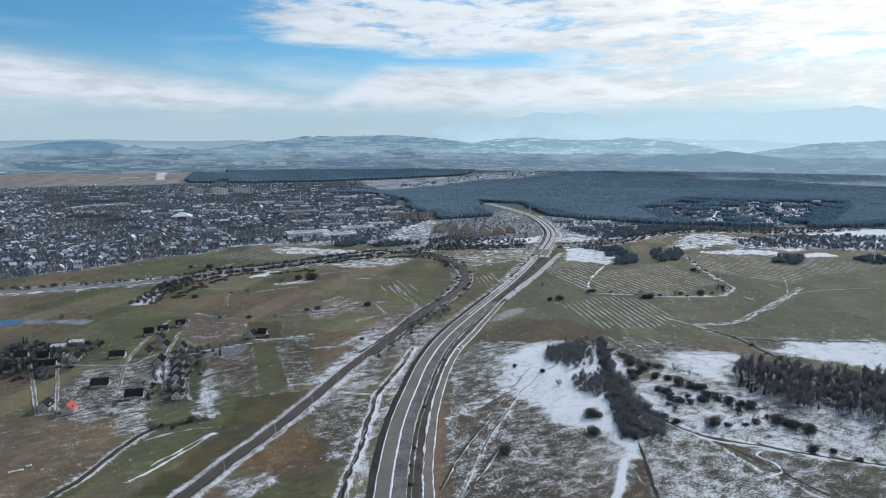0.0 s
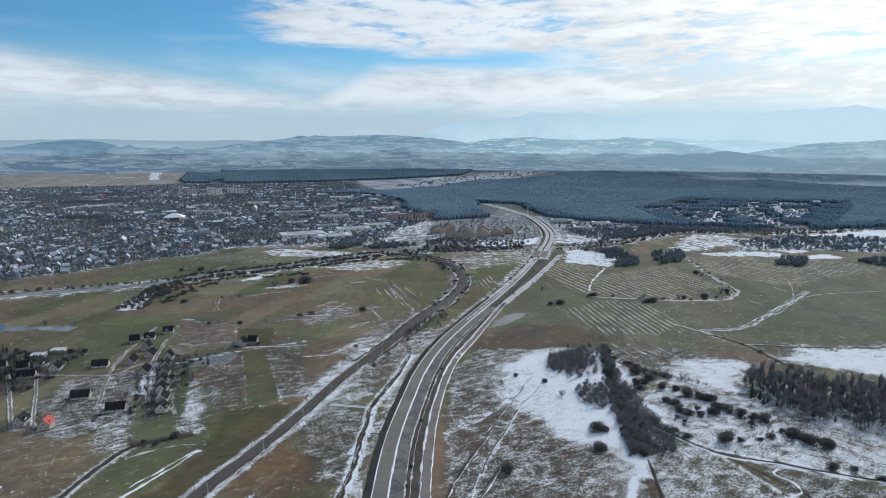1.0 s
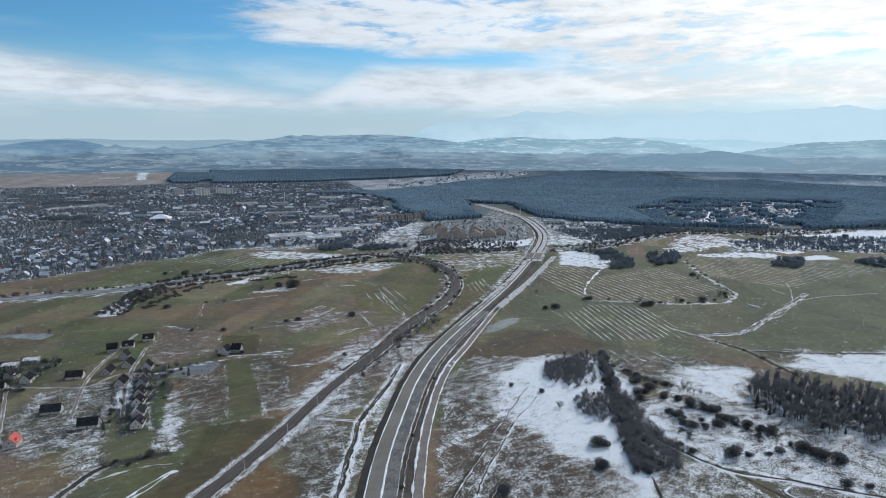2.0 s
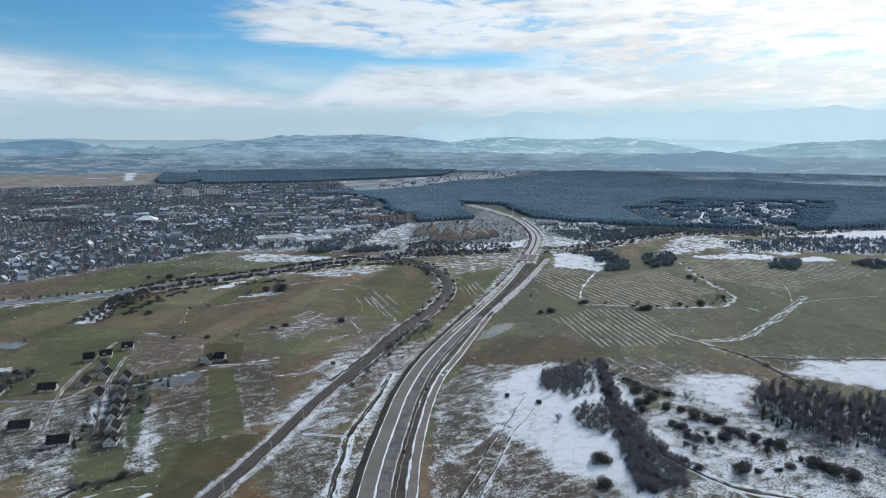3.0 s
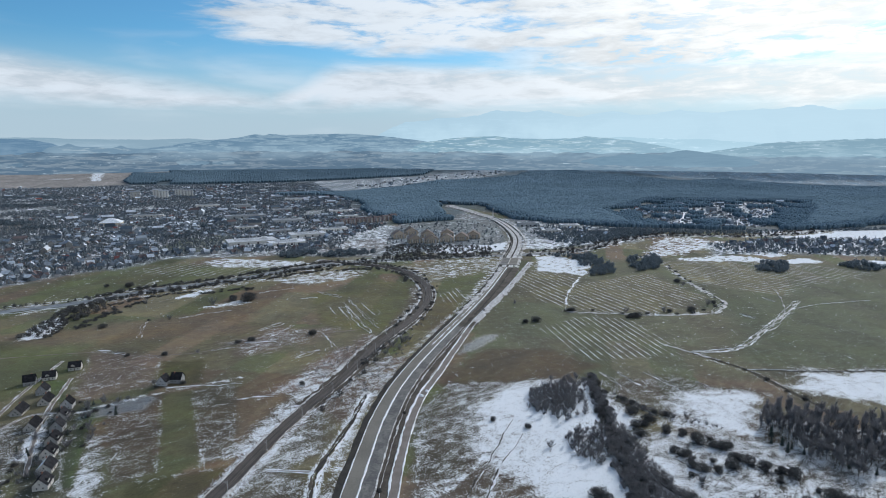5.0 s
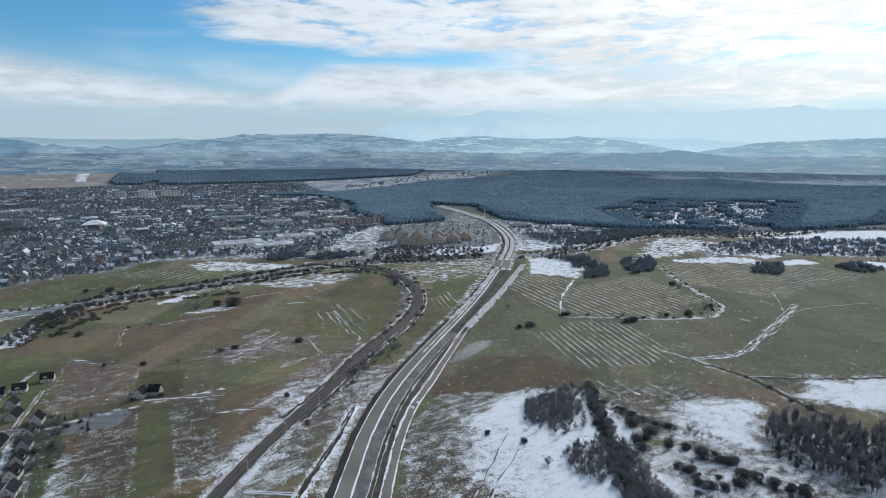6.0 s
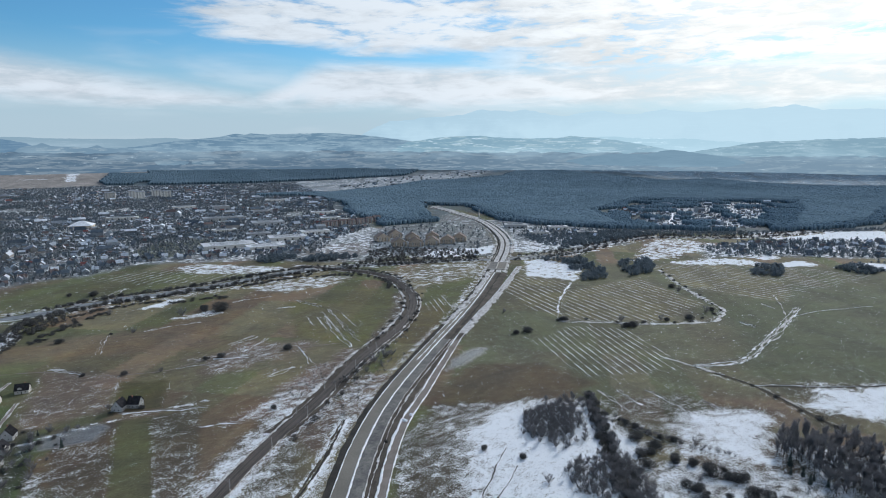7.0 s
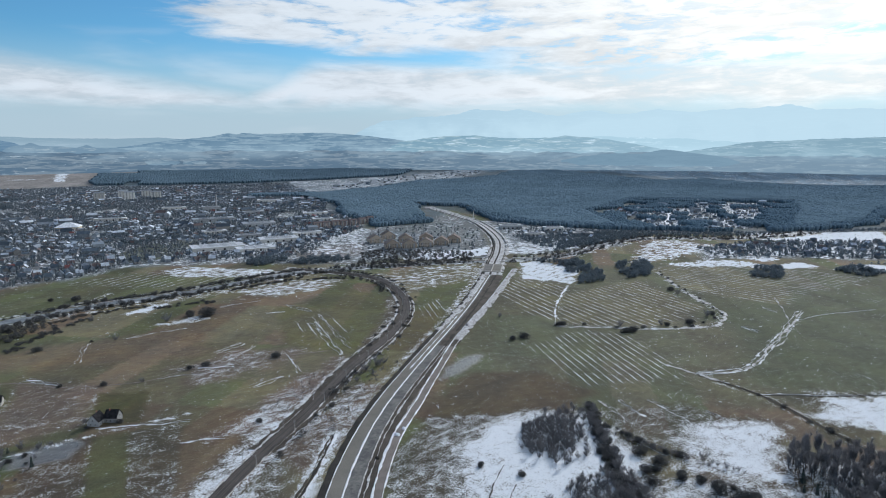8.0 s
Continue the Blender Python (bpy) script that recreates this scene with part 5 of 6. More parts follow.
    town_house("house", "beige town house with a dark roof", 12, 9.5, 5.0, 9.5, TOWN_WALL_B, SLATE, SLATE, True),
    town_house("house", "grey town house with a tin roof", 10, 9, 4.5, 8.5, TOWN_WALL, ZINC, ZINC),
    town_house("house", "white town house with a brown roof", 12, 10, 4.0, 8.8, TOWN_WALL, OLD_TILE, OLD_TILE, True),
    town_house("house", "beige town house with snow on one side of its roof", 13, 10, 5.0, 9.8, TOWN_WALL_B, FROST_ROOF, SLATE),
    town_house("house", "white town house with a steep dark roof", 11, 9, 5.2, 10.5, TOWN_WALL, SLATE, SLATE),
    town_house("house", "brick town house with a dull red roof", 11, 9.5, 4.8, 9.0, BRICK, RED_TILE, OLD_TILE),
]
TOWN = [(-2150, 3180), (-1290, 3590), (-936, 3640), (-314, 3800), (-60, 2956), (-60, 2365), (60, 1880), (-40, 1640), (-60, 1430), (-175, 1450), (-392, 1410),
        (-444, 1296), (-534, 1225), (-599, 1120), (-695, 1060), (-1000, 1020), (-2000, 1900)]
VILLAGE_EAST = [(767, 1411), (974, 1493), (1339, 1433), (1188, 1195), (950, 1270), (790, 1320)]
CLEARING = [(800, 1690), (880, 2150), (1204, 2520), (1720, 2400), (1491, 2086), (1140, 1690)]
WORKS = [(450, 1760), (559, 1748), (640, 1690), (590, 1520), (430, 1460)]
rng = np.random.default_rng(7)


def plots(outline, turn, gx, gy, drop, seed, street=True):
    """Places in rows along streets inside an outline: x, y and turn."""
    c, s = math.cos(radians(turn)), math.sin(radians(turn))
    pts = np.array(outline, float)
    u, v = pts @ np.array([c, s]), pts @ np.array([-s, c])
    gen = np.random.default_rng(seed)
    out = []
    for i, a in enumerate(np.arange(u.min(), u.max(), gx)):
        for j, b in enumerate(np.arange(v.min(), v.max(), gy)):
            if gen.random() < drop:
                continue
            a2, b2 = a + gen.normal(0, gx * 0.27), b + gen.normal(0, gy * 0.27)
            out.append((a2 * c - b2 * s, a2 * s + b2 * c, turn + gen.choice([0, 90]) + 30 * (float(rough(a2, b2, 240, 5)) - 0.5) + gen.normal(0, 9)))
    out = np.array(out)
    return out[edge_distance([tuple(p) for p in outline], out[:, 0], out[:, 1]) > 4]


HALLS = [  # x, y, length, width, height, turn, kind: large flat buildings
    (-271, 1591, 110, 55, 8, 20, 0), (-186, 1560, 80, 42, 7, 20, 0), (-150, 1690, 90, 46, 8, 15, 0), (-236, 1987, 90, 50, 9, 15, 1), (-388, 2124, 120, 40, 9, 20, 1),
    (-90, 2250, 80, 36, 8, 5, 0), (-300, 2320, 70, 34, 8, 25, 1), (-60, 2080, 62, 30, 8, 12, 0), (-330, 1850, 60, 30, 7, 20, 0),
    (-460, 2440, 60, 34, 14, 20, 1), (455, 1800, 60, 26, 10, -8, 1), (560, 1750, 52, 26, 9, -5, 0), (480, 1660, 48, 28, 8, -10, 0), (600, 1640, 50, 26, 8, -12, 1),
    (-90, 1780, 75, 30, 8, 20, 0), (-230, 1760, 60, 30, 8, 20, 1), (-700, 2180, 90, 18, 8, 10, 0), (-600, 2500, 80, 30, 9, 18, 0), (-300, 2750, 90, 36, 9, 8, 0)]
APARTMENTS = [(112, 1538, 8), (151, 1532, -2), (190, 1544, -8), (228, 1562, -12), (78, 1614, 12), (112, 1668, 8), (150, 1612, 0), (200, 1622, -6), (262, 1592, -14)]
RED_ROW = [(-67, 1893), (-44, 1905), (-20, 1918), (4, 1930), (30, 1945), (56, 1972), (80, 2005)]
blocked = [(h[0], h[1], max(h[2], h[3]) * 0.62) for h in HALLS] + [(a[0], a[1], 24) for a in APARTMENTS] + [(p[0], p[1], 22) for p in RED_ROW] + [(-736, 1980, 45)]


def clear_of(spots, pad=4):
    keep = np.ones(len(spots), bool)
    for x, y, r in blocked:
        keep &= np.hypot(spots[:, 0] - x, spots[:, 1] - y) > r + pad
    for line, r in ((ROAD_FAR, 34), (RIVER, 26), (RAIL, 20)):
        keep &= line_distance(line, spots[:, 0], spots[:, 1]) > r
    return spots[keep]


town_spots = clear_of(plots(TOWN, 20, 23, 21, 0.26, 3))
open_land = rough(town_spots[:, 0], town_spots[:, 1], 170, 12) * 0.7 + rough(town_spots[:, 0], town_spots[:, 1], 60, 13) * 0.3
town_spots = town_spots[open_land > np.interp(np.hypot(town_spots[:, 0], town_spots[:, 1]), [1100, 1900, 2600, 3600], [0.24, 0.30, 0.46, 0.50])]
# open greens inside the town
for gx, gy, gr in ((-390, 1590, 92), (-640, 1900, 40), (-980, 1920, 120), (-540, 2050, 40), (-515, 2200, 40), (-20, 1500, 90), (-760, 2650, 120), (-1500, 2700, 150), (-1250, 2300, 90)):
    town_spots = town_spots[np.hypot(town_spots[:, 0] - gx, (town_spots[:, 1] - gy) * 0.8) > gr]
side_spots = clear_of(np.concatenate([plots(VILLAGE_EAST, -15, 34, 30, 0.45, 5), plots(CLEARING, -10, 34, 34, 0.45, 8), plots(WORKS, -10, 36, 34, 0.5, 9), plots([(-150, 3560), (60, 3200), (455, 3690), (900, 4080), (860, 4150), (345, 3990)], 20, 44, 44, 0.4, 10)]))
order = np.argsort(np.hypot(town_spots[:, 0], town_spots[:, 1]))
town_spots = town_spots[order]
near_spots = np.concatenate([town_spots[:230], side_spots[:70]])
far_spots = np.concatenate([town_spots[230:], side_spots[70:]])
used = set()
for x, y, turn in near_spots:
    k = int(rng.choice(len(TOWN_KINDS), p=[0.19, 0.18, 0.18, 0.12, 0.14, 0.17, 0.02]))
    at = pose(x, y, float(height(x, y)), 0, 0, turn)
    if k in used:
        copy_thing(TOWN_KINDS[k], at)
    else:
        used.add(k)
        TOWN_KINDS[k].matrix_basis = at

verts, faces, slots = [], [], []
# roofs and walls here have the haze in their colours
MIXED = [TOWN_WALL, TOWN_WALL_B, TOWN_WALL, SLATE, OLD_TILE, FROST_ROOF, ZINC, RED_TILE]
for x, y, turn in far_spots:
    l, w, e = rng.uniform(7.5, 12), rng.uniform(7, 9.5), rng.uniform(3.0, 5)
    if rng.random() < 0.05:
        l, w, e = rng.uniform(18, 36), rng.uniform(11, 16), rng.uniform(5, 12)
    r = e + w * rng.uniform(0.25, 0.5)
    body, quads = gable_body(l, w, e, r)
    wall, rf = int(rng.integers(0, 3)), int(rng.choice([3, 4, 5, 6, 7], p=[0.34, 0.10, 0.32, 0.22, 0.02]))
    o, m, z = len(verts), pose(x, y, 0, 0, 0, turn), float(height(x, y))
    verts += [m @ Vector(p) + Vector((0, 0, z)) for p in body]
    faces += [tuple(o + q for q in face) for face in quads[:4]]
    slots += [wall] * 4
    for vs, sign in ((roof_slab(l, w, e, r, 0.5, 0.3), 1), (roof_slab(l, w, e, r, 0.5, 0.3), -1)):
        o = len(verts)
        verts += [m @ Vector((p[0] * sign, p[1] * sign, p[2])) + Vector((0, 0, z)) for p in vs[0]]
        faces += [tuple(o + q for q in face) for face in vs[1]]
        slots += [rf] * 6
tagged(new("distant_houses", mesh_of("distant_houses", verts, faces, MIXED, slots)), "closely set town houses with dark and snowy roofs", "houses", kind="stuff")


def hall(l, w, e, snowy):
    """A flat-roofed works hall with a parapet, a roof sheet, roof lights and doors."""
    h = thing("works_hall", "long flat-roofed hall with snow on its roof" if snowy else "long grey works hall with a tin roof", "hall", "works halls of the town")
    part("wall", box_mesh("wall", (l, w, e), RENDER_G if not snowy else RENDER_W, True, 0.1), h, pose(0, 0, -0.5))
    part("roof", box_mesh("roof", (l + 0.8, w + 0.8, 0.35), ROOF_SNOW if snowy else ROOF_TIN, True, 0.08), h, pose(0, 0, e - 0.45))
    for k in range(3):
        part("roof_light", box_mesh("roof_light", (l * 0.7, 1.6, 0.8), ROOF_TIN, True, 0.1), h, pose(0, (k - 1) * w * 0.28, e - 0.1))
    for k in range(4):
        part("gate", box_mesh("gate", (4, 0.12, 4.2), ROOF_DARK), h, pose((k - 1.5) * l * 0.2, -w / 2 - 0.07, 0))
    return h


for x, y, l, w, e, turn, k in HALLS:
    hall(l, w, e, k == 0).matrix_basis = pose(x, y, float(height(x, y)), 0, 0, turn)


def apartment(l, w, e, wall, roof, label, gap=4.0, end_on=False):
    """A block of flats: body, pitched roof, stair bays, balconies and rows of windows."""
    b = thing("apartment_block", label, "block of flats", "blocks of flats")
    turn, a, c = (90, w, l) if end_on else (0, l, w)
    part("wall", mesh_of("wall", *gable_body(a, c, e, e + c * 0.3), wall), b, pose(0, 0, 0, 0, 0, turn))
    vs, fs = roof_slab(a, c, e, e + c * 0.3, 0.6, 0.4)
    part("roof", mesh_of("roof", vs, fs, roof), b, pose(0, 0, 0, 0, 0, turn))
    part("roof", mesh_of("roof", vs, fs, roof), b, pose(0, 0, 0, 0, 0, turn + 180))
    band = box_mesh("window", (1.5, 0.1, 1.5), GLASS_DARK)
    balc = box_mesh("balcony", (2.8, 1.2, 1.1), RENDER_B, True, 0.05)
    for fl in range(int(e // 3)):
        for k in range(int(l // gap)):
            x = (k - (l // gap - 1) / 2) * gap
            part("window", band, b, pose(x, -w / 2 - 0.04, fl * 3 + 1.0))
            if k % 3 == 1:
                part("balcony", balc, b, pose(x + 2, -w / 2 - 0.6, fl * 3 + 0.4))
    part("stair_bay", box_mesh("stair_bay", (3.0, 1.0, e), RENDER_G, True, 0.05), b, pose(-l * 0.25, -w / 2 - 0.4, 0))
    part("stair_bay", box_mesh("stair_bay", (3.0, 1.0, e), RENDER_G, True, 0.05), b, pose(l * 0.3, -w / 2 - 0.4, 0))
    return b


flat_a = apartment(32, 24, 10, TAN_WALL, TAN_ROOF, "tan gabled block of flats with a tan roof", 4.0, True)
for k, (x, y, turn) in enumerate(APARTMENTS):
    at = pose(x, y, float(height(x, y)), 0, 0, turn)
    if k:
        copy_thing(flat_a, at)
    else:
        flat_a.matrix_basis = at
flat_b = apartment(22, 12, 15, RED_WALL, OLD_TILE, "dull red block of flats in a long row")
for k, (x, y) in enumerate(RED_ROW):
    at = pose(x, y, float(height(x, y)), 0, 0, 26)
    if k:
        copy_thing(flat_b, at)
    else:
        flat_b.matrix_basis = at
flat_c = apartment(40, 12, 30, RENDER_W, ROOF_TIN, "tall pale block of flats on the edge of town", 13.0)
for k, (x, y) in enumerate(((-953, 3050), (-902, 2972), (-1014, 2948), (-860, 3060), (-800, 2990))):
    at = pose(x, y, float(height(x, y)), 0, 0, 15)
    if k:
        copy_thing(flat_c, at)
    else:
        flat_c.matrix_basis = at

# works chimney
stack = thing("works_chimney", "tall grey works chimney beside a hall", "chimney")
stack.matrix_basis = pose(-447, 2470, float(height(-447, 2470)))
v, f = [], []
tube(v, f, (0, 0, -0.5), (0, 0, 50), 3.2, 2.0, 14)
part("shaft", mesh_of("shaft", v, f, RENDER_G, smooth=True), stack)
v, f = [], []
tube(v, f, (0, 0, 49), (0, 0, 51), 2.5, 2.5, 14)
part("rim", mesh_of("rim", v, f, CONCRETE), stack)

# slim tower at the interchange
tower = thing("signal_tower", "slim white tower at the forest edge", "tower")
tower.matrix_basis = pose(402, 2035, float(height(402, 2035)))
v, f = [], []
tube(v, f, (0, 0, -0.5), (0, 0, 24), 1.7, 1.2, 10)
part("shaft", mesh_of("shaft", v, f, RENDER_W, smooth=True), tower)
v, f = [], []
tube(v, f, (0, 0, 24), (0, 0, 27), 2.3, 2.0, 10)
part("cabin", mesh_of("cabin", v, f, RENDER_G), tower)
part("base", box_mesh("base", (7, 7, 3.4), RENDER_W, True, 0.1), tower, pose(0, 0, -0.4))

# sports hall with a pale pyramid roof
dome = thing("sports_hall", "wide hall with a pale pyramid roof", "hall")
dome.matrix_basis = pose(-736, 1980, float(height(-736, 1980)), 0, 0, 10)
part("wall", box_mesh("wall", (56, 46, 8), RENDER_B, True, 0.1), dome, pose(0, 0, -0.5))
a, b = 30, 25
part("roof", mesh_of("roof", [(-a, -b, 7.4), (a, -b, 7.4), (a, b, 7.4), (-a, b, 7.4), (-6, 0, 19), (6, 0, 19), (-a, -b, 6.9), (a, -b, 6.9), (a, b, 6.9), (-a, b, 6.9)],
                     [(0, 1, 5, 4), (1, 2, 5), (2, 3, 4, 5), (3, 0, 4), (6, 7, 1, 0), (7, 8, 2, 1), (8, 9, 3, 2), (9, 6, 0, 3)], ROOF_SNOW), dome)
part("ridge_light", box_mesh("ridge_light", (12, 2.5, 1.2), ROOF_TIN, True, 0.1), dome, pose(0, 0, 18.6))


# ---------- trees ----------
def tree_shape(seed, h, spread, twigs, bushy=False, coarse=1.3, upright=1.4):
    """A leafless tree: tapered trunk and limbs, and a crown of many fine twigs."""
    gen = random.Random(seed)
    tv, tf, cv, cf = [], [], [], []
    lean = Vector((gen.uniform(-0.06, 0.06), gen.uniform(-0.06, 0.06), 1))
    fork = h * (0.16 if bushy else 0.32)
    if bushy:
        stems = [Vector((gen.uniform(-0.3, 0.3) * spread, gen.uniform(-0.3, 0.3) * spread, 0)) for _ in range(5)]
    else:
        stems = [Vector((0, 0, 0))]
        tube(tv, tf, (0, 0, -0.3), lean * h * 0.9, h * 0.020, h * 0.004, 5)
    limbs = []
    for k in range(9 if not bushy else 12):
        a, up = gen.uniform(0, 6.28), gen.uniform(0.0, 1.0)
        base = lean * (fork + (h * 0.5) * up) if not bushy else stems[k % 5] + Vector((0, 0, -0.2))
        reach = spread * (1.0 - 0.45 * up) * gen.uniform(0.6, 1.05)
        tip = base + Vector((math.cos(a) * reach, math.sin(a) * reach, h * gen.uniform(0.16, 0.36) if not bushy else h * gen.uniform(0.5, 0.9)))
        tube(tv, tf, base, tip, h * 0.010, h * 0.003, 3)
        limbs.append((base, tip))
    limbs.append((lean * fork, lean * h))
    for k in range(twigs):
        base, tip = limbs[k % len(limbs)]
        s = gen.random() ** 0.6
        p = base.lerp(tip, s)
        d = Vector((gen.gauss(0, 1), gen.gauss(0, 1), gen.gauss(upright, 0.7))).normalized()
        size = gen.uniform(0.12, 0.28) * h
        q = p + d * size
        side = d.cross(Vector((gen.gauss(0, 1), gen.gauss(0, 1), gen.gauss(0, 1)))).normalized() * gen.uniform(0.005, 0.011) * h * coarse
        o = len(cv)
        cv += [p - side, p + side, q]
        cf += [(o, o + 1, o + 2)]
    return tv, tf, cv, cf


def scrub_shape(seed, r, h, leaves, coarse=1.0):
    """A dense dark shrub: short stems and many small clumps with an uneven outline."""
    gen = random.Random(seed)
    tv, tf, cv, cf = [], [], [], []
    lobes = [(Vector((gen.uniform(-0.5, 0.5) * r, gen.uniform(-0.5, 0.5) * r, h * gen.uniform(0.3, 0.55))), gen.uniform(0.5, 0.75)) for _ in range(5)]
    for c, _ in (lobes if leaves > 60 else lobes[:1]):
        tube(tv, tf, (c.x * 0.3, c.y * 0.3, -0.3), c, 0.14, 0.05, 4)
    for k in range(leaves):
        c, w = lobes[k % len(lobes)]
        d = Vector((gen.gauss(0, 1), gen.gauss(0, 1), gen.gauss(0, 1))).normalized()
        rad = gen.uniform(0.55, 1.08)
        p = c + Vector((d.x * r * w * rad, d.y * r * w * rad, d.z * h * 0.5 * w * 1.4 * rad))
        p.z = max(p.z, 0.1)
        a = Vector((gen.gauss(0, 1), gen.gauss(0, 1), gen.gauss(0, 1))).normalized() * r * gen.uniform(0.06, 0.15) * coarse
        b = d.cross(a).normalized() * r * gen.uniform(0.03, 0.08) * coarse + d * r * 0.05
        o = len(cv)
        if leaves > 120:
            cv += [p - a, p + b, p + a, p - b]
            cf += [(o, o + 1, o + 2, o + 3)]
        else:
            cv += [p - a * 1.2, p + b * 1.8, p + a * 1.2]
            cf += [(o, o + 1, o + 2)]
    return tv, tf, cv, cf


def conifer_shape(seed, h, r, tiers, sides):
    """A spruce: a trunk and drooping, ragged tiers of branches."""
    gen = random.Random(seed)
    tv, tf, cv, cf = [], [], [], []
    tube(tv, tf, (0, 0, -0.3), (0, 0, h * 0.95), h * 0.016, h * 0.003, 4)
    for k in range(tiers):
        s = k / tiers
        z0, z1 = h * (0.10 + 0.84 * s), h * (0.10 + 0.84 * s + 1.5 * 0.84 / tiers)
        w = r * (1 - s) ** 0.85 + 0.05 * r
        o = len(cv)
        cv.append(Vector((0, 0, min(z1, h))))
        for i in range(sides * 2):
            a = math.pi * i / sides + gen.uniform(-0.15, 0.15)
            q = w * (gen.uniform(0.8, 1.15) if i % 2 == 0 else gen.uniform(0.4, 0.62))
            cv.append(Vector((q * math.cos(a), q * math.sin(a), z0 + (0 if i % 2 == 0 else h * 0.03) + gen.uniform(-0.02, 0.02) * h)))
        for i in range(sides * 2):
            cf.append((o, o + 1 + i, o + 1 + (i + 1) % (sides * 2)))
    return tv, tf, cv, cf


def plant(name, label, category, shape, stem_mat, crown_mat, group):
    t = thing(name, label, category, group)
    part("trunk" if "tree" in name or name == "spruce" else "stem", mesh_of("stem", shape[0], shape[1], stem_mat), t)
    part("crown", mesh_of("crown", shape[2], shape[3], crown_mat), t)
    return t


BARE_SHAPES = [tree_shape(11 + k, h, s, 1100, False, 0.5, 2.0) for k, (h, s) in enumerate(((10, 3.2), (12, 3.5), (9, 3.0), (12.5, 3.2), (11, 3.8)))]
BUSHY_SHAPES = [tree_shape(31 + k, h, s, 1000, True, 0.95) for k, (h, s) in enumerate(((6, 4.0), (5, 3.5), (7, 4.5)))]
SCRUB_SHAPES = [scrub_shape(51 + k, r, h, 1500, 0.52) for k, (r, h) in enumerate(((4.2, 4.6), (3.4, 3.6), (5.0, 5.0)))]
SPRUCE_SHAPES = [conifer_shape(71 + k, h, r, 7, 7) for k, (h, r) in enumerate(((11, 2.6), (14, 3.0), (8, 2.2)))]
BARE = [plant("bare_tree", "leafless grey-brown tree on a snowy slope", "tree", s, BARK, TWIG, "leafless trees") for s in BARE_SHAPES]
BUSHY = [plant("bare_shrub", "leafless many-stemmed brown shrub", "shrub", s, BARK, TWIG, "leafless shrubs") for s in BUSHY_SHAPES]
SCRUB = [plant("dark_shrub", "dense dark rounded shrub", "shrub", s, BARK, BUSH, "dark shrubs") for s in SCRUB_SHAPES]
SPRUCE = [plant("spruce", "dark green spruce tree", "tree", s, BARK, NEEDLE, "spruces") for s in SPRUCE_SHAPES]
stood = set()


def stand(kinds, k, x, y, size, turn):
    ob = kinds[k % len(kinds)]
    at = pose(x, y, float(height(x, y)), 0, 0, turn)
    if ob.name in stood:
        ob = copy_thing(ob, at)
    else:
        stood.add(ob.name)
        ob.matrix_basis = at
    ob.scale = (size, size, size)
    return ob


def scatter(outline, gap, seed, edge=0.0):
    """Uneven places inside an outline, about gap metres apart."""
    pts = np.array(outline, float)
    gen = np.random.default_rng(seed)
    gx, gy = np.meshgrid(np.arange(pts[:, 0].min(), pts[:, 0].max(), gap), np.arange(pts[:, 1].min(), pts[:, 1].max(), gap))
    xy = np.stack([gx.ravel(), gy.ravel()], 1) + gen.uniform(-0.5, 0.5, (gx.size, 2)) * gap
    return xy[edge_distance([tuple(p) for p in outline], xy[:, 0], xy[:, 1]) > edge]


def along(line, gap, wide, seed):
    p = smooth_path(line, gap)
    return p + np.random.default_rng(seed).normal(0, wide, p.shape)


def thicket(name, label, spots, shapes, mats, lo, hi, seed, category="trees", soft=False, tall=0.15):
    """Many plants that nobody could count, joined into one mesh."""
    gen = np.random.default_rng(seed)
    base = []
    for tv, tf, cv, cf in shapes:
        pts = np.array([tuple(p) for p in list(tv) + list(cv)])
        base.append((pts, [tuple(f) for f in tf] + [tuple(len(tv) + i for i in f) for f in cf], len(tf), len(cf)))
    allv, allf, slots, o = [], [], [], 0
    z = height(spots[:, 0], spots[:, 1])
    for (x, y), g in zip(spots, z):
        pts, fs, nt, nc = base[int(gen.integers(len(base)))]
        a, s = gen.uniform(0, 6.28), gen.uniform(lo, hi)
        c, d = math.cos(a) * s, math.sin(a) * s
        allv.append(np.stack([pts[:, 0] * c - pts[:, 1] * d + x, pts[:, 0] * d + pts[:, 1] * c + y, pts[:, 2] * s * gen.uniform(1 - tall, 1 + tall) + g], 1))
        allf += [tuple(i + o for i in f) for f in fs]
        slots += [0] * nt + [1] * nc
        o += len(pts)
    me = mesh_of(name, np.concatenate(allv).tolist(), allf, mats, slots, soft)
    return tagged(new(name, me), label, category, kind="stuff")


rnd = random.Random(5)
# shrubs on the snowy slope and in the meadows: x, y, size
SLOPE_SCRUB = [(104, 586, 0.55), (130, 570, 0.8), (148, 470, 1.1), (152, 465, 0.8), (142, 437, 1.5), (66, 412, 0.85), (239, 443, 1.35), (251, 441, 0.75),
               (253, 492, 0.9), (250, 531, 1.2), (257, 523, 1.1), (262, 517, 0.9), (226, 519, 0.7), (228, 500, 0.8), (234, 491, 0.8), (289, 476, 1.1), (282, 482, 1.0),
               (276, 488, 0.8), (277, 446, 0.7), (266, 444, 0.6), (296, 450, 1.1), (301, 436, 1.2)]
SLOPE_MORE = [(204, 541, 0.7), (211, 545, 0.8), (235, 550, 0.9), (243, 543, 1.0), (228, 512, 0.8), (268, 497, 1.0), (240, 487, 0.9), (292, 399, 0.7), (305, 396, 0.6),
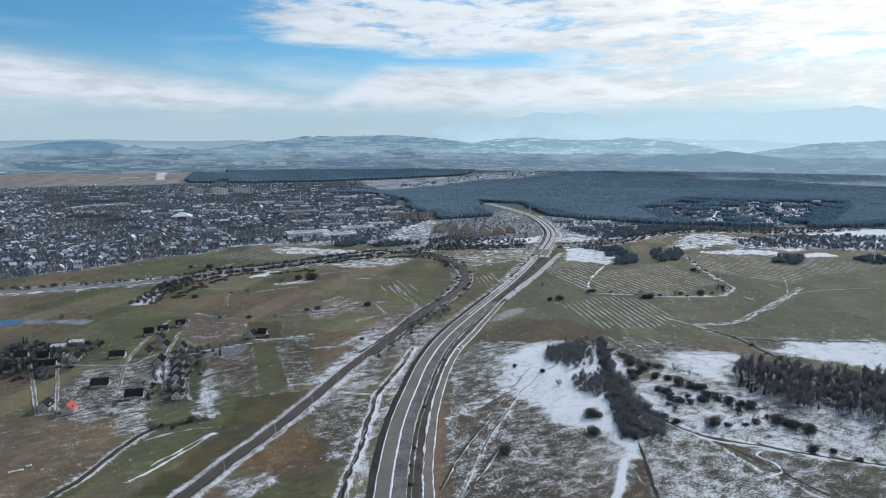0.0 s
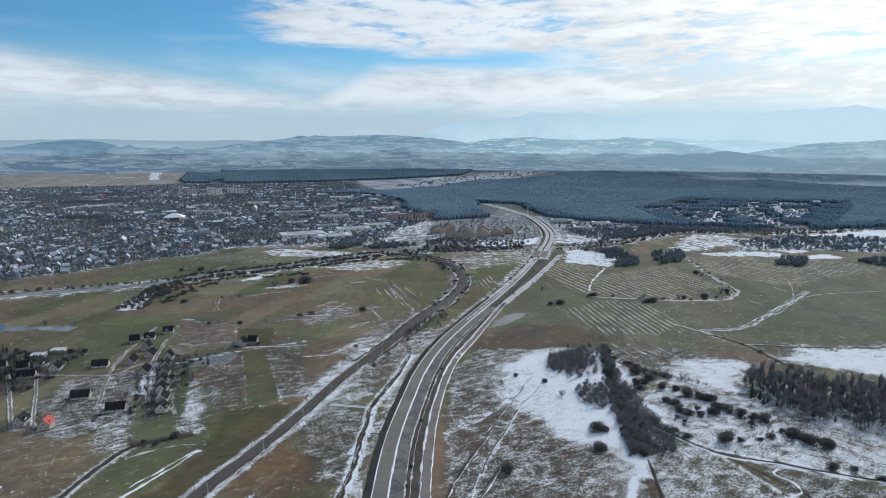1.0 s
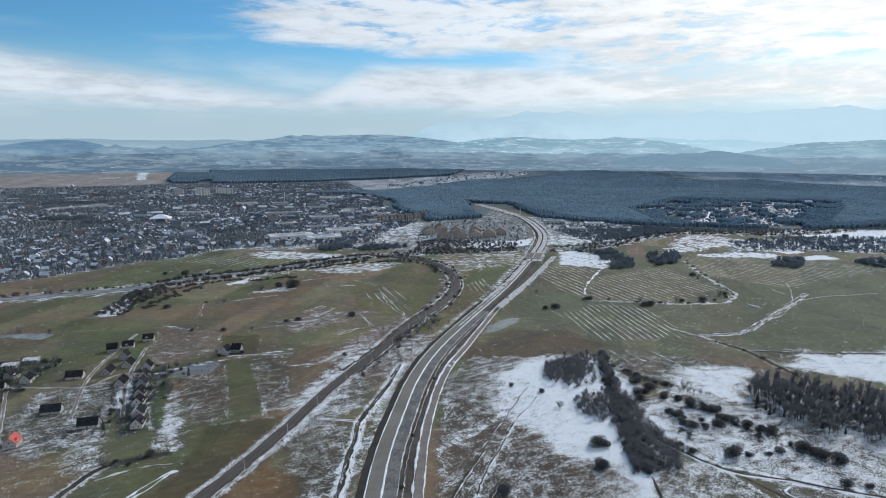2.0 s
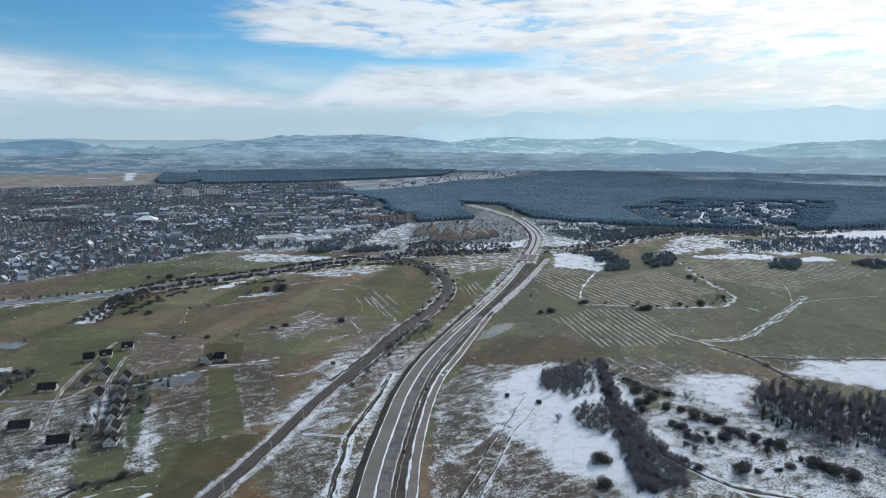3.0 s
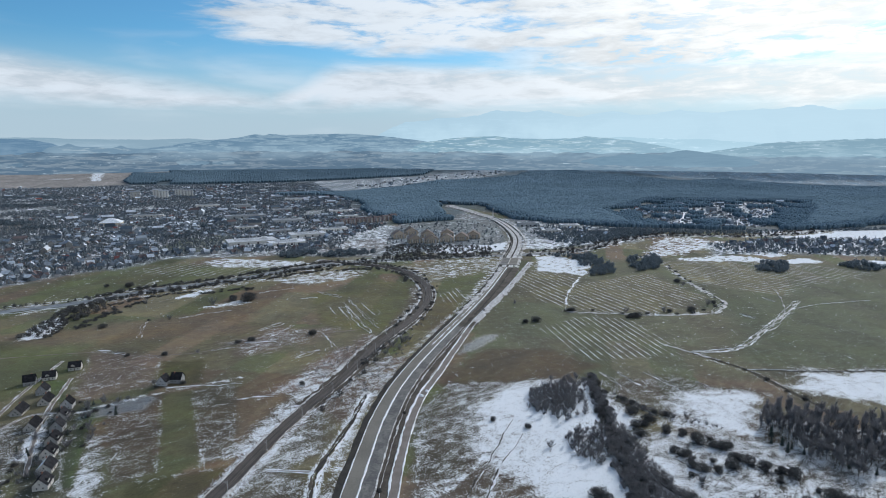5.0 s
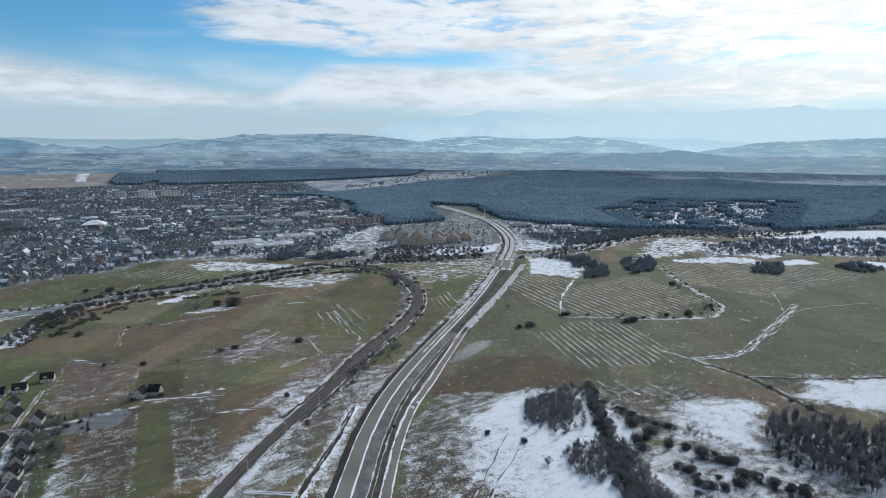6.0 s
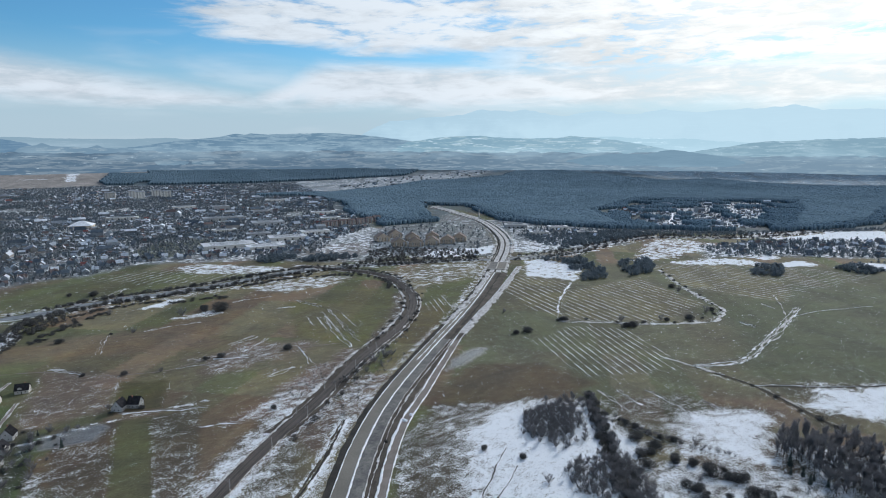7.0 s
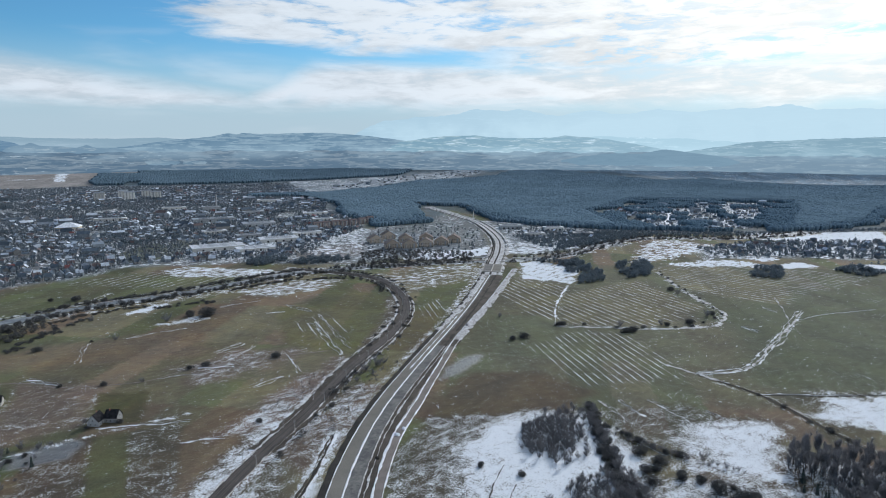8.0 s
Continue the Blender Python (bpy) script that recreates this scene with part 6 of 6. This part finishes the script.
              (316, 385, 0.7), (310, 428, 1.0), (262, 502, 0.9), (246, 500, 0.7), (275, 470, 0.5), (215, 560, 0.9), (222, 563, 1.0), (231, 571, 1.0), (222, 585, 1.1)]
MEADOW_SCRUB = [(-215, 998, 1.8), (-194, 1018, 2.3), (-169, 1016, 2.5), (-420, 789, 1.0), (-254, 786, 0.9), (-215, 784, 0.8), (-181, 787, 0.8), (-143, 815, 1.2),
                (-64, 837, 1.2), (-457, 792, 1.4), (-59, 679, 1.0), (-323, 897, 1.1), (-253, 928, 1.1), (-277, 923, 0.7), (-130, 820, 1.0), (-312, 1013, 1.3)]
EAST_SCRUB = [(205, 862, 1.5), (217, 866, 1.4), (212, 956, 1.1), (274, 911, 1.4), (282, 912, 1.2), (353, 895, 1.5), (346, 872, 1.9), (358, 874, 1.5), (405, 891, 1.4),
              (414, 888, 1.4), (444, 892, 1.3), (485, 917, 1.6), (495, 922, 1.4), (512, 1061, 1.3), (510, 1035, 1.4), (-409, 1131, 1.5), (-377, 1129, 1.6), (160, 920, 0.8)]
for k, (x, y, s) in enumerate(SLOPE_SCRUB + SLOPE_MORE):
    stand(SCRUB, k, x, y, s * 1.35, rnd.uniform(0, 360))
for k, (x, y, s) in enumerate(MEADOW_SCRUB + EAST_SCRUB):
    stand(SCRUB if k % 3 else BUSHY, k, x, y, s, rnd.uniform(0, 360))
for k, (x, y, s) in enumerate([(137, 536, 1.0), (-250, 489, 0.7), (-268, 503, 0.7), (30, 781, 1.5), (22, 755, 1.2), (42, 795, 1.5), (50, 800, 1.2), (36, 770, 1.3), (190, 520, 1.0)]):
    stand(BUSHY, k, x, y, s, rnd.uniform(0, 360))
# groves on the slope
GROVE_A = [(150, 640), (191, 668), (216, 661), (200, 590), (164, 578), (146, 590), (138, 606)]
GROVE_B = [(154, 552), (184, 565), (181, 522), (165, 506), (150, 526)]
for k, (x, y) in enumerate(scatter(GROVE_A, 5.6, 21)):
    if x > 178 and y < 622 and k % 3:
        continue
    stand(BUSHY if k % 5 else BARE, k, x, y, rnd.uniform(0.6, 0.95), rnd.uniform(0, 360))
for k, (x, y) in enumerate(scatter(GROVE_B, 5.2, 22)):
    stand(BUSHY if k % 4 else BARE, k, x, y, rnd.uniform(0.55, 0.9), rnd.uniform(0, 360))
HEDGE_AREA = [(215, 672), (222, 672), (207, 590), (196, 530), (186, 470), (182, 428), (170, 422), (162, 432), (168, 480), (180, 530), (193, 590)]
for k, (x, y) in enumerate(np.concatenate([along(HEDGE[:4], 5.0, 1.6, 23), scatter(HEDGE_AREA, 4.6, 24)])):
    if k % 3 == 0:
        stand(SCRUB, k, x, y, rnd.uniform(0.7, 1.0), rnd.uniform(0, 360))
    else:
        stand(BUSHY, k, x, y, rnd.uniform(0.7, 1.05), rnd.uniform(0, 360))
HEDGE_WIDE = [(188, 560), (205, 556), (204, 520), (206, 490), (204, 450), (192, 425), (158, 425), (164, 446), (170, 470), (178, 505), (184, 530)]
thicket("hedge_thicket", "dense dark leafless thicket along the hedge", np.concatenate([scatter(HEDGE_WIDE, 3.2, 28), along(HEDGE[2:4], 2.5, 3.0, 29), along([(205, 625), (222, 605), (240, 588), (262, 566), (280, 548)], 4.0, 2.4, 30),
        scatter([(150, 640), (176, 655), (196, 640), (190, 612), (160, 590), (140, 606)], 3.2, 40), scatter(GROVE_B, 4.0, 41)]), [tree_shape(41 + k, h, s, 560, True, 1.0) for k, (h, s) in enumerate(((6, 4.0), (5, 3.5), (7, 4.5)))], [BARK, TWIG], 0.45, 0.95, 28, "shrubs")
# low leafless hedges across the slope
HEDGE_LINES = [[(214, 640), (226, 612), (240, 590), (252, 572)], [(190, 500), (200, 470), (212, 450)], [(248, 545), (258, 532), (266, 520)], [(277, 488), (284, 482), (292, 474)],
               [(292, 455), (300, 444), (310, 432)], [(219, 470), (230, 505), (238, 520)], [(262, 500), (272, 488), (280, 470)]]
for j, line in enumerate(HEDGE_LINES):
    for k, (x, y) in enumerate(along(line, 4.6, 1.6, 240 + j)):
        stand(BUSHY if (k + j) % 2 else SCRUB, k, x, y, rnd.uniform(0.5, 0.95), rnd.uniform(0, 360))
WOOD_EAST = [(311, 546), (333, 570), (366, 556), (388, 538), (420, 533), (540, 528), (540, 430), (430, 398), (368, 430), (352, 462), (316, 467), (306, 480), (318, 506), (320, 528)]
wood = scatter(WOOD_EAST, 4.7, 25)
thin_out = edge_distance(WOOD_EAST, wood[:, 0], wood[:, 1]) + 40 * rough(wood[:, 0], wood[:, 1], 9, 17)
wood = wood[(wood[:, 1] > 500) | (thin_out > 30)]
close = (wood[:, 0] < 372) & (wood[:, 1] < 520)
for k, (x, y) in enumerate(wood[close]):
    stand(BARE, k, x, y, rnd.uniform(0.75, 1.1), rnd.uniform(0, 360))
thicket("leafless_wood", "dense leafless grey-brown wood on a snowy slope", wood[~close], [tree_shape(16 + k, h, s, 720, False, 0.52, 2.2) for k, (h, s) in enumerate(((12, 3.2), (14, 3.5), (10, 3.0), (15, 3.3)))], [BARK, TWIG], 0.75, 1.1, 26)
for k, (x, y) in enumerate([(303, 520), (309, 516), (313, 511), (316, 502), (306, 506), (333, 480), (345, 470), (310, 530)]):
    stand(SPRUCE, k, x, y, rnd.uniform(0.55, 0.85), rnd.uniform(0, 360))
# garden trees among the near houses
garden = []
for k in range(270):
    x, y = rnd.uniform(-455, -345), rnd.uniform(570, 690)
    if k > 200:
        x, y = rnd.uniform(-258, -205), rnd.uniform(505, 665)
    if min(math.hypot(x - n[0], y - n[1]) for n in NEAR) < 7:
        continue
    if k % 7 == 0 or k % 3 == 1:
        stand(SPRUCE if k % 7 == 0 else SCRUB, k, x, y, rnd.uniform(0.45, 0.9) if k > 200 else rnd.uniform(0.7, 1.25), rnd.uniform(0, 360))
    else:
        garden.append((x, y))
thicket("garden_shrubs", "leafless brown shrubs in the village gardens", np.array(garden), BUSHY_SHAPES, [BARK, TWIG], 0.55, 1.1, 27, "shrubs")
for k, (x, y) in enumerate([(-205, 462), (-200, 466), (-196, 458), (-190, 462), (-186, 470), (-180, 474), (-210, 466), (-192, 690), (-198, 700), (-190, 712), (-178, 715), (-170, 698)]):
    stand(SCRUB if k % 2 else BUSHY, k, x, y, rnd.uniform(0.6, 0.9), rnd.uniform(0, 360))

# river trees, belts and hedges
belt = np.concatenate([along([(p[0] - 8, p[1] + 16) for p in RIVER[5:11]], 3.4, 2.2, 31), along([(p[0] - 8, p[1] + 19) for p in RIVER[1:6]], 9.0, 5.0, 30), along([(p[0] + 9, p[1] - 16) for p in RIVER[5:11]], 3.0, 3.6, 32),
                       along([(p[0], p[1] - 14) for p in RIVER[10:]], 6.0, 6.0, 33), along([(p[0], p[1] + 20) for p in RIVER[10:]], 6.0, 8.0, 34),
                       scatter([(27, 1335), (44, 1466), (102, 1510), (284, 1448), (260, 1350), (88, 1300)], 11, 35),
                       along([(5, 1250), (60, 1190), (70, 1120)], 7, 3, 36), along(RAIL[12:16], 13.0, 5.0, 37) + np.array([9, -6]),
                       scatter([(-402, 862), (-410, 1000), (-387, 1031), (-350, 1010), (-368, 918), (-366, 858)], 9, 38)])
belt = belt[line_distance(ROAD_FAR, belt[:, 0], belt[:, 1]) > 26]
belt = belt[line_distance(ROAD, belt[:, 0], belt[:, 1]) > 24]
belt = belt[line_distance(RAIL, belt[:, 0], belt[:, 1]) > 6]
thicket("river_trees", "rows of leafless trees along the river", belt, [scrub_shape(90 + k, r, h, 110, 1.7) for k, (r, h) in enumerate(((4.0, 5.4), (4.8, 6.4), (3.6, 4.6)))],
        [BARK, BUSH], 0.6, 1.15, 39)
low_scrub = np.concatenate([along([(p[0] + 4, p[1] - 28) for p in RIVER[5:9]], 13.0, 5.0, 41), scatter([(-402, 862), (-410, 1000), (-387, 1031), (-368, 918)], 12, 42),
                            along([(-300, 1062), (-262, 1078)], 3.2, 2.6, 43), along([(-246, 1062), (-206, 1084), (-176, 1090)], 3.0, 3.4, 143), along([(-165, 1160), (-130, 1196), (-96, 1218), (-60, 1250)], 3.0, 3.0, 144), along([(-50, 1226), (-20, 1240), (4, 1232)], 3.4, 3.0, 145), along([(-350, 900), (-346, 940), (-336, 985), (-322, 1020)], 2.8, 5.0, 146), along([(-356, 1010), (-330, 1040), (-300, 1066)], 4.0, 4.0, 147), along(TERRACE, 26.0, 4.0, 44),
                            along(RAIL[15:21], 4.5, 9.0, 45), along([(q[0] + 6, q[1] + 10) for q in RAIL[20:24]], 5.0, 6.0, 149), along(BROOK_SOUTH[1:], 22.0, 3.0, 46)])
low_scrub = low_scrub[line_distance(RAIL, low_scrub[:, 0], low_scrub[:, 1]) > 7]
thicket("low_scrub", "dark low scrub along banks and tracks", low_scrub, [scrub_shape(95 + k, r, h, 220) for k, (r, h) in enumerate(((3.6, 3.2), (4.4, 3.8)))], [BARK, BUSH], 0.6, 1.1, 47, "shrubs")
rail_scrub = np.concatenate([along([(q[0] + 12, q[1] - 8) for q in RAIL[12:17]], 3.2, 4.0, 148), along([(-6, 640), (12, 700), (40, 760), (60, 800)], 3.0, 5.0, 150), along([(-14, 700), (10, 790), (40, 870)], 4.0, 3.0, 151),
                             scatter([(-60, 700), (-20, 790), (0, 770), (-36, 690)], 8.0, 152)])
rail_scrub = rail_scrub[line_distance(RAIL, rail_scrub[:, 0], rail_scrub[:, 1]) > 6.5]
thicket("rail_scrub", "low brown leafless scrub beside the railway", rail_scrub, [tree_shape(161 + k, h, w, 260, True, 1.5) for k, (h, w) in enumerate(((4, 3.2), (3.2, 2.8)))], [BARK, TWIG], 0.4, 0.9, 153, "shrubs")
LOW_SPRUCE = [conifer_shape(101 + k, h, r, 3, 3) for k, (h, r) in enumerate(((17, 3.4), (21, 3.8), (14, 3.2)))]
groves = np.concatenate([scatter([(-200, 1396), (-170, 1436), (-12, 1446), (30, 1412), (-36, 1372), (-161, 1366)], 8.0, 51),
                         scatter([(416, 1311), (465, 1323), (452, 1140), (392, 1128)], 7.6, 52), along([(352, 1330), (392, 1312), (430, 1270), (446, 1210)], 5.0, 7.0, 152), scatter([(514, 1266), (601, 1320), (572, 1230), (530, 1166), (480, 1150)], 8.0, 53),
                         scatter([(727, 1181), (793, 1209), (801, 1175), (745, 1106), (700, 1112)], 8.0, 54), scatter([(880, 1150), (960, 1180), (950, 1110), (890, 1090)], 7.5, 55),
                         scatter([(440, 1420), (600, 1510), (760, 1590), (700, 1660), (640, 1690), (520, 1560)], 11, 56)])
TOWN_WOODS = [(-1030, 2010, 85, 40), (-890, 1900, 45, 30), (-470, 1690, 36, 26), (-420, 1760, 50, 24), (-960, 2640, 120, 50), (-560, 1810, 40, 30), (-700, 2950, 130, 60), (-1450, 2980, 150, 60),
              (-420, 2560, 60, 40), (-230, 2330, 40, 30), (-1300, 2600, 120, 60), (-760, 2080, 30, 40), (-470, 1900, 44, 26), (-210, 2560, 70, 50)]
groves = np.concatenate([groves] + [scatter([(x + a * math.cos(k), y + b * math.sin(k)) for k in np.arange(0, 6.2, 0.7)], 8.5, 300 + n) for n, (x, y, a, b) in enumerate(TOWN_WOODS)])
groves = groves[rough(groves[:, 0], groves[:, 1], 24, 8) > 0.32]
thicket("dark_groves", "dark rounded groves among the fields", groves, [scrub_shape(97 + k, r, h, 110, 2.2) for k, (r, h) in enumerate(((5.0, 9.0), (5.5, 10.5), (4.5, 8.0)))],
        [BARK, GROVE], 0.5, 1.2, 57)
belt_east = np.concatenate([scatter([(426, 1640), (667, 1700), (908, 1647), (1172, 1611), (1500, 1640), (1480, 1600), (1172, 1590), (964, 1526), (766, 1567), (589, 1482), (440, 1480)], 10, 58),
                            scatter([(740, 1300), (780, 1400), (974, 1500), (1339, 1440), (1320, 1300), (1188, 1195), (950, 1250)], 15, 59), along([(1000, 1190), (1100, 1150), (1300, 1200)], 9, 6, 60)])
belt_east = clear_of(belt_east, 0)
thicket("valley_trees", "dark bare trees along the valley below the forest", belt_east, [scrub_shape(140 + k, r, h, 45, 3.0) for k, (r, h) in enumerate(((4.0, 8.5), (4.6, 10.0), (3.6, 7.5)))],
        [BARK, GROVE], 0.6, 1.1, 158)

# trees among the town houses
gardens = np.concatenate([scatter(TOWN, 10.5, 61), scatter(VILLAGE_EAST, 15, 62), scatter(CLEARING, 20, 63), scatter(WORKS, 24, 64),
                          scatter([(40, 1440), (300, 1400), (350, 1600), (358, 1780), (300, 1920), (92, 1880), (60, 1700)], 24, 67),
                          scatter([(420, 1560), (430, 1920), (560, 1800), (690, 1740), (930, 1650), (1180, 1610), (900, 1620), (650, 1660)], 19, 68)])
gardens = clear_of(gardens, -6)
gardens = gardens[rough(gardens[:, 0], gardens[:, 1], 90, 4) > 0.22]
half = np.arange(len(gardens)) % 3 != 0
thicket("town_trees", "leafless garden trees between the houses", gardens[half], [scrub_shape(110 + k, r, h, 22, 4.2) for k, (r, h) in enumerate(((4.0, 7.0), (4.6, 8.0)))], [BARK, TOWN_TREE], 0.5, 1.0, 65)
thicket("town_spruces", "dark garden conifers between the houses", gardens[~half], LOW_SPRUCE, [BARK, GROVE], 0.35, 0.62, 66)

# the great forest
FOREST_LINE = [(-240, 2990), (-87, 3180), (258, 3610), (420, 3780), (780, 3850), (930, 3910), (1028, 4020), (1324, 4000), (1567, 3750), (1803, 3440), (2020, 3420), (2300, 3050), (2758, 2758), (1500, 1680), (1189, 1625), (922, 1652), (665, 1742),
               (545, 1805), (448, 1960), (430, 2450), (290, 2500), (262, 1950), (92, 1880), (-16, 2252), (-40, 2600)]
trees = []
for x0, gap, y0, y1, seed in ((0, 6.8, 0, 2050, 71), (0, 8.0, 2050, 2600, 72), (0, 9.8, 2600, 5000, 73)):
    spots = scatter(FOREST_LINE, gap, seed)
    trees.append(spots[(spots[:, 1] > y0) & (spots[:, 1] <= y1)])
trees = np.concatenate(trees)
in_clearing = edge_distance(CLEARING, trees[:, 0], trees[:, 1]) + 130 * (rough(trees[:, 0], trees[:, 1], 110, 16) - 0.5)
trees = trees[(in_clearing < -4) | (rough(trees[:, 0], trees[:, 1], 55, 6) > 0.70)]
trees = trees[line_distance(ROAD_FAR, trees[:, 0], trees[:, 1]) > 30]
trees = trees[line_distance([(912, 1766), (950, 1860), (1010, 1960), (1088, 2094)], trees[:, 0], trees[:, 1]) > 7]
trees = trees[edge_distance(FOREST_LINE, trees[:, 0], trees[:, 1]) > 60 * (rough(trees[:, 0], trees[:, 1], 55, 14) - 0.35)]
trees = trees[np.hypot(trees[:, 0], trees[:, 1]) < 4235]


def crown_shape(seed, h, r, full=False):
    """The upper part of a close-standing pine: an uneven, domed crown."""
    gen = random.Random(seed)
    cv, cf = [], []
    for z, w in ((0.80, 1.0), (0.955, 0.60)) if not full else ((0.05, 0.70), (0.70, 1.0), (0.93, 0.62)):
        for k in range(5):
            a = 0.4 * math.pi * k + gen.uniform(-0.3, 0.3)
            q = r * w * gen.uniform(0.75, 1.2)
            cv.append(Vector((q * math.cos(a), q * math.sin(a), h * (z + gen.uniform(-0.05, 0.05)))))
    cv.append(Vector((0, 0, h)))
    top = len(cv) - 1
    for k in range(5):
        m = (k + 1) % 5
        cf += [(o + k, o + m, o + 5 + m, o + 5 + k) for o in range(0, top - 5, 5)] + [(top - 5 + k, top - 5 + m, top)]
    return [], [], cv, cf


FOREST_SHAPES = [crown_shape(121 + k, h, r) for k, (h, r) in enumerate(((14, 9.4), (14.5, 10.2), (13.8, 9.8), (14.3, 10.6)))]
EDGE_SHAPES = [crown_shape(131 + k, h, r, True) for k, (h, r) in enumerate(((12.5, 5.4), (13.4, 5.8), (11.5, 5.2)))]
near_edge = edge_distance(FOREST_LINE, trees[:, 0], trees[:, 1]) < np.where(trees[:, 1] < 2100, 62, 24)
near_edge |= (edge_distance(CLEARING, trees[:, 0], trees[:, 1]) > -70) | (line_distance(ROAD_FAR, trees[:, 0], trees[:, 1]) < 44)
# all three woods wear the needle colour with haze mixed in
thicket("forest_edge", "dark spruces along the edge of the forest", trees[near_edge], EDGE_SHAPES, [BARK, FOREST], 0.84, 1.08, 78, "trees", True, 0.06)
thicket("spruce_forest", "wide dark spruce forest with blue haze in its colour", trees[~near_edge], FOREST_SHAPES, [BARK, FOREST], 0.97, 1.04, 74, "trees", True, 0.025)
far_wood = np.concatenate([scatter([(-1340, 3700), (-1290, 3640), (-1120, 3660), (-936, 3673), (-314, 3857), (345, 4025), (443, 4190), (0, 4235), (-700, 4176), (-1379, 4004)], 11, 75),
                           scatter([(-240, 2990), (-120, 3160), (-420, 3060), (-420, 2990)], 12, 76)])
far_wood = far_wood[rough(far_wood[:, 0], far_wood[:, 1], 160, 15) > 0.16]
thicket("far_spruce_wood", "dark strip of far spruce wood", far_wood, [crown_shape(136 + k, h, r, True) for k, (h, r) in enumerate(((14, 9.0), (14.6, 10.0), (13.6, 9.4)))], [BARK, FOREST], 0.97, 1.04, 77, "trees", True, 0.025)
ribbon("forest_lane", "snowy lane cut through the forest", [(905, 1750), (925, 1800), (955, 1870), (1010, 1960), (1088, 2094)], -6, 6, 0.4, SNOW, "lane", 2.0, 81, 0.3, 6.0)

# heaps of spoil beside the carriageway
for k, (x, y, s) in enumerate([(1, 421, 1.0), (-2, 396, 0.8), (-2, 371, 0.9), (10, 493, 1.1), (33, 607, 0.9), (50, 640, 1.2), (56, 650, 1.0)]):
    gen = random.Random(200 + k)
    bm = bmesh.new()
    bmesh.ops.create_icosphere(bm, subdivisions=3, radius=1.0)
    for q in bm.verts:
        w = 1 + 0.35 * (noise.noise(q.co * 1.7 + Vector((k * 3.1, 0, 0)))) + 0.12 * noise.noise(q.co * 5)
        q.co = Vector((q.co.x * 1.7 * w, q.co.y * 2.3 * w, max(q.co.z, -0.15) * 1.5 * w))
    me = bpy.data.meshes.new("spoil_mound")
    bm.to_mesh(me)
    bm.free()
    me.materials.append(ASPHALT_WET if k < 5 else SNOW)
    ob = tagged(new("spoil_mound", me), "dark heap of wet spoil beside the road" if k < 5 else "heap of cleared snow beside the road", "heap", "heaps beside the road")
    ob.matrix_basis = pose(x, y, float(height(x, y)) + 0.35, 0, 0, gen.uniform(0, 90))
    ob.scale = (s, s, s)
